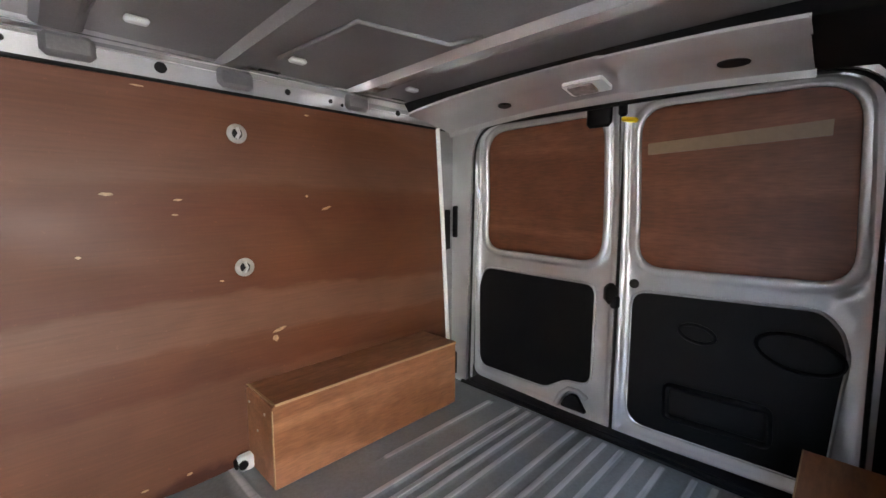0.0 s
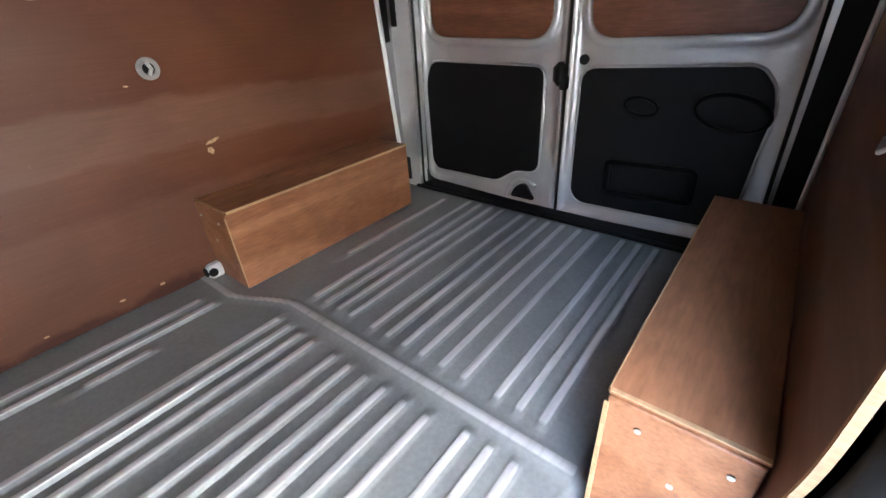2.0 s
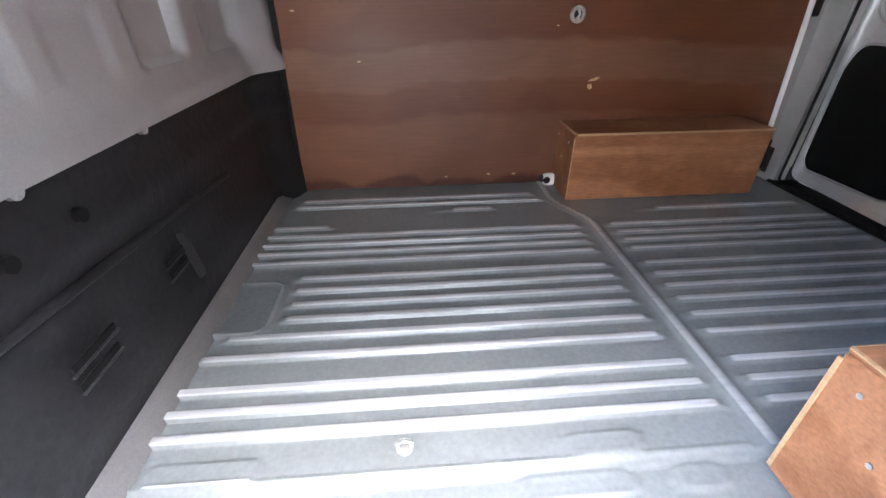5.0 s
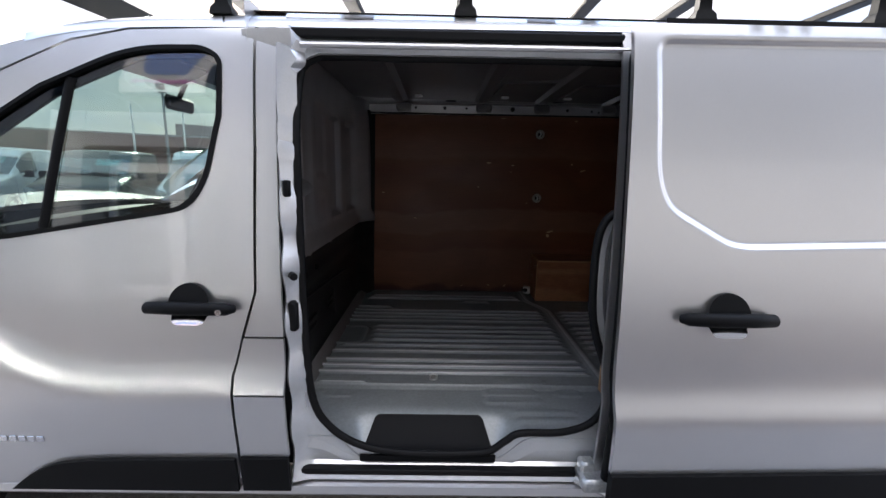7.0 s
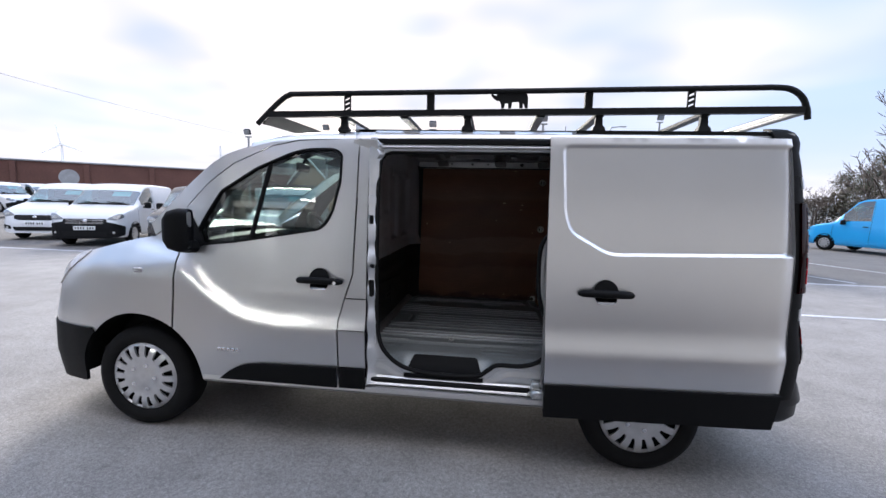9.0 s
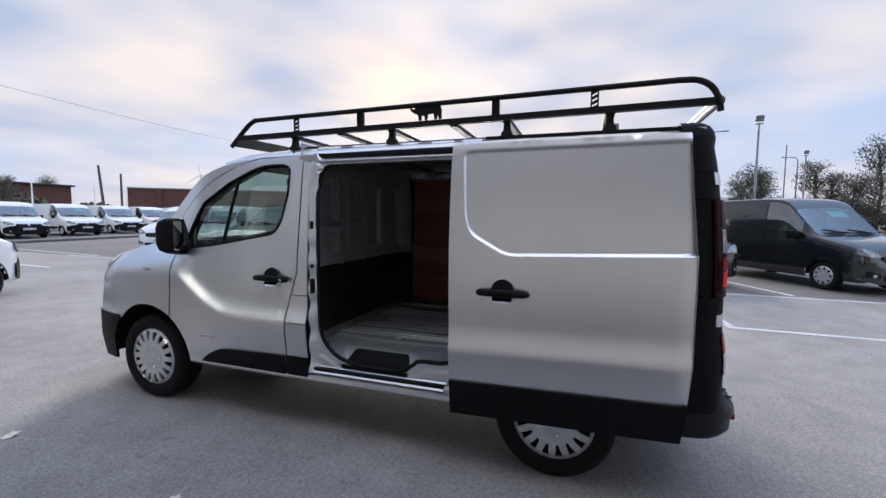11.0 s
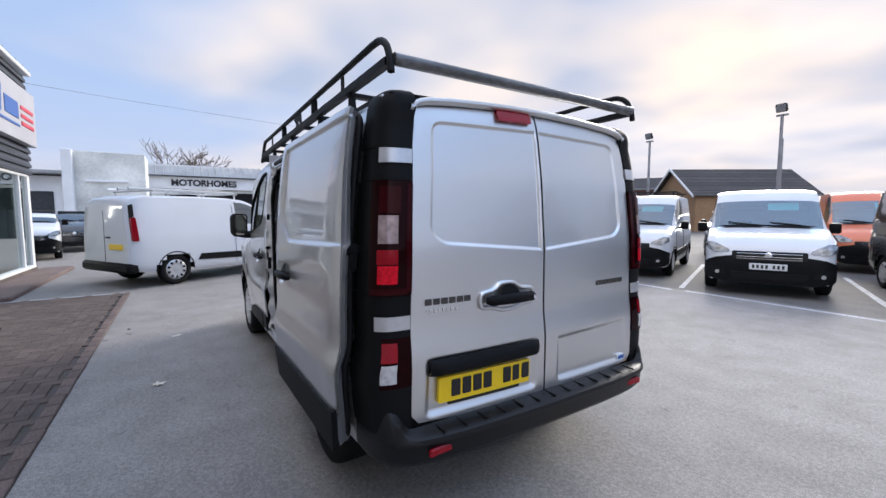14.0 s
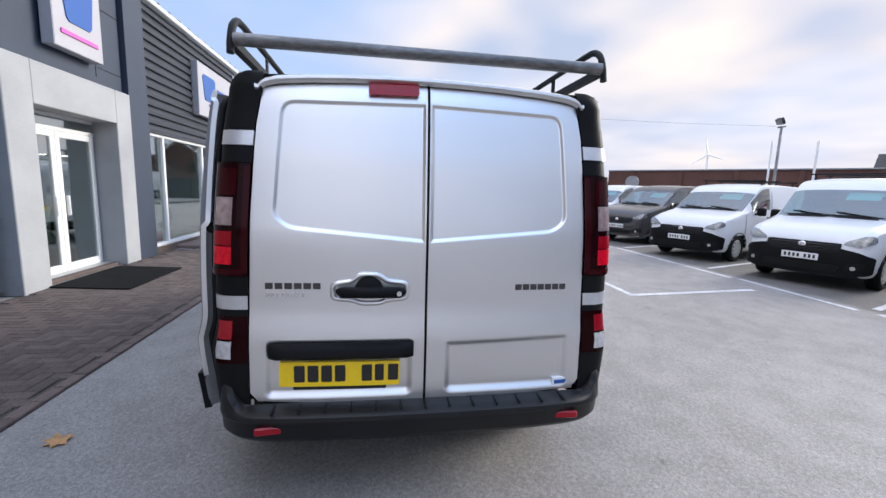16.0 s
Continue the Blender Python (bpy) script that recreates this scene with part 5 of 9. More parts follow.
for s in (-1, 1):
    e0 = 0.006
    outer = [(s * e0, 0.485), (s * 0.735, 0.522), (s * 0.768, 0.56), (s * 0.762, 0.95), (s * 0.748, 1.35), (s * 0.722, 1.72), (s * 0.69, 1.912), (s * 0.4, 1.930), (s * e0, 1.936)]
    rim = rounded([(s * 0.012, 1.842), (s * 0.625, 1.828), (s * 0.662, 1.34), (s * 0.60, 1.288), (s * 0.012, 1.236)], [0.004, 0.06, 0.07, 0.07, 0.004])
    low = rounded([(s * (0.09 if s > 0 else 0.055), 0.80 if s < 0 else 0.785), (s * 0.70, 0.80), (s * 0.71, 0.53), (s * (0.09 if s > 0 else 0.055), 0.53)], [0.02, 0.03, 0.04, 0.04])
    f = rear_skin(rim, 0.012, low, 0.018)
    dm = Mesh()
    dm.sheet(outer, [], 0.045, f, False, [inset(rim, d) for d in (0.0, 0.005, 0.010, 0.014, 0.019)] + [inset(rim, -0.005)] + [inset(low, d) for d in (-0.006, 0.0, 0.01, 0.02, 0.03, 0.036)])
    rd = part("rear_door", dm, SILVER, van, "silver rear cargo door", smooth=38, thick=0.014)
    # inner frame, lower trim and window board, seen from the load space
    hole = rounded([(s * 0.055, 1.845), (s * 0.645, 1.835), (s * 0.67, 1.26), (s * 0.06, 1.245)], [0.11, 0.12, 0.10, 0.11], 7)
    inn = rounded([(s * 0.008, 1.885), (s * 0.672, 1.875), (s * 0.722, 1.25), (s * 0.725, 0.60), (s * 0.008, 0.575)], [0.01, 0.10, 0.02, 0.05, 0.01])

    def pressed(y, z):
        """Inner face with raised lips round its rim and the window opening."""
        d = min(float(edge_distance([(y, z)], hole)[0]), float(edge_distance([(y, z)], inn)[0]))
        return (inner_x(z) + 0.006 - 0.016 * (1 - sstep(0.010, 0.030, d)), y, z)

    loops = [inset(hole, -d) for d in (0.010, 0.020, 0.030)] + [inset(inn, d) for d in (0.010, 0.020, 0.030)]
    part("door_inner", Mesh().sheet(inn, [hole], 0.05, pressed, True, loops), SILVER_IN, rd, "bare painted inner door frame", smooth=50, thick=0.014)
    board = rounded([(s * 0.030, 1.868), (s * 0.665, 1.858), (s * 0.69, 1.235), (s * 0.035, 1.22)], 0.08)
    part("window_board", Mesh().sheet(board, [], 0.2, lambda y, z: (inner_x(z) + 0.022, y, z)), PLYREAR, rd, "reddish plywood board over the rear window")
    rimt = Mesh().tube([(inner_x(z) + 0.002, y, z) for y, z in resample(hole, 0.05)], 0.013, 8, closed=True)
    part("window_lip", rimt, SILVER_IN, rd, smooth=60)
    if s > 0:
        trim = rounded([(0.085, 1.165), (0.66, 1.175), (0.695, 1.08), (0.69, 0.70), (0.66, 0.66), (0.30, 0.66), (0.24, 0.70), (0.20, 0.725), (0.09, 0.735)], [0.05, 0.05, 0.03, 0.04, 0.03, 0.03, 0.03, 0.03, 0.05])
    else:
        trim = rounded([(-0.06, 1.165), (-0.60, 1.185), (-0.645, 1.13), (-0.665, 1.06), (-0.655, 0.95), (-0.64, 0.68), (-0.60, 0.65), (-0.10, 0.64), (-0.06, 0.68)], [0.06, 0.04, 0.02, 0.03, 0.03, 0.03, 0.03, 0.04, 0.03])
    tp = part("door_trim", Mesh().slab(trim, lambda y, z: (4.722, y, z), lambda y, z: (4.737, y, z), step=0.1), DARKIN, rd, "black lower trim panel", smooth=30)
    part("trim_lip", Mesh().tube([(4.727, y, z) for y, z in resample(trim, 0.06)], 0.007, 6, closed=True), SILVER_IN, rd, smooth=60)
    if s < 0:
        pk = rounded([(-0.20, 0.835), (-0.50, 0.845), (-0.505, 0.725), (-0.205, 0.715)], 0.02)
        part("pocket", Mesh().tube([(4.716, y, z) for y, z in resample(pk, 0.05)], 0.012, 6, closed=True), BLACKP, tp, smooth=60)
        for yc, zc, wy, hz in ((-0.285, 1.045, 0.055, 0.030), (-0.555, 1.045, 0.105, 0.055)):
            ov = [(yc + wy * math.cos(a), zc + hz * math.sin(a) + 0.10 * wy * math.cos(a)) for a in np.linspace(0, 2 * math.pi, 25)[:-1]]
            rec = part("pull_recess", Mesh().tube([(4.719, y, z) for y, z in ov], 0.007, 6, closed=True), BLACKP, tp, "moulded pull recess", smooth=60)
            part("recess_cup", Mesh().slab(inset(ov, 0.004), lambda y, z: (4.7205, y, z), lambda y, z: (4.7225, y, z), step=0.2), SEALM, rec)
        part("tape_strip", Mesh().slab([(-0.085, 1.672), (-0.085, 1.712), (-0.58, 1.735), (-0.58, 1.69)], lambda y, z: (inner_x(z) + 0.018, y, z), lambda y, z: (inner_x(z) + 0.021, y, z)), TAPE, rd, "strip of brown tape")
        part("latch_hole", Mesh().tube([(4.730, -0.062, 1.19), (4.737, -0.062, 1.19)], 0.018, 12), SEALM, rd, smooth=40)
        part("yellow_stay", Mesh().box((4.69, -0.03, 1.80), (0.02, 0.06, 0.018), 0.006, Matrix.Rotation(0.2, 3, 'X')), YELLOW, rd, "yellow plastic door tag", smooth=40)
        part("latch_cable", Mesh().box((4.69, -0.005, 1.85), (0.03, 0.03, 0.07), 0.008), DARKIN, rd, smooth=40)
    else:
        part("door_lock", Mesh().box((4.718, 0.02, 1.14), (0.05, 0.055, 0.085), 0.02).box((4.714, 0.0, 1.11), (0.03, 0.03, 0.05), 0.006), SEALM, rd, "black central door lock", smooth=40)
        part("upper_latch", Mesh().box((4.69, 0.085, 1.83), (0.03, 0.10, 0.09), 0.03), SEALM, rd, "black upper latch cover", smooth=50)
        part("lower_latch", Mesh().slab(rounded([(0.105, 0.600), (0.225, 0.600), (0.205, 0.645), (0.175, 0.668), (0.150, 0.668)], 0.012), lambda y, z: (4.722, y, z), lambda y, z: (4.737, y, z), step=0.2), SEALM, rd, "dark lower latch pocket")
        part("latch_arch", Mesh().tube([(4.722, 0.245, 0.600), (4.722, 0.222, 0.655), (4.722, 0.185, 0.690), (4.722, 0.140, 0.690), (4.722, 0.100, 0.670)], 0.012, 8), SILVER_IN, rd, smooth=60)
    for yy, zz in ((0.40, 1.845), (0.40, 1.252)):
        part("board_clip", Mesh().box((inner_x(zz) + 0.012, s * yy, zz), (0.03, 0.05, 0.016), 0.005), ZINC, rd, "bright board clip", smooth=40)
    if s < 0:
        # handle in its dish, trim bar, number plate, high brake lamp, badges as bars
        dish = rounded([(-0.415, 1.055), (-0.33, 1.068), (-0.30, 1.098), (-0.21, 1.098), (-0.175, 1.068), (-0.085, 1.06), (-0.085, 0.985), (-0.17, 0.978), (-0.21, 0.962), (-0.29, 0.962), (-0.33, 0.978), (-0.415, 0.985)], 0.025)
        part("handle_dish", Mesh().slab(dish, lambda y, z: rear(y, z, 0.006), lambda y, z: rear(y, z, -0.004), step=0.04), SILVER, rd, "raised silver handle surround", smooth=40)
        part("dish_rim", Mesh().tube([rear(y, z, 0.006) for y, z in resample(inset(dish, 0.004), 0.02)], 0.012, 8, closed=True), SILVER, rd, smooth=60)
        hb = Mesh()
        hb.tube([rear(-0.385, 1.022, 0.022), rear(-0.37, 1.022, 0.04), rear(-0.25, 1.024, 0.05), rear(-0.12, 1.022, 0.04), rear(-0.105, 1.022, 0.022)], [0.016, 0.024, 0.026, 0.024, 0.016], 12)
        hb.sheet(arc(-0.255, 1.03, 0.062, 0, 180, 14), [], 0.05, lambda y, z: rear(y, z, 0.018 + 0.02 * max(0, 1 - (z - 1.03) / 0.07)))
        part("door_handle", hb, BLACKP, rd, "black plastic pull handle", smooth=50)
        part("lock_barrel", Mesh().tube([rear(-0.125, 1.022, 0.05), rear(-0.125, 1.022, 0.068)], 0.011, 12), CHROME, rd, smooth=40)
        bar = Mesh()
        rows = []
        for y in np.linspace(-0.685, -0.055, 20):
            e = sstep(-0.685, -0.655, y) * sstep(-0.055, -0.085, y)
            rows.append([rear(y, 0.79, 0.004), rear(y, 0.786, 0.010 + 0.014 * e), rear(y, 0.765, 0.016 + 0.022 * e), rear(y, 0.735, 0.014 + 0.026 * e), rear(y, 0.722, 0.010 + 0.018 * e), rear(y, 0.72, -0.015)])
        bar.grid(rows)
        part("trim_bar", bar, BLACKP, rd, "black plastic trim bar over the plate", smooth=45)
        plate = part("number_plate", Mesh().slab(rounded([(-0.64, 0.705), (-0.115, 0.700), (-0.117, 0.587), (-0.642, 0.591)], 0.008), lambda y, z: rear(y, z, 0.008), lambda y, z: rear(y, z, -0.012), step=0.2), YELLOW, rd, "yellow rear number plate", smooth=30)
        cx = -0.585
        for k, w in enumerate((0.046, 0.046, 0.046, 0.046, 0, 0.046, 0.040, 0.046)):
            if w:
                y0 = -0.578 + k * 0.0585
                part("plate_bar", Mesh().slab(rounded([(y0, 0.688), (y0 + w, 0.688), (y0 + w, 0.612), (y0, 0.612)], 0.006), lambda y, z: rear(y, z, 0.011), lambda y, z: rear(y, z, 0.006), step=0.2), INK, plate)
        part("plate_footer", Mesh().slab([(-0.585, 0.587), (-0.175, 0.582), (-0.177, 0.568), (-0.585, 0.572)], lambda y, z: rear(y, z, 0.0), lambda y, z: rear(y, z, -0.016), step=0.2), INK, rd, "thin black dealer strip")
        bl = rounded([(-0.262, 1.918), (-0.045, 1.925), (-0.045, 1.872), (-0.262, 1.866)], 0.012)
        part("brake_lamp", Mesh().slab(bl, lambda y, z: rear(y, z, 0.018), lambda y, z: rear(y, z, -0.01), step=0.05), RED, rd, "red high-level brake lamp", smooth=30)
        for k in range(6):
            y0 = -0.695 + k * 0.040
            part("badge_bar", Mesh().slab([(y0, 1.055), (y0 + 0.032, 1.055), (y0 + 0.032, 1.028), (y0, 1.028)], lambda y, z: rear(y, z, 0.004), lambda y, z: rear(y, z, -0.002)), BROWNPAINT, rd, "dark badge bar")
        for k in range(8):
            y0 = -0.693 + k * 0.021
            part("badge_bar", Mesh().slab([(y0, 1.012), (y0 + 0.015, 1.012), (y0 + 0.015, 0.993), (y0, 0.993)], lambda y, z: rear(y, z, 0.004), lambda y, z: rear(y, z, -0.002)), CHROME, rd, "chrome badge bar")
    else:
        for k in range(7):
            y0 = 0.42 + k * 0.037
            part("badge_bar", Mesh().slab([(y0, 1.045), (y0 + 0.030, 1.045), (y0 + 0.030, 1.018), (y0, 1.018)], lambda y, z: rear(y, z, 0.004), lambda y, z: rear(y, z, -0.002)), BROWNPAINT, rd, "dark badge bar")
        st = part("sticker", Mesh().slab([(0.635, 0.572), (0.742, 0.575), (0.742, 0.517), (0.635, 0.513)], lambda y, z: rear(y, z, -0.003), lambda y, z: rear(y, z, -0.019)), WHITECARD, rd, "small white dealer sticker")
        part("sticker_mark", Mesh().slab([(0.645, 0.562), (0.73, 0.564), (0.73, 0.545), (0.645, 0.543)], lambda y, z: rear(y, z, -0.001), lambda y, z: rear(y, z, -0.004)), SIGNBLUE, st)
        part("sticker_band", Mesh().slab([(0.637, 0.528), (0.740, 0.531), (0.740, 0.519), (0.637, 0.515)], lambda y, z: rear(y, z, -0.001), lambda y, z: rear(y, z, -0.004)), ORANGE, st)

# dark backing of the shut line between the doors
part("door_gap", Mesh().grid([[rear(y, z, -0.022) for y in (-0.03, 0.03)] for z in np.linspace(0.5, 1.925, 20)]), SEALM, van)


# ---- rear corner pillars with the lamp clusters ----
def corner(t, z, s, out=0.0):
    """t from 0 at the door edge to 1 at the body side."""
    ey = lerp_table([(0.3, 0.772), (0.95, 0.768), (1.35, 0.754), (1.72, 0.728), (1.94, 0.69)], z)
    ex = rear(ey, z)[0]
    sy = half_width(4.62, z) + 0.002
    a = t * math.pi / 2
    x = 4.605 + (ex - 4.605 + 0.004 + out) * math.cos(a) ** 0.5
    y = ey + (sy - ey + out) * math.sin(a) ** 0.62
    return (x, s * y, z)


def corner_piece(name, z0, z1, s, material, label, out=0.0, t0=0.0, t1=1.0, parent=None, nz=6, close=True):
    me = Mesh()
    rows = []
    for k in range(nz + 1):
        z = z0 + (z1 - z0) * k / nz
        row = [corner(t0 + (t1 - t0) * j / 14, z, s, out) for j in range(15)]
        rows.append(row[::-1] if s < 0 else row)
    me.grid(rows)
    return part(name, me, material, parent or van, label, smooth=50, thick=0.018)


def corner_dome(s):
    """Rounded top of the rear corner, up to the roof."""
    rows = []
    for z, ey, sy, ex in ((1.695, None, None, None), (1.76, None, None, None), (1.82, None, None, None), (1.87, 0.700, 0.852, 4.776), (1.905, 0.698, 0.842, 4.768), (1.930, 0.698, 0.825, 4.752), (1.946, 0.702, 0.800, 4.728), (1.954, 0.716, 0.770, 4.695), (1.956, 0.735, 0.745, 4.665)):
        row = []
        for j in range(15):
            if ey is None:
                row.append(corner(j / 14, z, s, 0.001))
            else:
                a = j / 14 * math.pi / 2
                row.append((4.605 + (ex - 4.605) * math.cos(a) ** 0.5, s * (ey + (sy - ey) * math.sin(a) ** 0.62), z))
        rows.append(row[::-1] if s < 0 else row)
    part("corner_cap", Mesh().grid(rows), BLACKP, van, "black plastic upper corner cap", smooth=60, thick=0.012)


for s in (-1, 1):
    corner_dome(s)
    corner_piece("silver_band", 1.632, 1.692, s, HUBM, "silver trim band", 0.004, 0.0, 0.58, nz=2)
    corner_piece("corner_cover", 1.560, 1.694, s, BLACKP, "black corner cover", -0.002, nz=2)
    lampb = corner_piece("tail_lamp", 1.085, 1.557, s, REDDEEP, "deep red tail lamp cluster", 0.010, 0.0, 0.70)
    corner_piece("side_cover", 1.085, 1.557, s, BLACKP, "black lamp side cover", 0.0, 0.70, 1.0)
    corner_piece("lens", 1.30, 1.415, s, LENSPINK, "clear reversing lens", 0.013, 0.13, 0.50, lampb, 3)
    corner_piece("lens", 1.215, 1.275, s, REDMID, "red lens", 0.013, 0.13, 0.52, lampb, 3)
    corner_piece("lens", 1.135, 1.21, s, REDBRIGHT, "bright red lens", 0.013, 0.13, 0.50, lampb, 3)
    corner_piece("lens", 1.425, 1.535, s, REDLOW, "dark red lens", 0.012, 0.10, 0.50, lampb, 3)
    corner_piece("lens_rim", 1.09, 1.115, s, REDLOW, "", 0.012, 0.02, 0.66, lampb, 1)
    corner_piece("lens_rim", 1.10, 1.545, s, REDLOW, "", 0.0125, 0.0, 0.03, lampb, 4)
    corner_piece("corner_cover", 1.000, 1.082, s, BLACKP, "black corner cover", 0.002, nz=2)
    corner_piece("silver_band", 0.938, 0.997, s, HUBM, "silver trim band", 0.004, 0.0, 0.58, nz=2)
    corner_piece("corner_cover", 0.50, 0.999, s, BLACKP, "black lower corner cover", -0.001, nz=4)
    corner_piece("fog_lamp", 0.700, 0.908, s, REDDEEP, "small deep red lower lamp", 0.003, 0.0, 0.42, nz=3)
    corner_piece("lens", 0.810, 0.890, s, RED, "small red lens", 0.006, 0.13, 0.42, nz=2)
    corner_piece("lens", 0.722, 0.800, s, CLEARL, "small clear lens", 0.006, 0.13, 0.40, nz=2)

# ---- rear bumper with its ribbed step ----
bump_rows = []
PLAN = [(4.56, -0.925), (4.70, -0.924), (4.80, -0.908), (4.868, -0.865), (4.918, -0.79), (4.946, -0.66), (4.962, -0.40), (4.968, 0.0), (4.962, 0.40), (4.946, 0.66), (4.918, 0.79), (4.868, 0.865), (4.80, 0.908), (4.70, 0.924), (4.56, 0.925)]
for x, y in smooth_line(PLAN, 4):
    k = (Vector((x, y)) - Vector((4.62, 0))).normalized() if abs(y) < 0.93 and x > 4.6 else Vector((0, 1 if y > 0 else -1))
    inx = min(x, 4.855)
    iny = y * 0.965 if x < 4.86 else y * 0.97
    e = sstep(0.90, 0.80, abs(y))
    bump_rows.append([(min(inx, x - 0.02), iny, 0.512 + 0.10 * (1 - e)), (x - 0.050 * e - 0.005, y * 0.985, 0.506 + 0.10 * (1 - e)), (x - 0.014, y, 0.500 + 0.09 * (1 - e)), (x - 0.002, y * 1.002, 0.490), (x, y * 1.003, 0.470), (x - 0.012, y * 1.0, 0.455), (x - 0.016, y * 0.998, 0.392), (x - 0.040, y * 0.985, 0.362), (x - 0.11, y * 0.94, 0.345)])
rb = part("rear_bumper", Mesh().grid(bump_rows), BUMPERM, van, "black plastic rear bumper with step", smooth=40)
for k in range(13):
    y = -0.66 + k * 0.11
    part("step_rib", Mesh().box((4.905, y, 0.5085), (0.085, 0.010, 0.007), 0.002), SEALM, rb)
for s in (-1, 1):
    part("reflector", Mesh().box((4.930, s * 0.675, 0.428), (0.02, 0.115, 0.036), 0.006, Matrix.Rotation(s * -0.08, 3, 'Z')), RED, rb, "red bumper reflector", smooth=30)

# ---- load space ----
FZ = 0.57
# floor pressing: plan with raised beads, seam, slots and the step edge
RIBS = []
for y, x0, x1 in ((0.69, 2.46, 3.48), (0.63, 2.44, 3.50), (0.445, 2.40, 2.62), (0.375, 2.38, 3.58), (0.315, 2.38, 3.58), (0.255, 2.38, 3.58), (0.195, 2.38, 3.58),
                  (0.10, 2.57, 3.58), (0.035, 2.57, 3.58), (-0.03, 2.57, 3.58), (-0.095, 2.57, 3.58), (-0.165, 2.44, 3.58), (-0.235, 2.40, 3.58), (-0.335, 2.38, 3.60), (-0.395, 2.38, 3.60), (-0.455, 2.38, 3.60)):
    RIBS.append((y, x0, x1))
for y in (0.375, 0.315, 0.255, 0.195, 0.10, 0.035, -0.03, -0.095, -0.165, -0.235, -0.335, -0.395, -0.455):
    RIBS.append((y, 3.70, 4.62))
RIBS += [(0.50, 3.95, 4.58), (0.56, 3.10, 3.28)]
SLOTS = [(-0.525, 3.235, 3.385), (-0.53, 2.42, 2.63), (-0.60, 3.12, 3.34), (-0.655, 3.12, 3.34), (-0.60, 3.42, 3.52), (-0.62, 2.46, 2.58)]


def floor_z(x, y):
    z = 0.0
    for ry, x0, x1 in RIBS:
        d = abs(y - ry)
        if d < 0.021 and x0 - 0.03 < x < x1 + 0.03:
            z = max(z, 0.0105 * (1 - sstep(0.0075, 0.0165, d)) * sstep(x0 - 0.022, x0 + 0.022, x) * (1 - sstep(x1 - 0.022, x1 + 0.022, x)))
    for ry, x0, x1 in SLOTS:
        d = math.hypot(max(0, x0 + 0.02 - x, x - x1 + 0.02), y - ry)
        if d < 0.04:
            z = max(z, 0.0062 * (1 - sstep(0.020, 0.028, d)) - 0.0012 * (1 - sstep(0.010, 0.018, d)))
    # cross bead, bending round towards the front at the right wall
    cx = 3.645 - 0.10 * sstep(0.38, 0.66, y) + 0.0 * y
    z = max(z, 0.009 * (1 - sstep(0.010, 0.026, abs(x - cx))))
    if y < -0.555:
        z -= 0.012 * sstep(-0.555, -0.575, y)
    # fine double bead along the step and across to the wheel box
    if x < 3.60:
        z += 0.0035 * (1 - sstep(0.003, 0.007, abs(abs(y + 0.562) - 0.009)))
    elif y < -0.555:
        z += 0.0035 * (1 - sstep(0.003, 0.009, abs(x - 3.612)))
    # dished pad by the bulkhead
    if 2.36 < x < 2.58 and abs(y + 0.03) < 0.14:
        d = math.hypot(max(0, x - 2.49), max(0, abs(y + 0.03) - 0.07)) - 0.045
        z = max(z, 0.008 * (1 - sstep(0.004, 0.014, abs(d))), 0.003 * (d < 0))
    if x < 2.36:
        z += 0.05 * sstep(2.37, 2.32, x)
    return z


def fine_axis(lo, hi, marks, coarse, fine):
    vals = [lo]
    while vals[-1] < hi - 1e-6:
        v = vals[-1]
        near = any(abs(v - m) < 0.035 for m in marks)
        vals.append(min(hi, v + (fine if near else coarse)))
    return vals


ys = fine_axis(-0.70, 0.84, [r[0] for r in RIBS] + [a[0] for a in SLOTS] + [-0.565, -0.145, 0.085], 0.02, 0.0042)
xs = fine_axis(2.31, 4.64, sorted({r[1] for r in RIBS} | {r[2] for r in RIBS} | {a[1] for a in SLOTS} | {a[2] for a in SLOTS} | {3.62, 3.66, 2.34, 2.44, 2.50, 2.535}), 0.07, 0.011)
part("cargo_floor", Mesh().grid([[(x, y, FZ + floor_z(x, y)) for y in ys] for x in xs]), FLOORM, van, "worn grey ribbed steel cargo floor", smooth=50)
# floor between the last beads and the door opening, with the step well


def edge_floor(x, y):
    z = FZ - 0.012
    k = sstep(2.56, 2.67, x) * sstep(3.26, 3.13, x)
    z -= (0.012 + 0.080 * k) * sstep(-0.700, -0.865, y)
    for ry, x0, x1 in ((-0.735, 3.24, 3.44), (-0.78, 3.24, 3.44)):
        d = math.hypot(max(0, x0 - x, x - x1), y - ry)
        z += 0.006 * (1 - sstep(0.006, 0.018, d))
    return z


part("sill_floor", Mesh().grid([[(x, y, edge_floor(x, y)) for y in np.linspace(-0.70, -0.875, 24)] for x in np.linspace(2.46, 3.62, 90)]), FLOORM, van, "grey painted floor edge at the side door", smooth=50)
part("floor_side", Mesh().grid([[(x, y, FZ + 0.002 * math.sin(x * 9)) for y in (-0.70, -0.84)] for x in (3.62, 3.9, 4.3, 4.64)]), FLOORM, van)
pad = rounded([(2.695, -0.745), (3.095, -0.745), (3.14, -0.882), (2.65, -0.882)], 0.02)
part("step_pad", Mesh().slab(pad, lambda x, y: (x, y, edge_floor(2.9, y) + 0.010), lambda x, y: (x, y, edge_floor(2.9, y) - 0.012), step=0.04), BLACKP, van, "black rubber step pad", smooth=30)
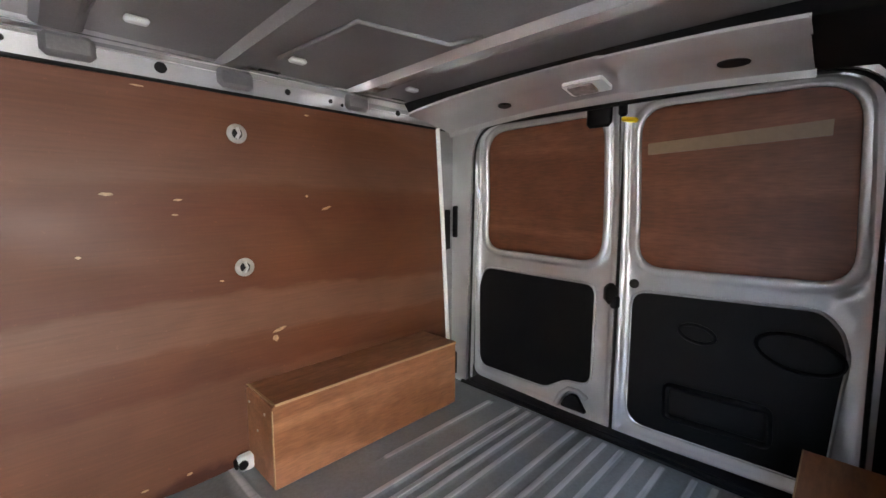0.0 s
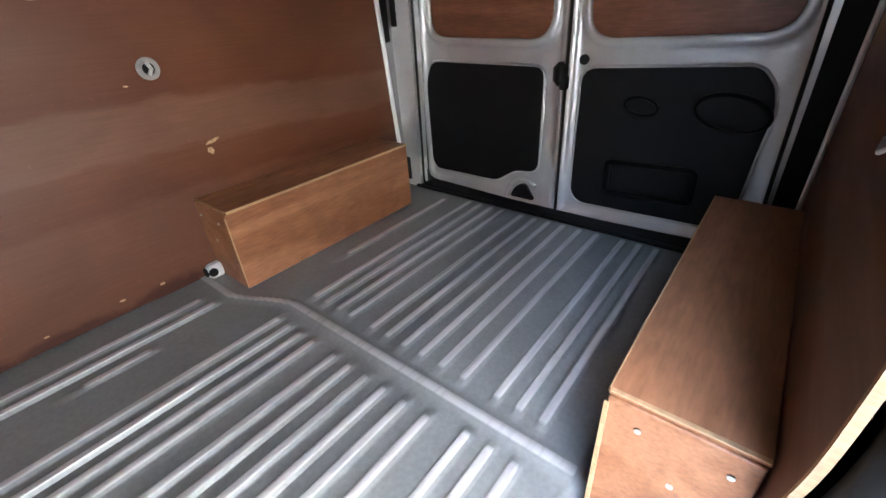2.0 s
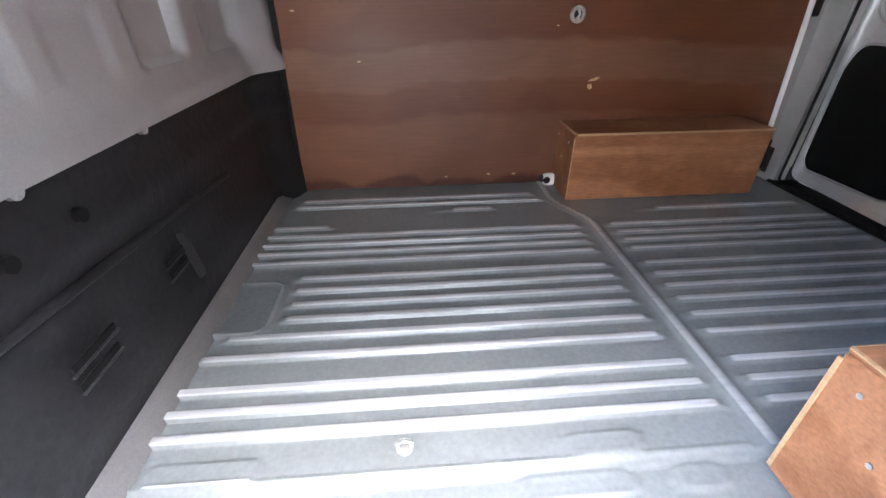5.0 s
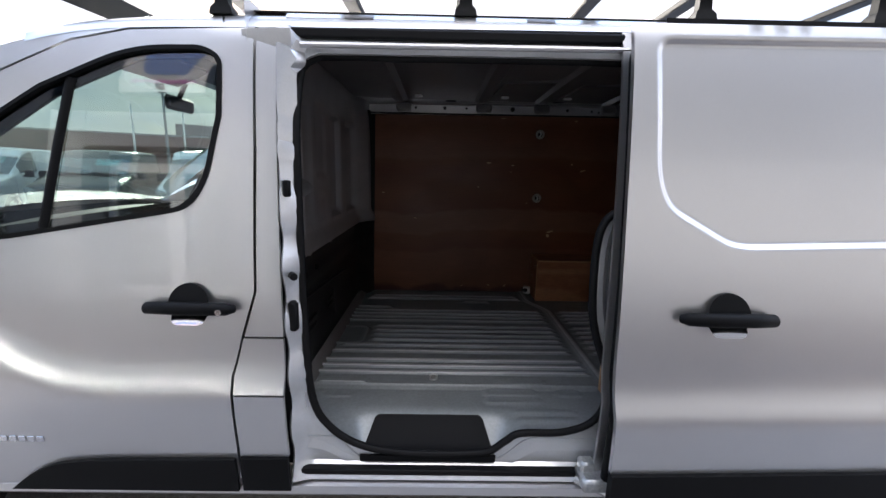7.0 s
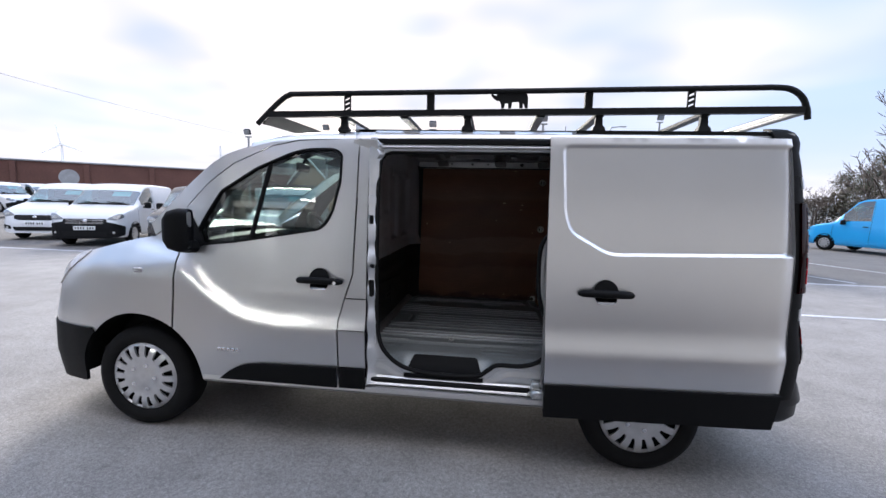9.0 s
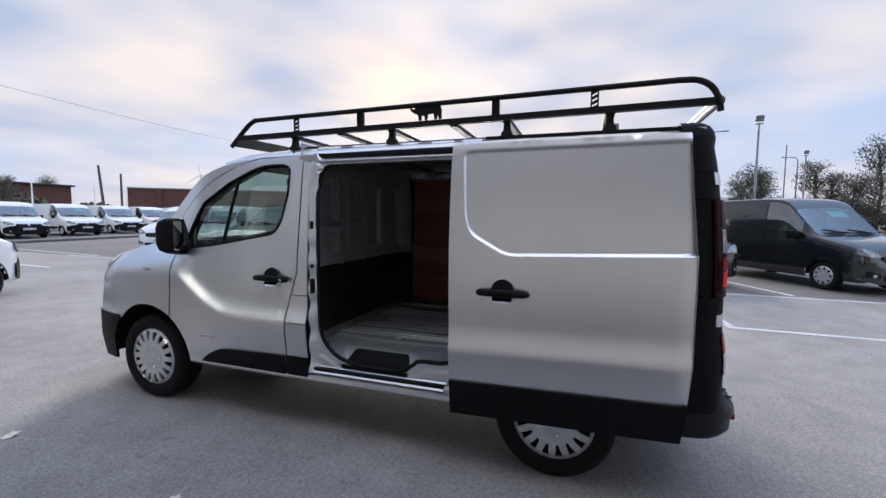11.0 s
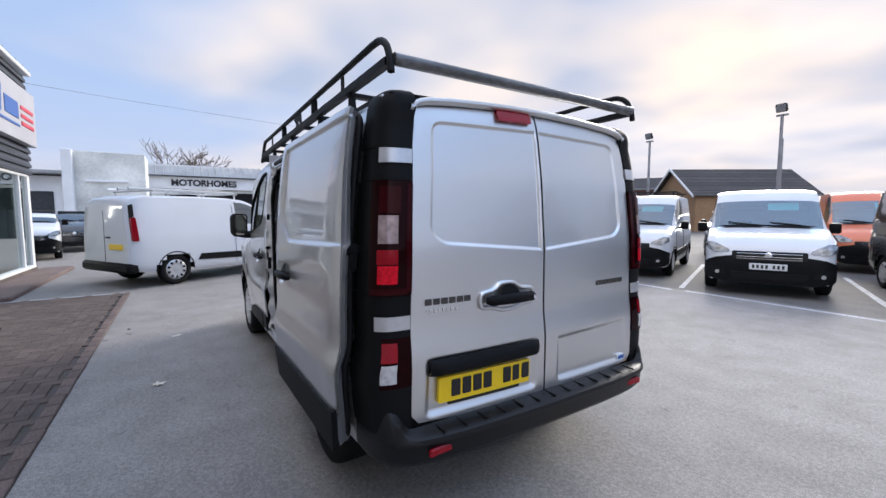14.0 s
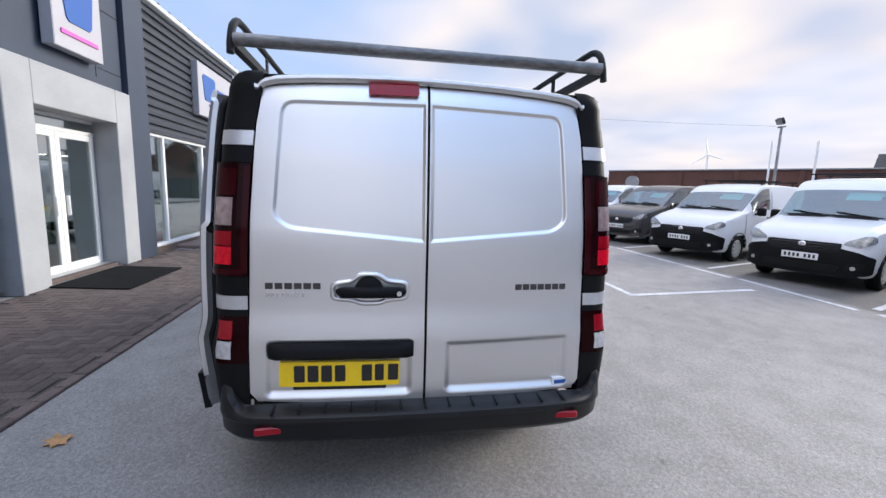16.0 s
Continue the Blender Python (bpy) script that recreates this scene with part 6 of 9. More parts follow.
riser = Mesh().grid([[(x, -0.868 - 0.008 * k, 0.49 - 0.06 * k + (0.07 * (1 - sstep(2.5, 2.66, x) * sstep(3.3, 3.14, x)))) for k in (0, 1)] for x in np.linspace(2.46, 3.6, 40)])
part("step_face", riser, SILVER_IN, van, smooth=50)
lp = Mesh().tube([(2.90, -0.505, FZ + 0.002), (2.893, -0.505, FZ + 0.016), (2.907, -0.505, FZ + 0.024), (2.925, -0.505, FZ + 0.016), (2.918, -0.505, FZ + 0.002)], 0.004, 6).tube([(2.909, -0.505, FZ), (2.909, -0.505, FZ + 0.008)], 0.018, 12)
part("lashing_eye", lp, ZINC, van, "steel lashing eye", smooth=50)
ed = Mesh().grid([[(x, y, FZ + z) for x, z in ((2.406, 0.001), (2.398, 0.010), (2.386, 0.022), (2.378, 0.040), (2.366, 0.044))] for y in np.linspace(-0.75, 0.80, 20)])
part("bulkhead_foot", ed, ROOF_IN, van, "grey sealed seam at the bulkhead", smooth=50)

# right wall: plywood lining with its hand-cut lower edge, eyelets, splinters and screws
random.seed(4)
low_edge = [(2.445 + 0.11 * k, 0.576 + random.uniform(-0.003, 0.004)) for k in range(11)] + [(3.60, 0.580), (4.60, 0.605)]
lining = low_edge + [(4.615, 0.80), (4.575, 1.4), (4.54, 1.848), (2.47, 1.838)]
part("wall_lining", Mesh().slab(lining, lambda x, z: (x, 0.826, z), lambda x, z: (x, 0.838, z), step=0.3), PLY, van, "red-brown plywood wall lining, scuffed")
part("lining_trim", Mesh().tube([(4.545, 0.822, 1.85), (4.58, 0.822, 1.4), (4.62, 0.822, 0.80), (4.625, 0.822, 0.60)], 0.011, 8), UPVC, van, smooth=50)
for x, z in ((3.622, 1.722), (3.625, 1.278)):
    ring = Mesh().lathe([(0.016, 0.003), (0.019, 0.007), (0.026, 0.007), (0.030, 0.003), (0.032, 0.0)], Matrix.Translation((x, 0.826, z)) @ Matrix.Rotation(radians(90), 4, 'X'), 28)
    ey = part("eyelet", ring, EYELET, van, "white eyelet in the lining", smooth=50)
    part("eyelet_hole", Mesh().tube([(x, 0.825, z), (x, 0.8225, z)], 0.0185, 20), SEALM, ey)
    part("eyelet_hook", Mesh().tube([(x - 0.002, 0.818, z + 0.018), (x + 0.004, 0.812, z), (x - 0.004, 0.818, z - 0.016)], 0.006, 8), ZINC, ey, smooth=50)
bo = part("floor_bracket", Mesh().box((3.585, 0.802, 0.598), (0.06, 0.045, 0.055), 0.012), UPVC, van, "white lashing bracket", smooth=40)
part("bracket_hole", Mesh().tube([(3.555, 0.80, 0.602), (3.549, 0.80, 0.602)], 0.017, 12).tube([(3.57, 0.782, 0.602), (3.57, 0.776, 0.602)], 0.016, 12), SEALM, bo)
for x, z, w, h, a in ((3.27, 1.52, 0.035, 0.010, 0), (3.44, 1.505, 0.025, 0.007, 0.1), (3.43, 1.46, 0.02, 0.005, 0), (3.94, 1.475, 0.045, 0.010, 0.35), (3.735, 1.035, 0.055, 0.012, 0.3), (3.72, 1.005, 0.022, 0.026, 0.1), (3.55, 1.24, 0.014, 0.006, 0), (3.87, 1.815, 0.02, 0.006, 0), (3.36, 1.865 - 0.04, 0.035, 0.005, 0), (3.20, 1.35, 0.014, 0.008, 0), (3.86, 1.52, 0.012, 0.010, 0), (2.52, 1.30, 0.02, 0.008, 0), (3.30, 0.625, 0.02, 0.007, 0), (3.42, 0.622, 0.018, 0.008, 0.2), (3.10, 0.618, 0.014, 0.006, 0), (2.75, 1.12, 0.02, 0.006, 0.1)):
    c, s_ = math.cos(a), math.sin(a)
    me = Mesh().slab([(x + c * p - s_ * q, z + s_ * p + c * q) for p, q in ((-w / 2, 0), (-w / 4, h / 2), (w / 3, h / 2.5), (w / 2, -h / 6), (0, -h / 2))], lambda u, v: (u, 0.8235, v), lambda u, v: (u, 0.8265, v))
    part("splinter", me, SPLINTER, van)
# boxed wheel arches
def arch_box(x0, x1, yin, yout, z1, lean):
    t = 0.012
    me = Mesh()
    me.box(((x0 + x1) / 2, yin + (t / 2 if yin > 0 else -t / 2), (FZ + 0.004 + z1) / 2), (x1 - x0, t, z1 - FZ - 0.004), 0.002)
    me.box(((x0 + x1) / 2, (yin + yout) / 2, z1 + t / 2 - 0.002), (x1 - x0 + 0.004, abs(yout - yin) + 0.006, t), 0.002)
    return me, t


for yin, yout, x0, x1, z1, nm in ((0.612, 0.824, 3.615, 4.455, 0.855, "right"), (-0.600, -0.795, 3.605, 4.44, 0.872, "left")):
    me, t = arch_box(x0, x1, yin, yout, z1, 0)
    bx = part("wheel_box", me, PLYBOX, van, "plywood wheel-arch box")
    part("box_end", Mesh().box((x0 - t / 2 + 0.004, (yin + yout) / 2, (FZ + 0.004 + z1) / 2), (t, abs(yout - yin), z1 - FZ - 0.004), 0.002), PLYBOX, bx)
    sg = 1 if yin > 0 else -1
    part("box_edge", Mesh().box(((x0 + x1) / 2, yin - sg * 0.002, z1 + 0.006), (x1 - x0, 0.004, 0.009), 0.001).box((x0 - 0.009, yin - sg * 0.001, (FZ + z1) / 2), (0.004, 0.008, z1 - FZ - 0.02), 0.001).box((x0 - 0.003, (yin + yout) / 2, z1 + 0.0105), (0.009, abs(yin - yout), 0.003), 0.0008), PLYEDGE, bx, "raw pale plywood edge")
    for q in range(3):
        part("box_screw", Mesh().tube([(x0 - 0.010, yin + (yout - yin) * (0.25 + 0.3 * q), z1 - 0.04 - 0.08 * (q % 2)), (x0 - 0.0125, yin + (yout - yin) * (0.25 + 0.3 * q), z1 - 0.04 - 0.08 * (q % 2))], 0.005, 8), ZINC, bx)
# left lining behind the side door, with its curved raw edge
edge_l = smooth_line([(3.545, 0.60), (3.575, 0.70), (3.565, 0.80), (3.52, 0.93), (3.495, 1.04), (3.49, 1.22), (3.515, 1.33), (3.58, 1.39), (3.61, 1.46), (3.61, 1.85)], 5)
lin_l = edge_l + [(4.55, 1.85), (4.62, 0.80), (4.62, 0.60)]
part("wall_lining", Mesh().slab(lin_l, lambda x, z: (x, -0.800, z), lambda x, z: (x, -0.807, z), step=0.3), PLY, van, "red-brown plywood wall lining, scuffed")
part("lining_edge", Mesh().grid([[(x - 0.001, -0.799, z), (x - 0.001, -0.808, z)] for x, z in edge_l]).grid([[(x - 0.0015, -0.7985, z), (x + 0.004, -0.7985, z)] for x, z in edge_l]), PLYEDGE, van, "raw pale plywood edge", smooth=60)
part("pillar_foam", Mesh().tube([(x - 0.006, -0.838, z) for x, z in edge_l], 0.022, 10), SEALM, van, "black foam strip along the pillar", smooth=60)
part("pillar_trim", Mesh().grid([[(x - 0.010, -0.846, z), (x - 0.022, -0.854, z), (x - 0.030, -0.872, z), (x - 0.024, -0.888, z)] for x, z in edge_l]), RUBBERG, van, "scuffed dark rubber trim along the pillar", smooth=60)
ringl = Mesh().lathe([(0.006, 0.002), (0.011, 0.004), (0.014, 0.0)], Matrix.Translation((3.74, -0.80, 1.245)) @ Matrix.Rotation(radians(-90), 4, 'X'), 24).tube([(3.74, -0.798, 1.245), (3.752, -0.780, 1.225), (3.772, -0.784, 1.235)], 0.0035, 8)
part("eyelet", ringl, ZINC, van, "steel eyelet in the lining", smooth=50)

# upper side rails with holes, roof liner and bows
def rail_holes(sg, rail):
    for x, z, r in ((3.42, 1.885, 0.016), (3.80, 1.885, 0.010), (3.97, 1.882, 0.008), (4.02, 1.875, 0.006), (4.30, 1.885, 0.012), (4.40, 1.890, 0.010), (2.95, 1.885, 0.012), (2.75, 1.885, 0.009), (3.10, 1.885, 0.008)):
        part("rail_hole", Mesh().tube([(x, sg * 0.8225, z), (x, sg * 0.8195, z)], r, 12), SEALM, rail)


for sg in (-1, 1):
    rows = [[(x, sg * 0.833, 1.845), (x, sg * 0.823, 1.852), (x, sg * 0.823, 1.905), (x, sg * 0.805, 1.922), (x, sg * 0.79, 1.924)] for x in ((2.36, 4.62) if sg > 0 else (2.45, 4.62))]
    rr = part("side_rail", Mesh().grid(rows), SILVER_IN, van, "pale painted upper side rail with holes", smooth=30)
    rail_holes(sg, rr)
    part("rail_gap", Mesh().box((3.5, sg * 0.826, 1.8475), (2.2, 0.010, 0.010), 0.0), SEALM, rr)
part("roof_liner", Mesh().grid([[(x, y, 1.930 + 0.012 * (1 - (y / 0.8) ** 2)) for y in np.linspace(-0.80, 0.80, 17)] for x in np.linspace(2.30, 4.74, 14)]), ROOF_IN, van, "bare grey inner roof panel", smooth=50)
for bx, wd in ((2.65, 0.05), (3.20, 0.05), (3.60, 0.045), (4.06, 0.04)):
    rows = []
    for y in np.linspace(-0.80, 0.80, 25):
        z = 1.928 + 0.012 * (1 - (y / 0.8) ** 2)
        k = sstep(0.80, 0.70, abs(y))
        rows.append([(bx - wd, y, z), (bx - wd * 0.7, y, z - 0.020 * k - 0.004), (bx + wd * 0.5, y, z - 0.020 * k - 0.004), (bx + wd, y, z)])
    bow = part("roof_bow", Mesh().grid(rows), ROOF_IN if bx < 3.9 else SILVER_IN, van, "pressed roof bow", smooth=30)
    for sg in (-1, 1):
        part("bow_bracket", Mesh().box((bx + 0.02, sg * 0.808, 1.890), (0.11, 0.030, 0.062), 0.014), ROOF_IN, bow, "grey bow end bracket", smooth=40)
        part("bow_clip", Mesh().box((bx + 0.13, sg * 0.60, 1.925), (0.05, 0.03, 0.014), 0.005), UPVC, bow, "white plastic clip", smooth=40)
for x0, x1, yy in ((3.68, 3.98, 0.35), (3.24, 3.54, 0.3)):
    part("roof_swage", Mesh().tube([(x0, 0.62, 1.926), (x0 + 0.03, yy - 0.1, 1.934), (x1, yy - 0.15, 1.936), (x1 + 0.02, yy - 0.25, 1.936)], 0.006, 6), ROOF_IN, van, smooth=60)
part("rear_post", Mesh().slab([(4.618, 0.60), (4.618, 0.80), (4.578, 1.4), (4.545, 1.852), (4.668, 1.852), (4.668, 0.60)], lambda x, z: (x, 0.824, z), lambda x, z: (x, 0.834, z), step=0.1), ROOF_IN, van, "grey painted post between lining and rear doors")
for zz, hh in ((1.36, 0.20), (0.68, 0.14)):
    part("post_grommet", Mesh().box((4.640 - 0.03 * sstep(0.8, 1.6, zz), 0.822, zz), (0.040, 0.010, hh), 0.004), SEALM, van, "black rubber grommet", smooth=40)
# rear portal: posts, header and rubber seal
poly = [(-0.835, 0.566), (-0.83, 1.92), (0.83, 1.92), (0.835, 0.566), (0.725, 0.566)] + [(y, z) for y, z in reversed(rounded([(-0.722, 0.566), (-0.694, 1.862), (0.694, 1.862), (0.722, 0.566)], [0.0, 0.15, 0.15, 0.0], 8))][1:-1] + [(-0.725, 0.566)]
part("rear_portal", Mesh().slab(poly, lambda y, z: (4.655 - 0.05 * sstep(1.86, 1.92, z), y, z), lambda y, z: (4.715, y, z), step=0.06), SILVER_IN, van, "pale painted rear door frame", smooth=35)
part("rear_seal", Mesh().tube([(4.672, y, z) for y, z in resample(rounded([(-0.717, 0.58), (-0.690, 1.856), (0.690, 1.856), (0.717, 0.58)], [0.03, 0.15, 0.15, 0.03], 8), 0.06)], 0.006, 8, closed=True), SEALM, van, "black rubber rear door seal", smooth=60)
# sloping header panel under the rear edge of the roof, with its crease, holes and load lamp
def header_z(x, y):
    return 1.936 - 0.040 * (y / 0.72) ** 2 - 0.20 * (x - 4.34) - 0.007 * sstep(-0.035, -0.055, y)


hd = part("roof_header", Mesh().grid([[(x, y, header_z(x, y) - dz) for x, dz in ((4.340, -0.004), (4.342, 0.004), (4.352, 0.008), (4.46, 0.0), (4.585, 0.0), (4.604, 0.004), (4.612, 0.022))] for y in np.linspace(0.80, -0.54, 68)]), SILVER_IN, van, "pale painted header panel above the rear doors", smooth=40)
part("header_gap", Mesh().grid([[(4.352, y, header_z(4.352, y) - 0.002), (4.318, y, 1.927 + 0.012 * (1 - (y / 0.8) ** 2))] for y in np.linspace(0.80, -0.80, 41)]), SEALM, hd, "dark gap above the header")
part("header_cover", Mesh().grid([[(x, y, header_z(x, y) - 0.003) for x in (4.34, 4.46, 4.61)] for y in np.linspace(-0.536, -0.84, 14)]), SEALM, hd, "black sheet over the header end")
for yy, a in ((0.404, 0.028), (-0.37, 0.040)):
    hole = [(4.515 + 0.024 * math.sin(t), yy + a * math.cos(t)) for t in np.linspace(0, 2 * math.pi, 21)[:-1]]
    part("header_hole", Mesh().slab(hole, lambda x, y: (x, y, header_z(x, y) - 0.0025), lambda x, y: (x, y, header_z(x, y) + 0.004), step=0.2), SEALM, hd)
lm = part("load_lamp", Mesh().slab(rounded([(4.462, 0.125), (4.552, 0.125), (4.552, -0.022), (4.462, -0.022)], 0.012), lambda x, y: (x, y, header_z(x, 0.05) - 0.012), lambda x, y: (x, y, header_z(x, 0.05) + 0.004), step=0.2), UPVC, hd, "white load space lamp", smooth=30)
part("lamp_lens", Mesh().slab(rounded([(4.474, 0.110), (4.540, 0.110), (4.540, 0.020), (4.474, 0.020)], 0.010), lambda x, y: (x, y, header_z(x, 0.05) - 0.017), lambda x, y: (x, y, header_z(x, 0.05) - 0.010), step=0.2), CLEARL, lm, "clear lamp lens", smooth=30)
for yy, zz, h in ((0.80, 1.40, 0.16), (0.80, 0.66, 0.12), (0.775, 1.875, 0.05)):
    part("post_grommet", Mesh().box((4.650, yy, zz), (0.012, 0.035, h), 0.008), SEALM, van, "black rubber grommet", smooth=40)
part("door_gap", Mesh().box((4.734, 0.0, 1.22), (0.006, 0.014, 1.28)), SEALM, van)
part("threshold", Mesh().box((4.70, 0, 0.572), (0.12, 1.50, 0.02), 0.005), SEALM, van, "black rear threshold strip", smooth=40)
# black sheet on the left post, a bright cable duct, leak-blocking closers behind the portal
part("post_cover", Mesh().slab(rounded([(-0.732, 0.60), (-0.722, 1.60), (-0.70, 1.80), (-0.62, 1.885), (-0.62, 1.925), (-0.838, 1.925), (-0.838, 0.60)], [0, 0.1, 0.1, 0.02, 0, 0, 0]), lambda y, z: (4.645 - 0.055 * sstep(1.84, 1.92, z), y, z), lambda y, z: (4.653 - 0.055 * sstep(1.84, 1.92, z), y, z), step=0.05), SEALM, van, "black sheet on the rear post")
part("cable_duct", Mesh().tube(smooth_line([(4.58, -0.792, 1.80), (4.595, -0.793, 1.6), (4.60, -0.792, 1.2), (4.61, -0.792, 0.75)], 4), 0.008, 6), SILVER_IN, van, "thin bright cable duct", smooth=60)
part("duct_clip", Mesh().box((4.585, -0.785, 1.66), (0.02, 0.04, 0.014), 0.004), UPVC, van)
for sg in (-1, 1):
    part("portal_closer", Mesh().box((4.724, sg * 0.779, 1.20), (0.03, 0.112, 1.28)), SEALM, van)
part("portal_closer", Mesh().box((4.720, 0, 1.898), (0.03, 1.36, 0.06)), SEALM, van)
# enclosing inner skin behind the linings
part("inner_skin", Mesh().grid([[(x, 0.842, z) for z in (0.5, 1.93)] for x in (2.3, 4.68)]), DARKIN, van)
part("inner_skin", Mesh().grid([[(x, -0.82, z) for z in (0.5, 1.93)] for x in (3.60, 4.68)]), DARKIN, van)

# ---- bulkhead: black lower half, pressed steel upper half ----
def bulk(y, z):
    x = 2.345
    for (y0, y1, z0, z1, d) in ((-0.68, -0.46, 1.43, 1.74, 0.012), (-0.66, -0.44, 1.16, 1.33, 0.010), (-0.36, -0.26, 1.20, 1.76, 0.012), (-0.20, -0.02, 1.42, 1.76, 0.010), (-0.20, -0.02, 1.20, 1.34, 0.008), (0.06, 0.30, 1.20, 1.74, 0.028), (0.42, 0.70, 1.20, 1.74, 0.024), (-0.86, -0.38, 1.345, 1.415, -0.035), (-0.43, -0.395, 1.16, 1.80, -0.018)):
        k = sstep(y0, y0 + 0.022, y) * sstep(y1, y1 - 0.022, y) * sstep(z0, z0 + 0.022, z) * sstep(z1, z1 - 0.022, z)
        x -= d * k
    x += 0.028 * sstep(1.19, 1.12, z) + 0.085 * sstep(0.66, 0.83, y)
    return (x, y, z)


part("bulkhead", Mesh().grid([[bulk(y, z) for y in np.linspace(-0.86, 0.86, 110)] for z in list(np.linspace(1.10, 1.95, 60))]), BULKM, van, "pressed grey steel bulkhead", smooth=50)
def bulk_low(y, z):
    x = 2.345 + 0.012 * sstep(0.06, 0.0, abs(z - 0.98)) + 0.02 * sstep(0.80, 0.66, z) + 0.085 * sstep(0.66, 0.83, y)
    return (x, y, z)
bl = part("bulkhead_lining", Mesh().grid([[bulk_low(y, z) for y in np.linspace(-0.86, 0.83, 30)] for z in np.linspace(0.56, 1.115, 30)]), HARDB, van, "black hardboard bulkhead lining", smooth=50)
for y0, y1, z in ((-0.485, -0.367, 0.812), (-0.485, -0.378, 0.773), (-0.165, -0.083, 0.814), (-0.165, -0.083, 0.780)):
    part("lining_slot", Mesh().box((2.3700, (y0 + y1) / 2, z), (0.006, y1 - y0, 0.016), 0.0018), SEALM, bl)
    part("slot_lip", Mesh().box((2.3710, (y0 + y1) / 2, z - 0.012), (0.006, y1 - y0 + 0.01, 0.006), 0.002), RUBBERG, bl, smooth=30)
part("lining_ledge", Mesh().tube([(2.350, -0.84, 0.925), (2.350, -0.55, 0.918), (2.350, -0.05, 0.885), (2.352, 0.30, 0.86)], 0.010, 8), HARDB, bl, smooth=60)
part("lining_rib", Mesh().grid([[(2.3655 + a, -0.055 + b + 0.02 * k, 0.80 - 0.10 * k) for a, b in ((0.0, -0.02), (0.008, -0.008), (0.008, 0.008), (0.0, 0.02))] for k in (-0.5, 0, 0.5, 1.0)]), HARDB, bl, smooth=40)
for y, z in ((-0.465, 1.013), (-0.307, 1.016), (-0.05, 1.10), (-0.40, 1.10)):
    part("lining_plug", Mesh().tube([(2.355, y, z), (2.366, y, z)], 0.014, 12), SEALM if z < 1.05 else ZINC, bl, smooth=40)
wr = Mesh().tube(smooth_line([(2.40, -0.80, 1.72), (2.405, -0.79, 1.55), (2.40, -0.805, 1.40), (2.41, -0.79, 1.30), (2.40, -0.80, 1.18)], 6), 0.007, 6)
part("wiring_loom", wr, SEALM, van, "black wiring loom by the pillar", smooth=60)
for z in (1.70, 1.42, 1.28):
    part("loom_clip", Mesh().box((2.405, -0.795, z), (0.02, 0.02, 0.02), 0.005), UPVC, van)
# pillar skin between the bulkhead and the door opening
part("pillar_skin", Mesh().grid([[(2.33 + 0.15 * t, -0.845 - 0.02 * t - 0.012 * math.sin(z * 21), z) for t in (0, 0.4, 0.7, 1.0)] for z in np.linspace(0.5, 1.86, 40)]), BULKM, van, "inner pillar, silver paint darkened for shade", smooth=50)

# ---- cab ----
dash = Mesh().grid([[(x, y, z + 0.015 * math.cos(y * 5)) for x, z in ((1.02, 1.20), (1.25, 1.235), (1.38, 1.20), (1.42, 1.10), (1.40, 0.95), (1.30, 0.80))] for y in np.linspace(-0.80, 0.80, 24)])
dsh = part("dashboard", dash, BLACKP, van, "dark plastic dashboard", smooth=45)
part("radio", Mesh().box((1.425, 0.02, 1.08), (0.05, 0.26, 0.15), 0.012), BLACKGLOSS, dsh, "gloss black radio panel", smooth=40)
for yy in (-0.62, -0.10, 0.14, 0.66):
    part("air_vent", Mesh().lathe([(0.0005, 0.006), (0.03, 0.004), (0.05, 0.012), (0.058, 0.0)], Matrix.Translation((1.415, yy, 1.14)) @ Matrix.Rotation(radians(90), 4, 'Y'), 20), CHROME if yy == -0.62 else BLACKP, dsh, smooth=50)
stc = Vector((1.58, 0.40, 1.20))
sw = Mesh().tube([stc + Matrix.Rotation(radians(-28), 3, 'Y') @ Vector((0.02, 0.19 * math.cos(a), 0.19 * math.sin(a))) for a in np.linspace(0, 2 * math.pi, 29)[:-1]], 0.016, 8, closed=True)
sw.tube([stc + Vector((-0.25, 0, -0.12)), stc], 0.04, 10).box(stc, (0.04, 0.16, 0.12), 0.02).tube([stc + Vector((0, -0.18, 0)), stc + Vector((0, 0.18, 0))], 0.018, 8)
part("steering_wheel", sw, BLACKP, van, "black steering wheel", smooth=50)
for yy in (-0.55, -0.12, 0.45):
    sx = 1.84
    st = Mesh().box((sx, yy, 0.92), (0.46, 0.46, 0.14), 0.05).box((sx + 0.27, yy, 1.18), (0.12, 0.44, 0.56), 0.05, Matrix.Rotation(radians(14), 3, 'Y')).box((sx + 0.35, yy, 1.55), (0.09, 0.24, 0.18), 0.035)
    part("cab_seat", st, SEATM, van, "dark grey fabric cab seat", smooth=50)
part("cab_roof", Mesh().grid([[(x, y, z) for x, z in ((1.74, 1.875), (2.0, 1.89), (2.32, 1.90))] for y in np.linspace(-0.70, 0.70, 9)]), SEATM, van, "grey headlining", smooth=50)
for yy in (-0.40, 0.40):
    part("sun_visor", Mesh().box((1.80, yy, 1.845), (0.16, 0.42, 0.018), 0.006, Matrix.Rotation(radians(-24), 3, 'Y')), VISOR, van, "grey sun visor", smooth=40)
part("courtesy_lamp", Mesh().box((2.17, -0.30, 1.862), (0.07, 0.05, 0.02), 0.006), LAMPGLOW, van, "lit courtesy lamp", smooth=40)
part("cab_mirror", Mesh().box((1.62, 0.0, 1.76), (0.03, 0.22, 0.07), 0.015).tube([(1.62, 0, 1.79), (1.66, 0, 1.86)], 0.012, 8), BLACKP, van, smooth=40)
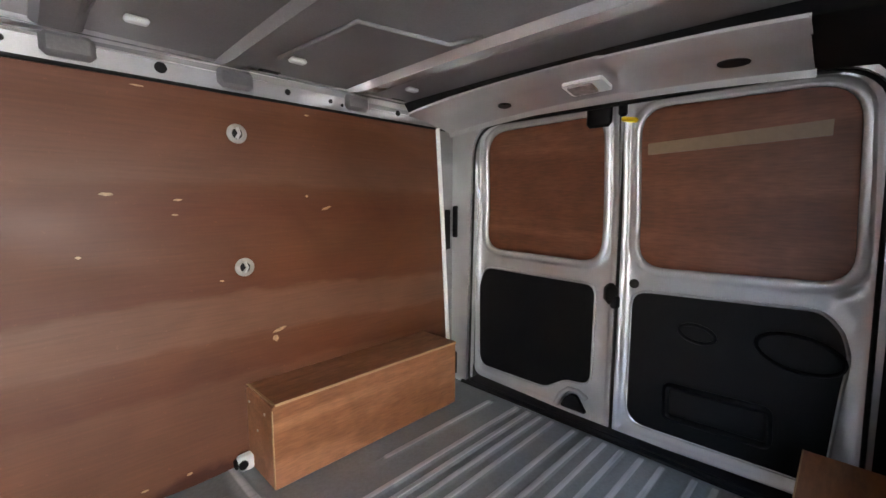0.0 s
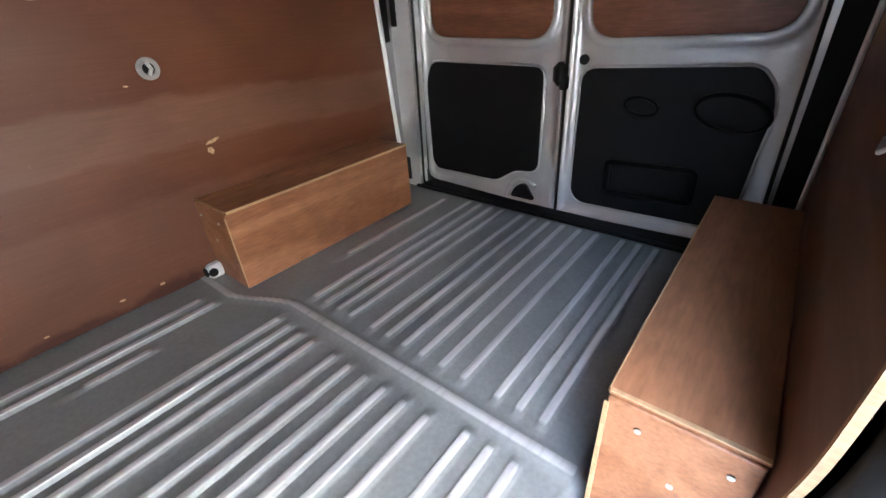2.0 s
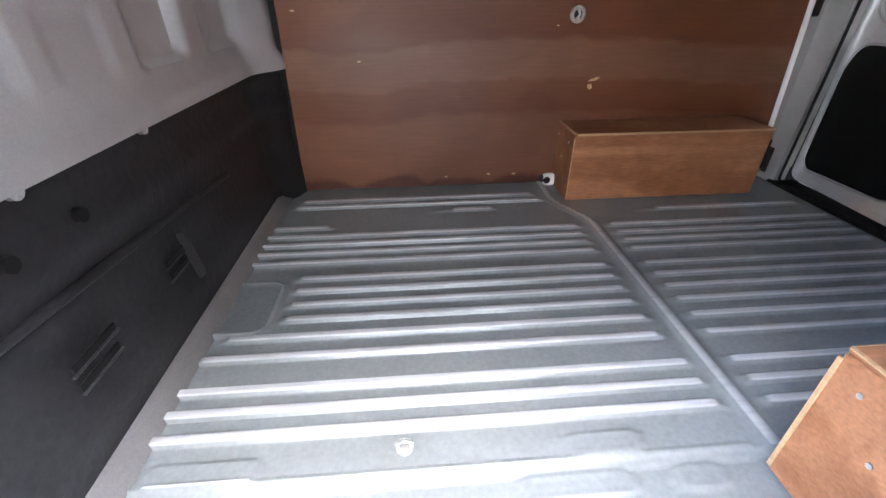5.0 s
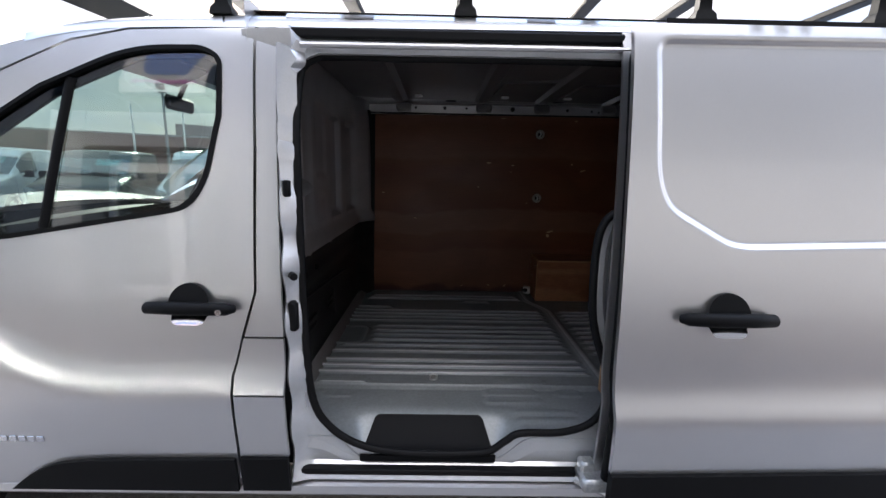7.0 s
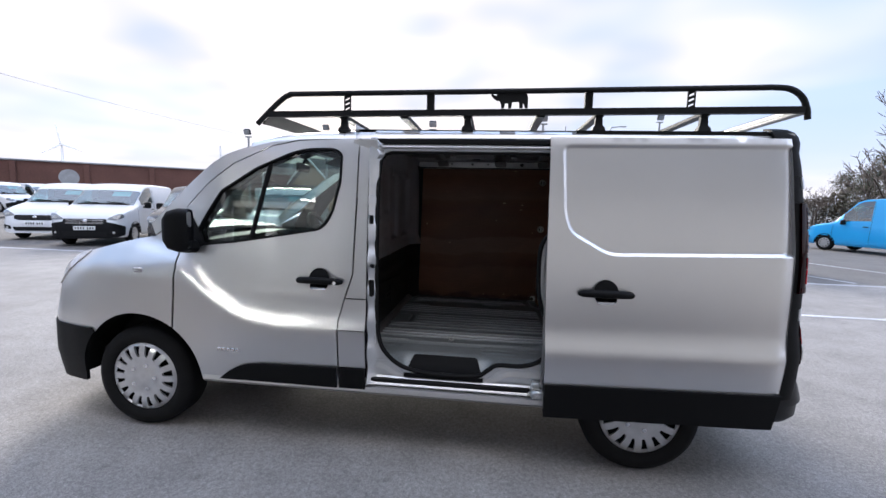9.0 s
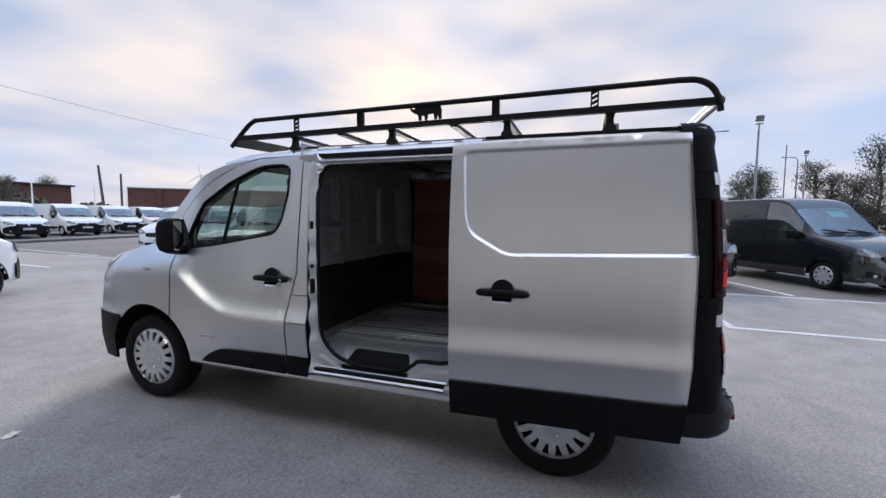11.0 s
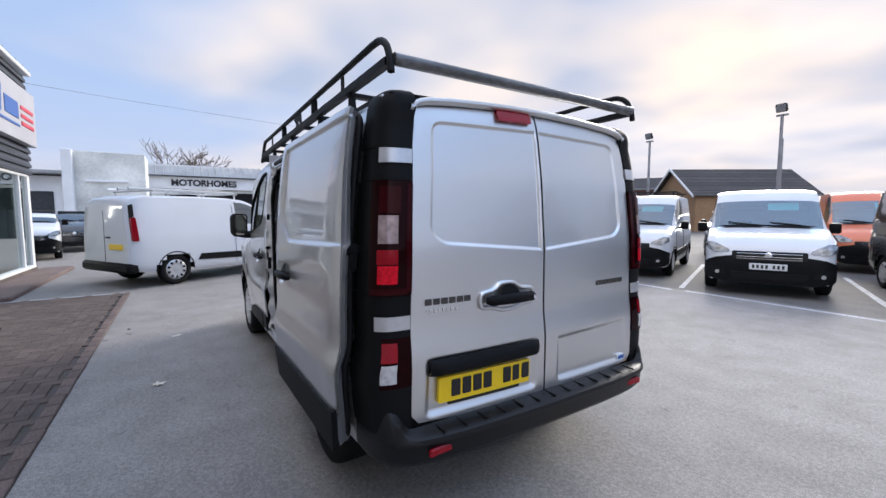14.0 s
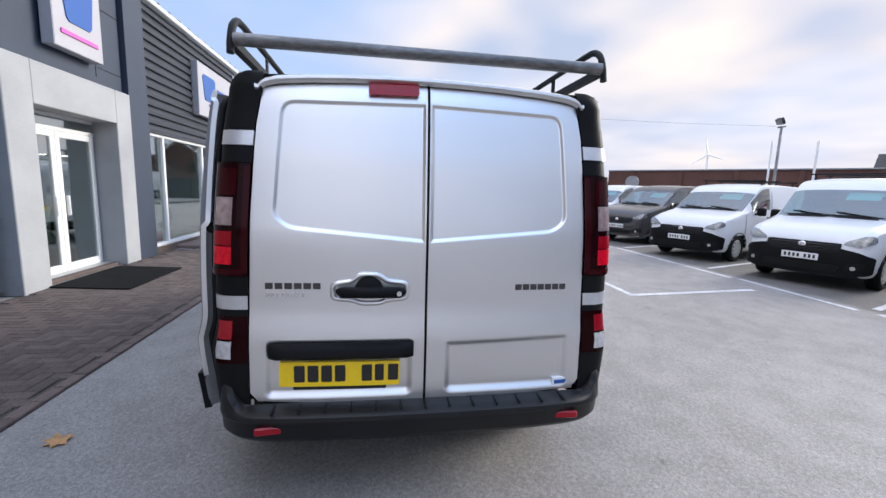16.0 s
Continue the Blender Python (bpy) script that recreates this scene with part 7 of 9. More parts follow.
part("cab_floor", Mesh().grid([[(x, y, 0.60) for y in (-0.82, 0.82)] for x in (0.9, 2.32)]), DARKIN, van)
part("cab_bulkhead", Mesh().grid([[(2.27, y, z) for y in (-0.84, 0.84)] for z in (0.6, 1.90)]), SEATM, van)
fw = Mesh().grid([[(0.95, y, z) for y in (-0.80, 0.80)] for z in (0.35, 1.24)])
part("fire_wall", fw, DARKIN, van)

# ---- roof rack ----
rack = thing("roof_rack", "black steel roof rack with rear roller on the van", "roof rack")


def rz(x):
    return 0.0115 * (x - 2.9)


for s in (-1, 1):
    yy = s * 0.815
    lower = Mesh().grid([[(x, yy + a, 2.022 + rz(x) + b) for a, b in ((-0.017, -0.017), (0.017, -0.017), (0.017, 0.017), (-0.017, 0.017))] for x in (1.79, 4.75)], closed=True)
    part("lower_rail", lower, RACKM, rack, "black square lower rail", smooth=30)
    up = smooth_line([(1.715, yy, 1.955), (1.80, yy, 2.035), (1.87, yy, 2.095), (1.93, yy, 2.125), (2.05, yy, 2.13), (3.2, yy, 2.142), (4.4, yy, 2.156), (4.60, yy, 2.158), (4.68, yy, 2.148), (4.735, yy, 2.11), (4.765, yy, 2.05), (4.775, yy, 1.995)], 6)
    part("upper_rail", Mesh().tube(up, 0.0155, 12), RACKM, rack, "black tubular upper rail", smooth=50)
    for px, holed in ((2.28, True), (2.775, False), (3.655, False), (4.19, True)):
        zb, zt = 2.03 + rz(px), 2.125 + rz(px)
        o = [(px - 0.021, zb), (px + 0.021, zb), (px + 0.021, zt), (px - 0.021, zt)]
        holes = []
        if holed:
            for k in range(3):
                c = zb + 0.022 + 0.027 * k
                holes.append([(px - 0.013, c - 0.010), (px + 0.013, c + 0.002), (px + 0.013, c + 0.012), (px - 0.013, c)])
        part("rail_post", Mesh().slab(o, lambda x, z: (x, yy - 0.003, z), lambda x, z: (x, yy + 0.003, z), holes, 0.2), RACKM, rack, "black flat upright")
        if not holed:
            part("post_flange", Mesh().box((px - 0.018, yy, (zb + zt) / 2), (0.006, 0.03, zt - zb), 0.001).box((px + 0.018, yy, (zb + zt) / 2), (0.006, 0.03, zt - zb), 0.001), RACKM, rack)
    # cut-out rhinoceros plate, drawn as a plain silhouette
    if s < 0:
        sil = [(3.12, 2.115), (3.135, 2.098), (3.155, 2.085), (3.165, 2.088), (3.175, 2.070), (3.178, 2.045), (3.195, 2.045), (3.198, 2.072), (3.215, 2.072), (3.217, 2.045), (3.234, 2.045), (3.238, 2.078), (3.275, 2.080), (3.280, 2.045), (3.297, 2.045), (3.300, 2.075), (3.310, 2.045), (3.326, 2.045), (3.326, 2.10), (3.318, 2.125), (3.28, 2.135), (3.24, 2.128), (3.20, 2.135), (3.17, 2.128), (3.152, 2.130), (3.15, 2.115), (3.135, 2.118), (3.125, 2.130)]
        part("emblem_plate", Mesh().slab([(x, z + rz(x)) for x, z in sil], lambda x, z: (x, yy - 0.003, z), lambda x, z: (x, yy + 0.003, z), step=0.2), RACKM, rack, "black animal-shaped plate")
    for fx in (2.255, 2.99, 3.72, 4.27):
        base = half_width(fx, 1.9)
        zr = lerp_table(ROOF_EDGE, fx) + 0.002
        ft = Mesh()
        ft.add([(fx + a, s * (0.795 + b), z) for z, k in ((zr + 0.012, 1.0), (zr + 0.03, 0.92), (zr + 0.045, 0.60), (2.012 + rz(fx), 0.50)) for a, b in ((-0.034 * k, -0.024 * k), (0.034 * k, -0.024 * k), (0.034 * k, 0.024 * k), (-0.034 * k, 0.024 * k))], [tuple(4 * i + j for j in (0, 1, 5 - 0, 4)) if False else (4 * i + j, 4 * i + (j + 1) % 4, 4 * i + 4 + (j + 1) % 4, 4 * i + 4 + j) for i in range(3) for j in range(4)] + [(3, 2, 1, 0), (12, 13, 14, 15)])
        part("rack_foot", ft, RACKM, rack, "black clamp foot", smooth=30)
for x in (2.255, 2.62, 2.99, 3.40, 3.72, 4.27):
    z = 2.006 + rz(x)
    part("cross_bar", Mesh().box((x, 0, z), (0.05, 1.63, 0.022), 0.004), RACKM, rack, "black cross bar", smooth=30)
part("front_deflector", Mesh().grid([[(1.74 + 0.05 * k, y, 1.958 + 0.045 * k + 0.018 * (1 - (y / 0.8) ** 2)) for k in (0, 0.4, 0.8, 1.3)] for y in np.linspace(-0.81, 0.81, 15)]), RACKM, rack, "black front wind deflector", smooth=40, thick=0.004)
part("rear_roller", Mesh().tube([(4.770, -0.80, 2.050), (4.770, 0.80, 2.050)], 0.026, 18), ROLLER, rack, "scuffed steel rear roller", smooth=50)


# ---- ground, markings and apron ----
g = Mesh().grid([[(x, y, 0.0) for y in (-300, -60, -20, 0, 20, 60, 300)] for x in (-300, -60, -20, 0, 20, 60, 300)])
solo("ground", g, ASPHALT, "worn grey asphalt yard", "ground", kind="structure")


def stripe(a, b, w=0.10, name="road_marking", label="worn white painted bay line"):
    d = (Vector(b) - Vector(a)).normalized()
    n = Vector((-d.y, d.x)) * w / 2
    me = Mesh()
    random.seed(int(abs(a[0] * 31 + a[1] * 17 + b[0] * 7)) + 1)
    k = max(2, int((Vector(b) - Vector(a)).length / 0.35))
    rows = []
    for i in range(k + 1):
        c = Vector(a).lerp(Vector(b), i / k)
        j = random.uniform(0.86, 1.08)
        rows.append([(c.x + n.x * j, c.y + n.y * j, 0.004), (c.x - n.x * j, c.y - n.y * j, 0.004)])
    me.grid(rows)
    solo(name, me, LINEP, label, "road marking", "bay lines", "structure")


for x0, x1 in ((-13.0, -4.0), (-3.9, 0.0), (0.12, 2.1), (2.3, 6.0), (6.15, 12.5)):
    stripe((x0, 6.38), (x1, 6.30))
for k in range(-3, 5):
    x = 2.2 + 3.0 * k
    stripe((x - 0.1, 6.62), (x - 1.82, 11.1))
stripe((6.12, 3.38), (6.00, 6.1), 0.115)
stripe((6.06, 3.34), (10.5, 3.25), 0.11)
stripe((1.17, 3.56), (0.93, 5.85), 0.11)
stripe((1.22, 3.52), (-3.5, 3.75), 0.10)
stripe((-9.6, 4.0), (-22, 4.6), 0.11)
stripe((-12, 6.7), (-21, 7.6), 0.10)


def paver_mesh(l, w, h):
    me = Mesh().box((0, 0, 0), (l, w, h), 0.006)
    d = bpy.data.meshes.new("paver")
    d.from_pydata(me.v, [], me.f)
    d.materials.append(PAVER)
    return d


bed = Mesh().grid([[(x, y, 0.003) for y in (-4.58, -2.36)] for x in (-3.02, 10.0)])
apron = solo("pavement", bed, JOINT, "red-brown block-paved apron before the showroom", "pavement", kind="structure")
pm = paver_mesh(0.196, 0.096, 0.03)
far = Mesh()
random.seed(11)
count = 0
# 45-degree herringbone laid along x
for i in range(-40, 110):
    for j in range(-40, 60):
        # herringbone cell in the turned grid
        k = (i - j) % 4
        if k == 0:
            c, ang = Vector((i * 0.1 + 0.1, j * 0.1 + 0.05)), 0
        elif k == 3:
            c, ang = Vector((i * 0.1 + 0.05, j * 0.1 + 0.1)), 90
        else:
            continue
        a = radians(0)
        p = Vector((c.x - 3.0, c.y - 4.2))
        if not (-2.92 < p.x < 9.9 and -4.50 < p.y < -2.46):
            continue
        z = 0.002 + random.uniform(-0.002, 0.002)
        tilt = random.uniform(-0.012, 0.012)
        m = Matrix.Translation((p.x, p.y, z)) @ Euler((tilt, random.uniform(-0.012, 0.012), radians(ang + random.uniform(-0.6, 0.6)))).to_matrix().to_4x4()
        if 1.15 < p.x < 4.3 and p.y > -4.3 and count < 300:
            o = new("paver", pm)
            o.parent = apron
            o.matrix_basis = m
            count += 1
        else:
            b = Mesh().box((0, 0, 0), (0.196, 0.096, 0.03), 0.005)
            far.add([m @ Vector(v) for v in b.v], b.f)
rest = part("paver_field", far, PAVER, apron)
rest["kind"] = "stuff"
em = bpy.data.meshes.new("edging")
eb = Mesh().box((0, 0, 0), (0.196, 0.085, 0.04), 0.006)
em.from_pydata(eb.v, [], eb.f)
em.materials.append(KERBM)
for i in range(62):
    o = new("edging_block", em)
    o.parent = apron
    o.matrix_basis = pose(-2.9 + i * 0.205, -2.405 + random.uniform(-0.004, 0.004), 0.004 + random.uniform(-0.002, 0.002), 0, 0, random.uniform(-1, 1))
stripe((-3.05, -4.5), (-3.05, -2.4), 0.06, "edging_strip", "pale concrete edging strip")
solo("pavement", Mesh().box((-5.6, -4.25, 0.03), (5.0, 0.62, 0.10), 0.02), KERBM, "low kerbed strip along the showroom", "kerb", kind="structure", smooth=30)
solo("door_mat", Mesh().slab(rounded([(0.70, -3.46), (-0.80, -3.46), (-0.92, -4.5), (0.58, -4.5)], 0.03), lambda x, y: (x, y, 0.034), lambda x, y: (x, y, 0.016), step=0.3), MATM, "black ribbed mat before the showroom door", "door mat")
# kerbed island before the far row
solo("kerb", Mesh().slab([(-20.8, 4.0), (-23.9, 19.5), (-40, 24), (-40, 2)], lambda x, y: (x, y, 0.12), lambda x, y: (x, y, -0.02), step=4), ASPHALT, "raised asphalt parking strip with kerb", "kerb", kind="structure")


def leaf(x, y, sc, ang, material, label):
    pts = [(0, -0.09), (0.03, -0.05), (0.075, -0.06), (0.06, -0.015), (0.10, 0.02), (0.05, 0.035), (0.03, 0.085), (0.0, 0.06), (-0.035, 0.09), (-0.05, 0.03), (-0.10, 0.01), (-0.06, -0.02), (-0.07, -0.065), (-0.03, -0.05)]
    c, s = math.cos(ang), math.sin(ang)
    me = Mesh().sheet([(p * sc, q * sc) for p, q in pts], [], 0.03 * sc, lambda u, v: (x + c * u - s * v, y + s * u + c * v, 0.007 + 0.16 * sc * abs(u + 0.3 * v) * 0.6 + 0.006 * math.sin(u * 60)))
    ob = part("fallen_leaf", me, material, None, "", smooth=60, thick=0.002, offset=0.0)
    tagged(ob, label, "leaf", "leaves on the asphalt")


leaf(2.222, -1.765, 0.62, 0.4, LEAFPALE, "pale dry leaf lying on asphalt")
leaf(0.646, -1.649, 0.55, 1.2, LEAFPALE, "pale dry leaf lying on asphalt")
leaf(4.205, -1.985, 0.80, 0.8, LEAFDRY, "orange-brown dry leaf lying on asphalt")
random.seed(21)
for _ in range(16):
    leaf(random.uniform(-3, 5), random.choice((-2.5, -2.6, -2.2, -3.0)) + random.uniform(-0.2, 0.5), random.uniform(0.18, 0.32), random.uniform(0, 6), LEAFPALE if random.random() < 0.3 else BARK, "small dry leaf lying on the ground")


# ---- parked vans ----
def parked_van(front, heading, paint, label, L=4.40, W=1.83, H=1.83, wb=2.75, bumper=None, card=True, plate=True, moulding=False, tail=False, bars=False, name="parked_van", rim_spokes=10, rim_mat=None, lift=0.0, group="parked vans", grille=None, screen_x=1.05, rear_glass=False):
    """A compact panel van; front is the ground point under its nose, heading the degrees of its forward direction from +x."""
    bumper = bumper or BLACKP
    th = thing(name, label, "van", group, m=Matrix.Translation((front[0], front[1], lift)) @ Matrix.Rotation(radians(heading + 180), 4, 'Z'))
    hw = W / 2
    xr = screen_x + 0.74
    TOP = [(0.0, 0.60), (0.03, 0.70), (0.09, 0.84), (0.22, 0.965), (0.45, 1.045), (screen_x, 1.16), (xr, H - 0.105), (xr + 0.20, H - 0.035), (xr + 0.55, H - 0.006), (3.1, H), (L - 0.35, H - 0.015), (L - 0.12, H - 0.06), (L - 0.03, H - 0.14), (L, H - 0.26)]
    WID = [(0.0, 0.66), (0.025, 0.76), (0.07, 0.85), (0.16, 0.92), (0.34, 0.968), (0.70, 0.992), (1.2, 1.0), (L - 0.5, 1.0), (L - 0.15, 0.975), (L - 0.04, 0.94), (L, 0.90)]

    def top(x):
        return (lerp_table(TOP, x - 0.03) + lerp_table(TOP, x) + lerp_table(TOP, x + 0.03)) / 3 if x > 0.12 else lerp_table(TOP, x)

    def wid(x):
        return hw * lerp_table(WID, x)

    def section(x):
        w, zt = wid(x), top(x)
        belt = min(1.12, zt - 0.05)
        wt = w * lerp_table([(0, 0.88), (0.45, 0.87), (screen_x, 0.875), (xr, 0.85), (L - 0.2, 0.85), (L, 0.84)], x)
        zb = lerp_table([(0, 0.34), (0.12, 0.24), (0.6, 0.24), (L - 0.5, 0.26), (L, 0.36)], x)
        flat = sstep(screen_x, xr, x)
        pts = [(w * 0.93, zb), (w * 0.985, zb + 0.10), (w, min(0.62, zt - 0.10)), (w * 0.985, min(0.95, zt - 0.075)), (w * 0.965, belt), (lerp_table([(0, w * 0.93), (1, (w * 0.965 + wt) / 2 + 0.015)], flat), belt + (zt - belt) * 0.45), (wt + 0.012, zt - 0.075 * flat - 0.012), (wt - 0.035, zt - 0.016 * flat), (wt * 0.55, zt + 0.014), (0.0, zt + 0.020)]
        return smooth_line(pts, 3)

    xs_ = sorted(set([0.0, 0.015, 0.03, 0.06, 0.09, 0.15, 0.22, 0.33] + [round(v, 3) for v in np.linspace(0.45, screen_x, 9)] + [round(v, 3) for v in np.linspace(screen_x, xr, 10)] + [round(v, 3) for v in np.linspace(xr, L - 0.35, 26)] + [L - 0.25, L - 0.12, L - 0.06, L - 0.03, L]))
    arches = [(0.83, 0.31, 0.365), (0.83 + wb, 0.31, 0.365)]
    secs = [section(x) for x in xs_]
    n = len(secs[0])
    body, screen, glass = Mesh(), Mesh(), {-1: Mesh(), 1: Mesh()}
    for sg in (-1, 1):
        for i in range(len(xs_) - 1):
            for j in range(n - 1):
                q = [(xs_[i], sg * secs[i][j][0], secs[i][j][1]), (xs_[i + 1], sg * secs[i + 1][j][0], secs[i + 1][j][1]), (xs_[i + 1], sg * secs[i + 1][j + 1][0], secs[i + 1][j + 1][1]), (xs_[i], sg * secs[i][j + 1][0], secs[i][j + 1][1])]
                cx, cz = (q[0][0] + q[1][0]) / 2, sum(p[2] for p in q) / 4
                if any(math.hypot(cx - a, cz - b) < r - 0.01 for a, b, r in arches):
                    continue
                if screen_x + 0.02 < cx < xr - 0.15 and j >= 20:
                    screen.add(q, [(0, 1, 2, 3)])
                elif screen_x + 0.30 < cx < screen_x + 1.22 and 13 <= j < 18 and cz > 1.13:
                    glass[sg].add(q, [(0, 1, 2, 3)])
                else:
                    body.add(q, [(0, 1, 2, 3)])
    end = [(L, p[0], p[1]) for p in secs[-1]] + [(L, -p[0], p[1]) for p in reversed(secs[-1][:-1])]
    body.add(end, [tuple(range(len(end)))])
    nose = [(0.0, p[0], p[1]) for p in secs[0]] + [(0.0, -p[0], p[1]) for p in reversed(secs[0][:-1])]
    body.add(nose, [tuple(reversed(range(len(nose))))])
    part("body", body, paint, th, smooth=38)
    part("windscreen", screen, GLASSD, th, "dark reflecting windscreen", smooth=60)
    for sg in (-1, 1):
        part("side_window", glass[sg], GLASSD, th, "dark side window", smooth=60)
    # dim cabin behind the glass
    part("cabin", Mesh().box((screen_x + 1.34, 0, 0.98), (0.06, W * 0.80, 1.2), 0.02).box((screen_x + 0.25, 0, 0.98), (0.5, W * 0.8, 0.10), 0.03).box((screen_x + 0.85, -0.4, 1.05), (0.14, 0.5, 0.6), 0.05).box((screen_x + 0.85, 0.4, 1.05), (0.14, 0.5, 0.6), 0.05), SEATM, th, smooth=40)

    def nose_x(y, z):
        """Depth of the nose skin at that width and height."""
        k = abs(y) / hw
        a = np.interp(min(k, 0.985), [b for _, b in WID[:7]], [x for x, _ in WID[:7]])
        c = np.interp(z + 0.012, [b for _, b in TOP[:6]], [x for x, _ in TOP[:6]])
        return max(a * 0.86, c if z > 0.58 else 0) + 0.03 * max(0.0, 0.42 - z)

    def panel(nm, outline, material, out, lab="", step=0.08, t=0.012):
        me = Mesh().sheet(outline, [], step, lambda y, z: (nose_x(y, z) - out, y, z), True)
        return part(nm, me, material, th, lab, smooth=45, thick=t, offset=1.0)

    # bumper, grille, lamps, plate
    panel("bumper", rounded([(-hw * 0.955, 0.30), (-hw * 0.965, 0.58), (-hw * 0.80, 0.665), (-0.52, 0.70), (0.52, 0.70), (hw * 0.80, 0.665), (hw * 0.965, 0.58), (hw * 0.955, 0.30), (0.6, 0.23), (-0.6, 0.23)], 0.04), bumper, 0.012, "front bumper")
    panel("lower_grille", rounded([(-0.50, 0.30), (-0.55, 0.42), (0.55, 0.42), (0.50, 0.30)], 0.03), SEALM, 0.022)
    gr = panel("grille", rounded([(-0.52, 0.66), (-0.52, 0.78), (0.52, 0.78), (0.52, 0.66), (0.40, 0.62), (-0.40, 0.62)], 0.03), SEALM, 0.016, "dark front grille")
    for z in (0.655, 0.69, 0.745):
        part("grille_bar", Mesh().tube([(nose_x(y, z) - 0.026, y, z) for y in np.linspace(-0.45, 0.45, 12)], 0.008, 6), grille or CHROME, gr, smooth=50)
    part("emblem", Mesh().lathe([(0.001, 0.012), (0.045, 0.010), (0.055, 0.0)], Matrix.Translation((nose_x(0, 0.72) - 0.03, 0, 0.72)) @ Matrix.Rotation(radians(-90), 4, 'Y'), 20), CHROME, gr, "plain round emblem", smooth=50)
    for sg in (-1, 1):
        hl = panel("headlamp", rounded([(sg * hw * 0.58, 0.765), (sg * hw * 0.60, 0.81), (sg * hw * 0.82, 0.915), (sg * hw * 0.945, 0.93), (sg * hw * 0.955, 0.82), (sg * hw * 0.82, 0.745)], 0.03), HEADL, 0.010, "clear headlamp", 0.05)
        panel_l = Mesh().sheet(rounded([(sg * hw * 0.62, 0.772), (sg * hw * 0.64, 0.81), (sg * hw * 0.83, 0.895), (sg * hw * 0.92, 0.905), (sg * hw * 0.925, 0.83), (sg * hw * 0.81, 0.762)], 0.02), [], 0.05, lambda y, z: (nose_x(y, z) - 0.018, y, z), True)
        part("lens", panel_l, HEADL, hl, "bright lens", smooth=45)
        part("lamp_bulb", Mesh().tube([(nose_x(sg * hw * 0.78, 0.80) - 0.016, sg * hw * 0.78, 0.80), (nose_x(sg * hw * 0.78, 0.80) - 0.03, sg * hw * 0.78, 0.80)], 0.05, 16), ZINC, hl, smooth=40)
        panel("fog_lamp", arc(sg * hw * 0.76, 0.40, 0.032, 0, 345, 12), ZINC, 0.020, "round fog lamp", 0.05)
        m_ = Mesh()
        rows = []
        for dx, sc in ((-0.05, 0.5), (-0.03, 0.85), (0.03, 1.0), (0.06, 0.95)):
            rows.append([(screen_x + 0.42 + dx, sg * (hw + 0.10) + yy * sc, 1.17 + zz * sc) for yy, zz in rounded([(-0.09, -0.10), (0.09, -0.10), (0.09, 0.10), (-0.09, 0.10)], 0.04, 3)])
        m_.grid(rows, closed=True)
        m_.add(rows[0], [tuple(range(len(rows[0])))]).add(rows[-1], [tuple(range(len(rows[-1])))])
        m_.tube([(screen_x + 0.45, sg * (hw - 0.06), 1.10), (screen_x + 0.43, sg * (hw + 0.05), 1.12)], 0.025, 8)
        part("door_mirror", m_, BLACKP, th, "black door mirror", smooth=45)
        for a, b, r in arches:
            lip = Mesh().tube([(x, sg * (hw * lerp_table(WID, min(x, L - 0.6)) * (1.0 if z > 0.4 else 0.985)), z) for x, z in arc(a, b, r, 0, 180, 18)], 0.011, 6)
            part("arch_lip", lip, bumper if bumper is not paint else BLACKP, th, smooth=50)
            wl_ = Mesh()
            for (xa, za), (xb, zb_) in zip(arc(a, b, r + 0.01, 0, 180, 14)[:-1], arc(a, b, r + 0.01, 0, 180, 14)[1:]):
                wl_.add([(xa, sg * hw * 0.99, za), (xb, sg * hw * 0.99, zb_), (xb, sg * hw * 0.55, zb_), (xa, sg * hw * 0.55, za)], [(0, 1, 2, 3)])
            part("arch_liner", wl_, SEALM, th, smooth=60)
            wheel(th, (a, sg * (hw - 0.115), 0.31), 0.31, 0.20, 0.205, sg, rim_spokes, rim_mat)
        panel("fog_recess", rounded([(sg * hw * 0.64, 0.35), (sg * hw * 0.66, 0.45), (sg * hw * 0.88, 0.50), (sg * hw * 0.90, 0.38)], 0.03), SEALM, 0.016)
        # door outlines and handle
        def on_side(x, z):
            i = min(range(len(xs_)), key=lambda k: abs(xs_[k] - x))
            s_ = secs[i]
            k = min(range(n), key=lambda q: abs(s_[q][1] - z))
            return (x, sg * (s_[k][0] + 0.004), z)
        gap = Mesh()
        for xx in (screen_x + 0.02, screen_x + 1.26):
            gap.tube([on_side(xx + 0.02 * (z - 0.4), z) for z in np.linspace(0.36, 1.14 if xx < screen_x + 0.5 else H - 0.16, 12)], 0.004, 4)
        sp = part("door_seam", gap, SEALM, th)
        sp["kind"] = "stuff"
        part("door_handle", Mesh().tube([on_side(screen_x + 1.03, 1.02), on_side(screen_x + 1.20, 1.02)], 0.018, 8), BLACKP, th, smooth=50)
        if moulding:
            part("side_moulding", Mesh().slab([(screen_x + 0.15, 0.50), (screen_x + 0.20, 0.57), (L - 1.35, 0.60), (L - 1.28, 0.47), (screen_x + 0.4, 0.42)], lambda x, z: (x, sg * (hw + 0.012), z), lambda x, z: (x, sg * (hw - 0.02), z), step=0.3), BLACKP, th, "black side moulding")
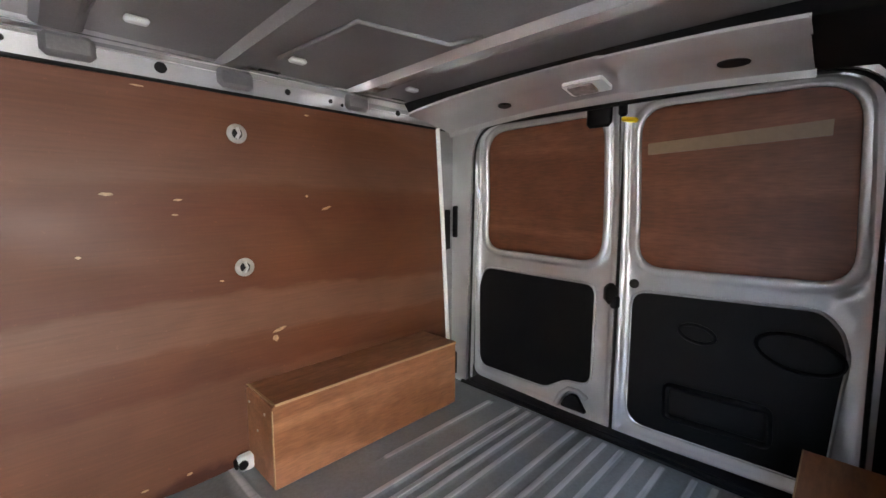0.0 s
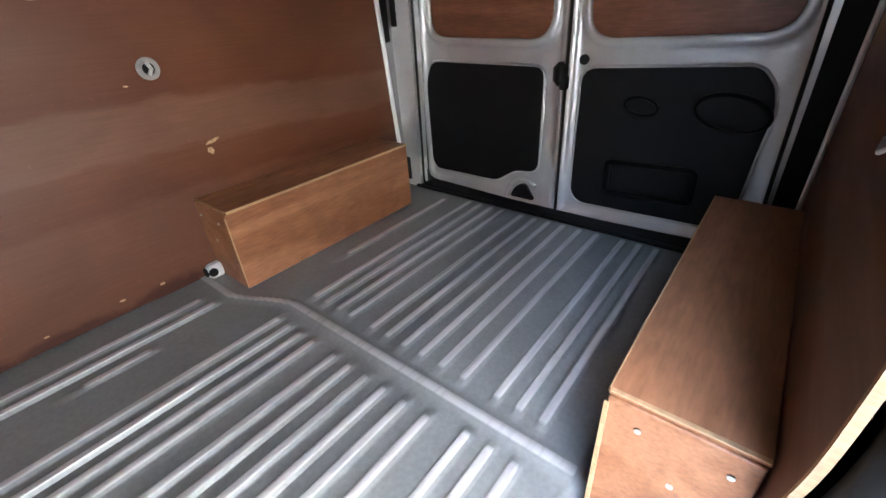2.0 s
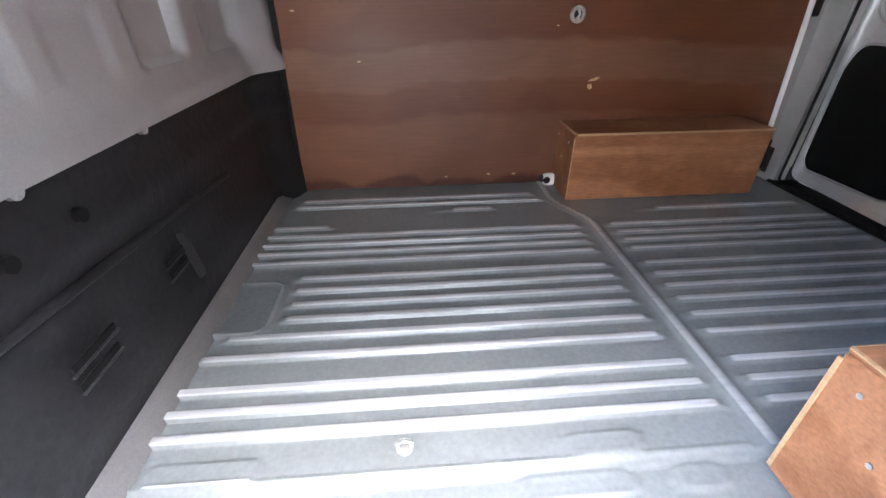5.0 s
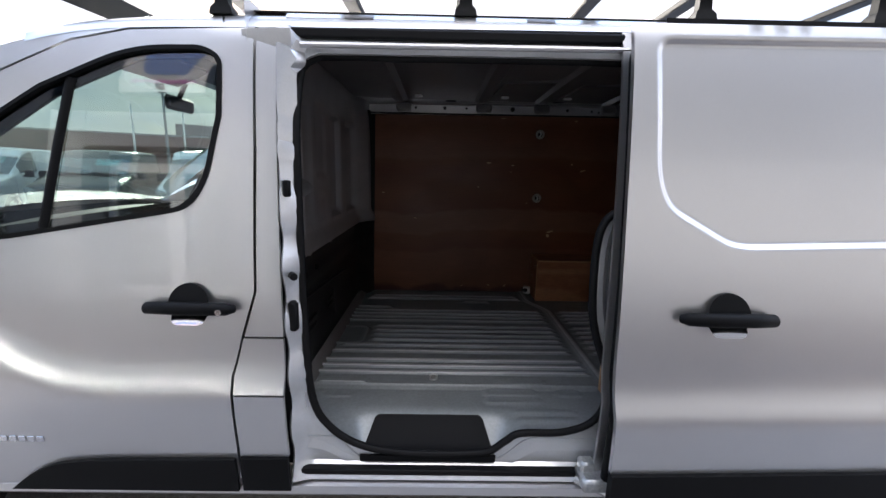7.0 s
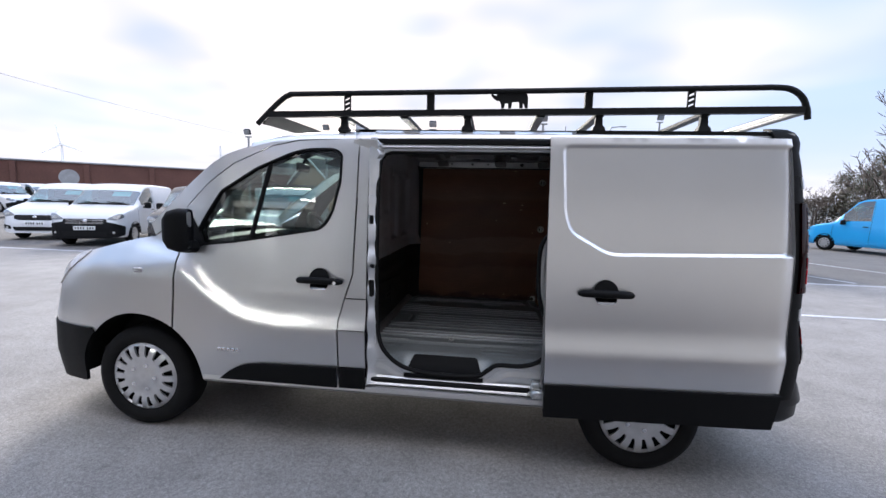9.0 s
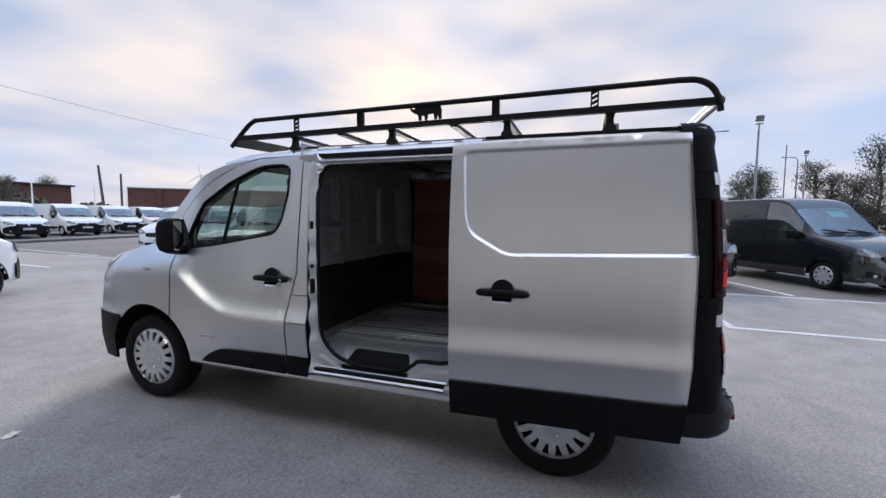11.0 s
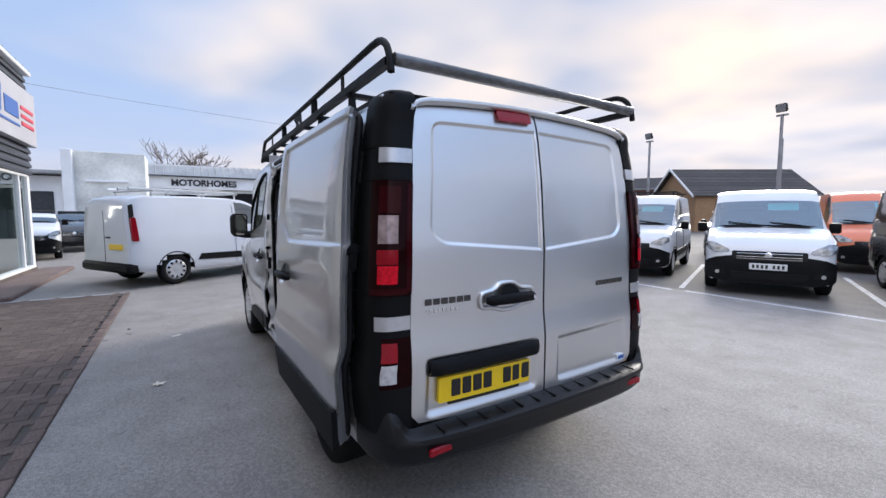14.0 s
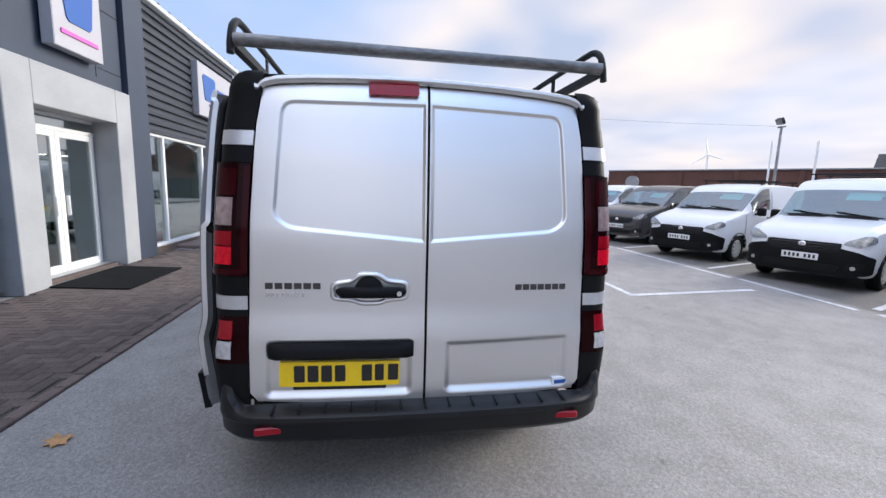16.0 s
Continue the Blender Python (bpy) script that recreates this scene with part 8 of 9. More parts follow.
        if tail:
            part("tail_lamp", Mesh().slab(rounded([(L - 0.17, 0.92), (L - 0.055, 0.92), (L - 0.05, 1.36), (L - 0.12, 1.38)], 0.03), lambda x, z: (x, sg * (hw * 0.985 - 0.02 * (x - L + 0.16) / 0.16 + 0.006), z), lambda x, z: (x, sg * hw * 0.85, z), step=0.1), RED, th, "red tail lamp", smooth=40)
            part("lamp_strip", Mesh().slab([(L - 0.115, 1.385), (L - 0.055, 1.365), (L - 0.07, 1.60), (L - 0.12, 1.62)], lambda x, z: (x, sg * (hw * 0.975 - (z - 1.2) * 0.16), z), lambda x, z: (x, sg * hw * 0.8, z), step=0.1), BLACKP, th)
    if plate:
        pl = part("number_plate", Mesh().box((nose_x(0, 0.52) - 0.022, 0, 0.525), (0.012, 0.52, 0.111), 0.004), PLATEW, th, "white front number plate")
        for k in (-3, -2, -1, 0, 1.6, 2.6, 3.6):
            part("plate_bar", Mesh().box((nose_x(0, 0.52) - 0.030, -(k - 0.3) * 0.062, 0.525), (0.004, 0.033, 0.062), 0.001), INK, pl)
    if card:
        x = screen_x + 0.50
        zc = lerp_table(TOP, x) - 0.03
        part("price_card", Mesh().slab(rounded([(-0.52, -0.11), (-0.04, -0.11), (-0.04, 0.11), (-0.52, 0.11)], 0.02), lambda y, v: (x + v * 0.78 + 0.04, y, zc + v * 0.62), lambda y, v: (x + v * 0.78 + 0.05, y, zc + v * 0.62 - 0.008), step=0.4), CYANCARD, th, "cyan price card behind the windscreen")
    wp = Mesh()
    for y0 in (-0.55, 0.10):
        wp.tube([(screen_x + 0.03, y0, lerp_table(TOP, screen_x + 0.03) + 0.035), (screen_x + 0.10, y0 + 0.50, lerp_table(TOP, screen_x + 0.10) + 0.030)], 0.010, 6)
    part("cowl", Mesh().grid([[(screen_x + a, y, lerp_table(TOP, screen_x + a) + 0.026 - 0.030 * (y / (hw * 0.86)) ** 4) for a in (-0.05, 0.0, 0.05)] for y in np.linspace(-hw * 0.80, hw * 0.80, 15)]), BLACKP, th, "black scuttle panel", smooth=40)
    w_ = part("wipers", wp, BLACKP, th)
    w_["kind"] = "stuff"
    if tail:
        part("rear_bumper", Mesh().box((L - 0.06, 0, 0.40), (0.22, W * 0.97, 0.20), 0.05), BLACKP, th, "black rear bumper", smooth=40)
        part("rear_seam", Mesh().box((L + 0.001, 0.0, 1.0), (0.008, 0.010, 1.0), 0.0), SEALM, th)
        part("rear_plate", Mesh().box((L + 0.006, 0.42, 0.80), (0.012, 0.50, 0.11), 0.004), YELLOW, th, "yellow rear plate")
        part("rear_handle", Mesh().box((L + 0.008, 0.15, 0.98), (0.02, 0.16, 0.035), 0.008), BLACKP, th, smooth=40)
    if bars:
        for x in (xr + 0.35, xr + 1.1, L - 0.55):
            part("roof_bar", Mesh().box((x, 0, H + 0.09), (0.035, W * 0.82, 0.03), 0.006).tube([(x, -W * 0.36, H - 0.03), (x, -W * 0.36, H + 0.09)], 0.018, 8).tube([(x, W * 0.36, H - 0.03), (x, W * 0.36, H + 0.09)], 0.018, 8), ZINC if bars == "pale" else RACKM, th, "roof bar", smooth=40)
        for yy in (-0.5, -0.1, 0.3) if bars == "pale" else ():
            part("roof_tube", Mesh().tube([(xr + 0.1, yy, H + 0.13), (L - 0.3, yy + 0.04, H + 0.13)], 0.028, 10), ZINC if yy > -0.2 else UPVC, th, "pale tube lashed to the roof bars", smooth=50)
    return th


BAY = -69.0     # forward direction of the vans in the slanted bays
parked_van((6.70, 7.08), -62, DARKPAINT, "black compact van parked in a slanted bay", bumper=DARKPAINT, L=4.60, W=1.84, H=1.94, wb=2.82, grille=BLACKGLOSS, rim_mat=HUBM, rim_spokes=7)
parked_van((3.36, 6.97), -67, WHITEPAINT, "white compact van with black bumper parked in a bay", L=4.39, W=1.90, H=1.94)
parked_van((0.52, 7.12), BAY, WHITEPAINT, "white compact van with tall roof parked in a bay", L=4.42, W=1.85, H=1.93, grille=BLACKGLOSS, bars=True, moulding=True)
parked_van((-2.25, 6.95), BAY, WHITEPAINT, "white van with roof bars parked in a bay", L=4.42, W=1.83, H=1.83, grille=BLACKGLOSS, bars=True)
parked_van((-5.2, 7.1), BAY, BROWNPAINT, "brown-grey compact van parked in a bay", L=4.40, W=1.79, H=1.80, bumper=BROWNPAINT, grille=BLACKGLOSS)
parked_van((-8.2, 7.2), BAY, WHITEPAINT, "white van parked at the row's end", L=4.42, W=1.83, H=1.83)
parked_van((-10.9, 8.1), BAY, WHITEPAINT, "white compact van parked near the far end", L=4.42, W=1.83, H=1.83, bumper=WHITEPAINT, grille=BLACKGLOSS)
parked_van((10.22, 7.44), -64, GREYPAINT, "dark grey compact van parked in a bay", bumper=GREYPAINT, L=4.63, W=1.84, H=2.03, wb=2.85, rim_spokes=9)
# second row behind
parked_van((3.75, 12.3), BAY, ORANGEPAINT, "orange compact van with black bumper parked behind", L=4.4, W=1.86, H=2.05, plate=False)
parked_van((8.75, 13.6), BAY, ORANGEPAINT, "orange van parked behind a dark grey van", L=4.4, W=1.86, H=1.95, plate=False, card=False)
parked_van((0.2, 13.4), BAY, GREYPAINT, "dark hatchback-height van parked behind", L=4.3, W=1.8, H=1.6, card=False, plate=False, bumper=GREYPAINT)
parked_van((9.7, 19.5), BAY, WHITEPAINT, "tall white van parked behind", L=4.9, W=1.98, H=2.55, plate=False)
parked_van((12.5, 14.0), BAY, DARKPAINT, "black van parked behind", L=4.9, W=1.90, H=1.95, plate=False, bumper=DARKPAINT)
parked_van((17.4, 16.6), BAY + 180, BLUEPAINT, "bright blue van parked tail out in the yard", L=4.7, W=1.92, H=2.10, plate=False, tail=True)
# the white van by the showroom
parked_van((-6.33, 1.09), 120, WHITEPAINT, "long white van with ladder rack beside the showroom", L=4.50, W=1.85, H=1.81, wb=2.84, moulding=True, tail=True, bars="pale", card=False)
# far row
for k in range(6):
    parked_van((-22.6 - 1.25 * k, 7.2 + 3.5 * k), -6, WHITEPAINT, "white van parked in the far row", L=5.0, W=1.98, H=1.98, wb=3.0, moulding=True, lift=0.12, card=(k % 2 == 0), grille=BLACKGLOSS, group="far row of vans")
# cars by the motorhome building and in the showroom
parked_van((-14.4, -4.9), 4, GREYPAINT, "dark grey hatchback parked by the far building", L=4.0, W=1.75, H=1.48, card=False, plate=False, bumper=GREYPAINT, name="hatchback", group="cars")
parked_van((-11.0, -5.5), 10, WHITEPAINT, "small white car by the showroom corner", L=3.7, W=1.65, H=1.48, card=False, plate=False, name="hatchback", group="cars")
parked_van((-3.4, -6.6), 12, SILVERPAINT, "silver van inside the showroom", L=4.3, W=1.8, H=1.75, plate=False, group="showroom vans")


# ---- showroom along -y ----
FY = -4.60
show = thing("showroom", "dark-clad showroom with glass front and white entrance portal", "building", kind="structure")


def wall_part(name, x0, x1, z0, z1, material, label="", y=FY, d=0.25):
    return part(name, Mesh().box(((x0 + x1) / 2, y - d / 2, (z0 + z1) / 2), (abs(x1 - x0), d, z1 - z0), 0.004), material, show, label)


# navy bay with the entrance
part("navy_wall", Mesh().box((-1.945, FY - 0.08, 3.5), (0.61, 0.34, 7.0), 0.006), NAVY, show, "navy panel column")
wall_part("navy_wall", -1.62, 1.30, 2.9, 7.0, NAVY, "navy panel wall")
wall_part("navy_wall", 1.30, 2.0, 0, 7.0, NAVY, "navy panel wall")
part("panel_joint", Mesh().box((0.7, FY + 0.001, 4.12), (5.2, 0.008, 0.014), 0.0).box((-0.95, FY + 0.001, 4.1), (0.012, 0.008, 2.1), 0.0).box((-1.30, FY + 0.001, 3.2), (0.6, 0.008, 0.012), 0.0), SEALM, show)["kind"] = "stuff"
for x0, x1, z0, z1 in ((-1.64, -1.22, 0, 2.92), (0.50, 0.95, 0, 2.92), (-1.22, 0.50, 2.38, 2.92)):
    part("portal", Mesh().box(((x0 + x1) / 2, FY + 0.05 - 0.35, (z0 + z1) / 2), (x1 - x0, 0.8, z1 - z0), 0.01), PORTALM, show, "white rendered entrance portal")
dy = FY - 0.30
for lx, rx in ((-1.20, -0.36), (-0.35, 0.49)):
    df = Mesh()
    w = rx - lx
    for a, b, c, d in ((lx, lx + 0.09, 0.05, 2.14), (rx - 0.09, rx, 0.05, 2.14), (lx + 0.09, rx - 0.09, 0.05, 0.17), (lx + 0.09, rx - 0.09, 2.05, 2.14)):
        df.box(((a + b) / 2, dy, (c + d) / 2), (b - a, 0.06, d - c), 0.008)
    dl = part("entrance_door", df, UPVC, show, "white framed glass entrance door", smooth=30)
    part("door_glass", Mesh().box(((lx + rx) / 2, dy, 1.11), (w - 0.18, 0.012, 1.90), 0.0), SHOWGLASS, dl, "clear door glass")
    part("door_pull", Mesh().box((rx - 0.12 if lx < -1 else lx + 0.12, dy + 0.05, 1.05), (0.03, 0.05, 0.30), 0.01), UPVC, dl, smooth=40)
part("door_head", Mesh().box((-0.355, dy, 2.17), (1.72, 0.07, 0.06), 0.008).box((-0.355, dy, 2.36), (1.72, 0.07, 0.05), 0.008), UPVC, show, "white door head")
part("door_fanlight", Mesh().box((-0.355, dy - 0.01, 2.27), (1.70, 0.02, 0.16), 0.0), SHOWGLASS, show, "narrow glass fanlight")
part("threshold", Mesh().box((-0.355, dy + 0.10, 0.025), (1.72, 0.35, 0.05), 0.008), PAVER, show, "red brick threshold")
# glazed bay
part("plinth", Mesh().box((-4.78, FY - 0.10, 0.07), (5.72, 0.30, 0.14), 0.01), PAVER, show, "low red brick plinth")
for x in (-2.29, -2.95, -4.90, -6.95, -7.60):
    part("mullion", Mesh().box((x, FY - 0.05, 1.24), (0.075, 0.10, 2.22), 0.008), UPVC, show, "white window mullion")
part("window_sill", Mesh().box((-4.78, FY - 0.04, 0.165), (5.72, 0.14, 0.06), 0.008), UPVC, show, "white window sill")
part("window_head", Mesh().box((-4.78, FY - 0.05, 2.36), (5.72, 0.10, 0.06), 0.008), UPVC, show)
for x0, x1 in ((-2.91, -2.33), (-4.86, -2.99), (-6.91, -4.94), (-7.56, -6.99)):
    part("pane", Mesh().box(((x0 + x1) / 2, FY - 0.06, 1.26), (x1 - x0, 0.012, 2.14), 0.0), SHOWGLASS, show, "large clear showroom pane")
# end wall with glass round the corner
part("corner_post", Mesh().box((-7.68, FY - 0.06, 1.24), (0.09, 0.12, 2.24), 0.008), UPVC, show)
part("end_wall", Mesh().box((-7.62, -8.0, 1.24), (0.2, 6.6, 2.48), 0.0), NAVY, show)
# cladding of overlapping slats
k = 0
z = 2.38
while z < 4.75:
    rows = [[(x, FY + a, z + b) for a, b in ((0.0, 0.0), (0.055, 0.012), (0.055, 0.075), (0.012, 0.165), (0.0, 0.17))] for x in (-7.78, -1.93)]
    part("cladding_slat", Mesh().grid(rows).grid([[(-7.78, FY - 5.0, z + b), (-7.78, FY + a, z + b)] for a, b in ((0.0, 0.0), (0.055, 0.012), (0.055, 0.075), (0.012, 0.165), (0.0, 0.17))]), CLAD, show, smooth=20)
    z += 0.17
wall_part("upper_wall", -7.76, -1.92, 2.36, 4.76, CLAD, "", FY - 0.002)
# unseen frontage added behind the camera; height and greys chosen to shape the light
wall_part("side_wall", 2.0, 13.0, 2.36, 8.0, FILL_HIGH, "unseen grey wall added to block sky light", FY)
wall_part("side_wall", 2.0, 13.0, 0.0, 2.36, FILL_LOW, "unseen grey wall added to bounce light", FY)
# roof, gutter, room
part("gutter", Mesh().box((-4.8, FY + 0.08, 4.80), (6.0, 0.16, 0.10), 0.02), UPVC, show, "white gutter", smooth=40)
part("roof", Mesh().grid([[(x, FY + 0.10, 4.86), (x, FY - 2.5, 5.55), (x, FY - 4.0, 5.87)] for x in (-7.9, -5, -1.9, 2.0)]), SHEETROOF, show, "pale sheet roof")
for x in np.arange(-7.8, -1.9, 0.45):
    part("roof_seam", Mesh().box((x, FY - 1.2, 5.235), (0.03, 2.75, 0.03), 0.0, Matrix.Rotation(radians(-14.9), 3, 'X')), SHEETROOF, show)
part("room_floor", Mesh().grid([[(x, y, 0.06) for y in (-11.2, FY - 0.1)] for x in (-7.6, 11.0)]), ROOMFLOOR, show)
part("room_wall", Mesh().grid([[(x, -11.2, z) for z in (0, 3.0)] for x in (-7.7, 11.0)]).grid([[(11.0, y, z) for z in (0, 3.0)] for y in (-11.2, FY)]), ROOMWALL, show)
part("room_ceiling", Mesh().grid([[(x, y, 2.99) for y in (-11.25, FY - 0.02)] for x in (-7.7, 11.05)]), ROOMWALL, show)
part("room_wall", Mesh().grid([[(-7.48, y, z) for z in (0.06, 2.98)] for y in (-11.2, FY - 0.2)]), ROOMWALL, show)
part("desk", Mesh().box((-2.6, -7.4, 0.45), (1.6, 0.7, 0.78), 0.03), ROOMWALL, show, "grey sales desk")
part("display", Mesh().box((-3.6, -5.4, 0.17), (1.0, 0.5, 0.20), 0.05), SIGNRED, show, "low red display", smooth=40)


def sign_board(x0, x1, z0, z1, name, label):
    sb = part(name, Mesh().box(((x0 + x1) / 2, FY + 0.11, (z0 + z1) / 2), (abs(x1 - x0), 0.16, z1 - z0), 0.01), SIGNFACE, show, label)
    return sb


def emblem(cx, z0, w, h):
    """A plain blue slanted block."""
    P = [(-0.5, 0.9), (-0.40, 1), (0.42, 1), (0.5, 0.9), (0.40, 0.08), (0.32, 0), (-0.30, 0), (-0.38, 0.08)]
    return Mesh().slab([(cx - p * w, z0 + q * h) for p, q in P], lambda x, z: (x, FY + 0.205, z), lambda x, z: (x, FY + 0.185, z), step=1)


sa = sign_board(0.17, -0.83, 3.20, 4.72, "sign", "square white sign with blue emblem")
part("sign_emblem", emblem(-0.33, 3.58, 0.66, 0.62), SIGNBLUE, sa)
part("sign_bar", Mesh().box((-0.33, FY + 0.197, 3.42), (0.76, 0.02, 0.07), 0.03), SIGNPINK, sa)
sb = sign_board(-4.36, -7.75, 3.05, 4.28, "sign", "long white sign with blue and red shapes")
part("sign_emblem", emblem(-5.0, 3.45, 0.80, 0.60), SIGNBLUE, sb)
part("sign_emblem", Mesh().box((-5.98, FY + 0.195, 3.68), (0.86, 0.02, 0.36), 0.03), SIGNBLUE, sb)
part("sign_bar", Mesh().box((-5.7, FY + 0.197, 3.36), (1.5, 0.02, 0.06), 0.01), SIGNBLUE, sb)
for z in (3.80, 3.62, 3.45):
    part("sign_bar", Mesh().box((-7.05, FY + 0.197, z), (0.9, 0.02, 0.09), 0.01), SIGNRED, sb)

# ---- motorhome building and white tower, far end of the yard ----
mh = thing("motorhome_building", "low grey-roofed building with fascia lettering", "building", kind="structure")
part("wall", Mesh().box((-32.4, 0.5, 1.65), (4.6, 7.4, 3.3), 0.02), CREAM, mh, "weathered pale wall")
part("fascia", Mesh().box((-30.0, 0.5, 3.76), (0.24, 7.6, 0.86), 0.02), RENDER, mh, "pale fascia board")
part("roof", Mesh().grid([[(-29.75 - a, y, 4.26 + b) for a, b in ((0, 0), (0.35, 0.32), (1.2, 0.75), (2.6, 1.05), (5.0, 1.15))] for y in np.linspace(-3.4, 4.5, 14)]), SHEETROOF, mh, "curved grey sheet roof", smooth=30)
part("gutter", Mesh().box((-29.72, 0.55, 4.24), (0.10, 7.9, 0.10), 0.02), FENCEM, mh, "dark gutter")
for y in np.linspace(-3.3, 4.4, 17):
    part("roof_seam", Mesh().tube([(-29.72 - a, y, 4.28 + b) for a, b in ((0, 0), (0.35, 0.32), (1.2, 0.75), (2.6, 1.05))], 0.03, 5), SHEETROOF, mh)
part("opening", Mesh().box((-30.06, 0.8, 1.6), (0.10, 6.2, 3.0), 0.0), DARKIN, mh, "dark open front")
part("end_board", Mesh().slab([(-29.9, 3.2), (-29.9, 4.3), (-31.3, 5.1), (-34.7, 5.4), (-34.7, 3.2)], lambda x, z: (x, 4.34, z), lambda x, z: (x, 4.24, z), step=3), FENCEM, mh, "dark boarded gable end")
lt = text_mesh("MOTORHOMES", 0.62, 0.02, 0.022)
part("fascia_letters", moved(lt, Matrix.Translation((-29.85, 0.25, 3.76)) @ Matrix(((0, 0, 1), (1, 0, 0), (0, 1, 0))).to_4x4()), INK, mh, "black fascia lettering")
BACK = Matrix.Translation((-2.43, 0.44, 0)) @ Matrix.Diagonal((1.37, 1.37, 1.17, 1))     # both stand well behind the white van
tw = thing("white_tower", "weathered cream block with flat top", "building", kind="structure", m=BACK)
part("wall", Mesh().box((-17.6, -3.95, 2.17), (2.2, 2.7, 4.34), 0.02), CREAM, tw, "weathered cream wall")
part("ledge", Mesh().box((-16.46, -3.95, 2.9), (0.10, 1.4, 0.10), 0.01).box((-16.46, -3.6, 1.95), (0.10, 1.1, 0.08), 0.01), RENDER, tw)
part("window", Mesh().box((-16.49, -3.5, 1.65), (0.04, 1.0, 0.40), 0.01), DARKIN, tw, "dark strip window")
part("pier", Mesh().box((-16.4, -5.2, 2.18), (0.4, 0.35, 4.36), 0.02), RENDER, tw, "white pier")
lb = thing("low_garage", "low pale garage with dark doors", "building", kind="structure", m=BACK)
part("wall", Mesh().box((-18.3, -7.6, 1.55), (3.0, 4.6, 3.1), 0.02), RENDER, lb, "pale wall")
part("roof", Mesh().box((-18.1, -7.6, 3.25), (3.8, 4.9, 0.16), 0.02), SHEETROOF, lb, "flat grey roof edge")
for y in (-6.25, -7.3, -8.3):
    part("garage_door", Mesh().box((-16.77, y, 1.2), (0.06, 0.98, 2.3), 0.02), FENCEM, lb, "dark garage door")
part("wall_far", Mesh().box((-18.3, -12.0, 1.4), (3.0, 5.0, 2.8), 0.02), RENDER, lb)

# ---- long brick building ----
def long_box(name, a, b, depth, h, material, label, roofm=None):
    d = Vector((b[0] - a[0], b[1] - a[1])); ln = d.length; d /= ln
    ang = math.degrees(math.atan2(d.y, d.x))
    th = thing(name, label, "building", kind="structure", m=Matrix.Translation((*a, 0)) @ Matrix.Rotation(radians(ang), 4, 'Z'))
    part("wall", Mesh().box((ln / 2, depth / 2, h / 2), (ln, depth, h), 0.02), material, th)
    return th, ln


bb, ln = long_box("brick_building", (-42.5, 28.5), (-10, 52), 8, 4.3, BRICKFAR, "long low dark-red brick building")
part("parapet", Mesh().box((ln / 2, 0.1, 4.36), (ln, 0.5, 0.14), 0.02), GALV, bb, "grey parapet capping")
for k in range(7):
    part("pilaster", Mesh().box((3 + k * 5.2, -0.1, 2.1), (0.45, 0.25, 4.2), 0.02), BRICKFAR, bb)
part("sign_panel", Mesh().box((26, -0.6, 1.9), (6, 0.2, 1.4), 0.03), RENDER, bb, "white trade panel")
for k in range(9):
    part("sign_bar", Mesh().box((23.6 + 0.58 * k, -0.72, 1.95), (0.4, 0.04, 0.5), 0.02), LEAFM, bb)
# bungalow with tiled roof
bu = thing("bungalow", "bungalow with tan brick gable and dark tiled roof", "house", kind="structure", m=Matrix.Translation((-12.4, 42.2, 0)) @ Matrix.Rotation(radians(56), 4, 'Z') @ Matrix.Diagonal((1.13, 1.12, 1.09, 1)))
part("wall", Mesh().box((0, 0, 1.45), (9.0, 6.4, 2.9), 0.02), BRICKTAN, bu, "tan brick wall")
part("gable", Mesh().slab([(-3.2, 2.88), (3.2, 2.88), (0, 5.1)], lambda y, z: (-4.5, y, z), lambda y, z: (-4.3, y, z), step=2), BRICKTAN, bu, "tan brick gable")
for sg in (-1, 1):
    course = Mesh()
    for k in range(17):
        t0, t1 = k / 17, (k + 1) / 17
        p0, p1 = (sg * (3.5 - 3.5 * t0), 2.78 + 2.42 * t0), (sg * (3.5 - 3.5 * t1), 2.78 + 2.42 * t1)
        course.add([(-4.9, p0[0], p0[1] + 0.05), (4.9, p0[0], p0[1] + 0.05), (4.9, p1[0], p1[1] + 0.015), (-4.9, p1[0], p1[1] + 0.015), (-4.9, p0[0], p0[1]), (4.9, p0[0], p0[1])], [(0, 1, 2, 3), (4, 5, 1, 0)])
    part("roof", course, TILE, bu, "dark tiled roof slope")
for sg in (-1, 1):
    part("barge_board", Mesh().slab([(sg * 3.6, 2.66), (sg * 3.6, 2.84), (0, 5.30), (0, 5.10)], lambda y, z: (-4.96, y, z), lambda y, z: (-4.90, y, z), step=3), UPVC, bu, "white barge board")
b2 = thing("house", "dark-roofed house beyond the yard", "house", kind="structure", m=Matrix.Translation((-25.6, 50, 0)) @ Matrix.Rotation(radians(30), 4, 'Z') @ Matrix.Diagonal((0.45, 0.9, 1.0, 1)))
part("wall", Mesh().box((0, 0, 2.0), (12, 7, 4.0), 0.02), BRICKFAR, b2)
part("roof", Mesh().grid([[(x, y, z) for y, z in ((-3.8, 3.9), (0, 6.2), (3.8, 3.9))] for x in (-6.3, 6.3)]), TILE, b2, "dark pitched roof")
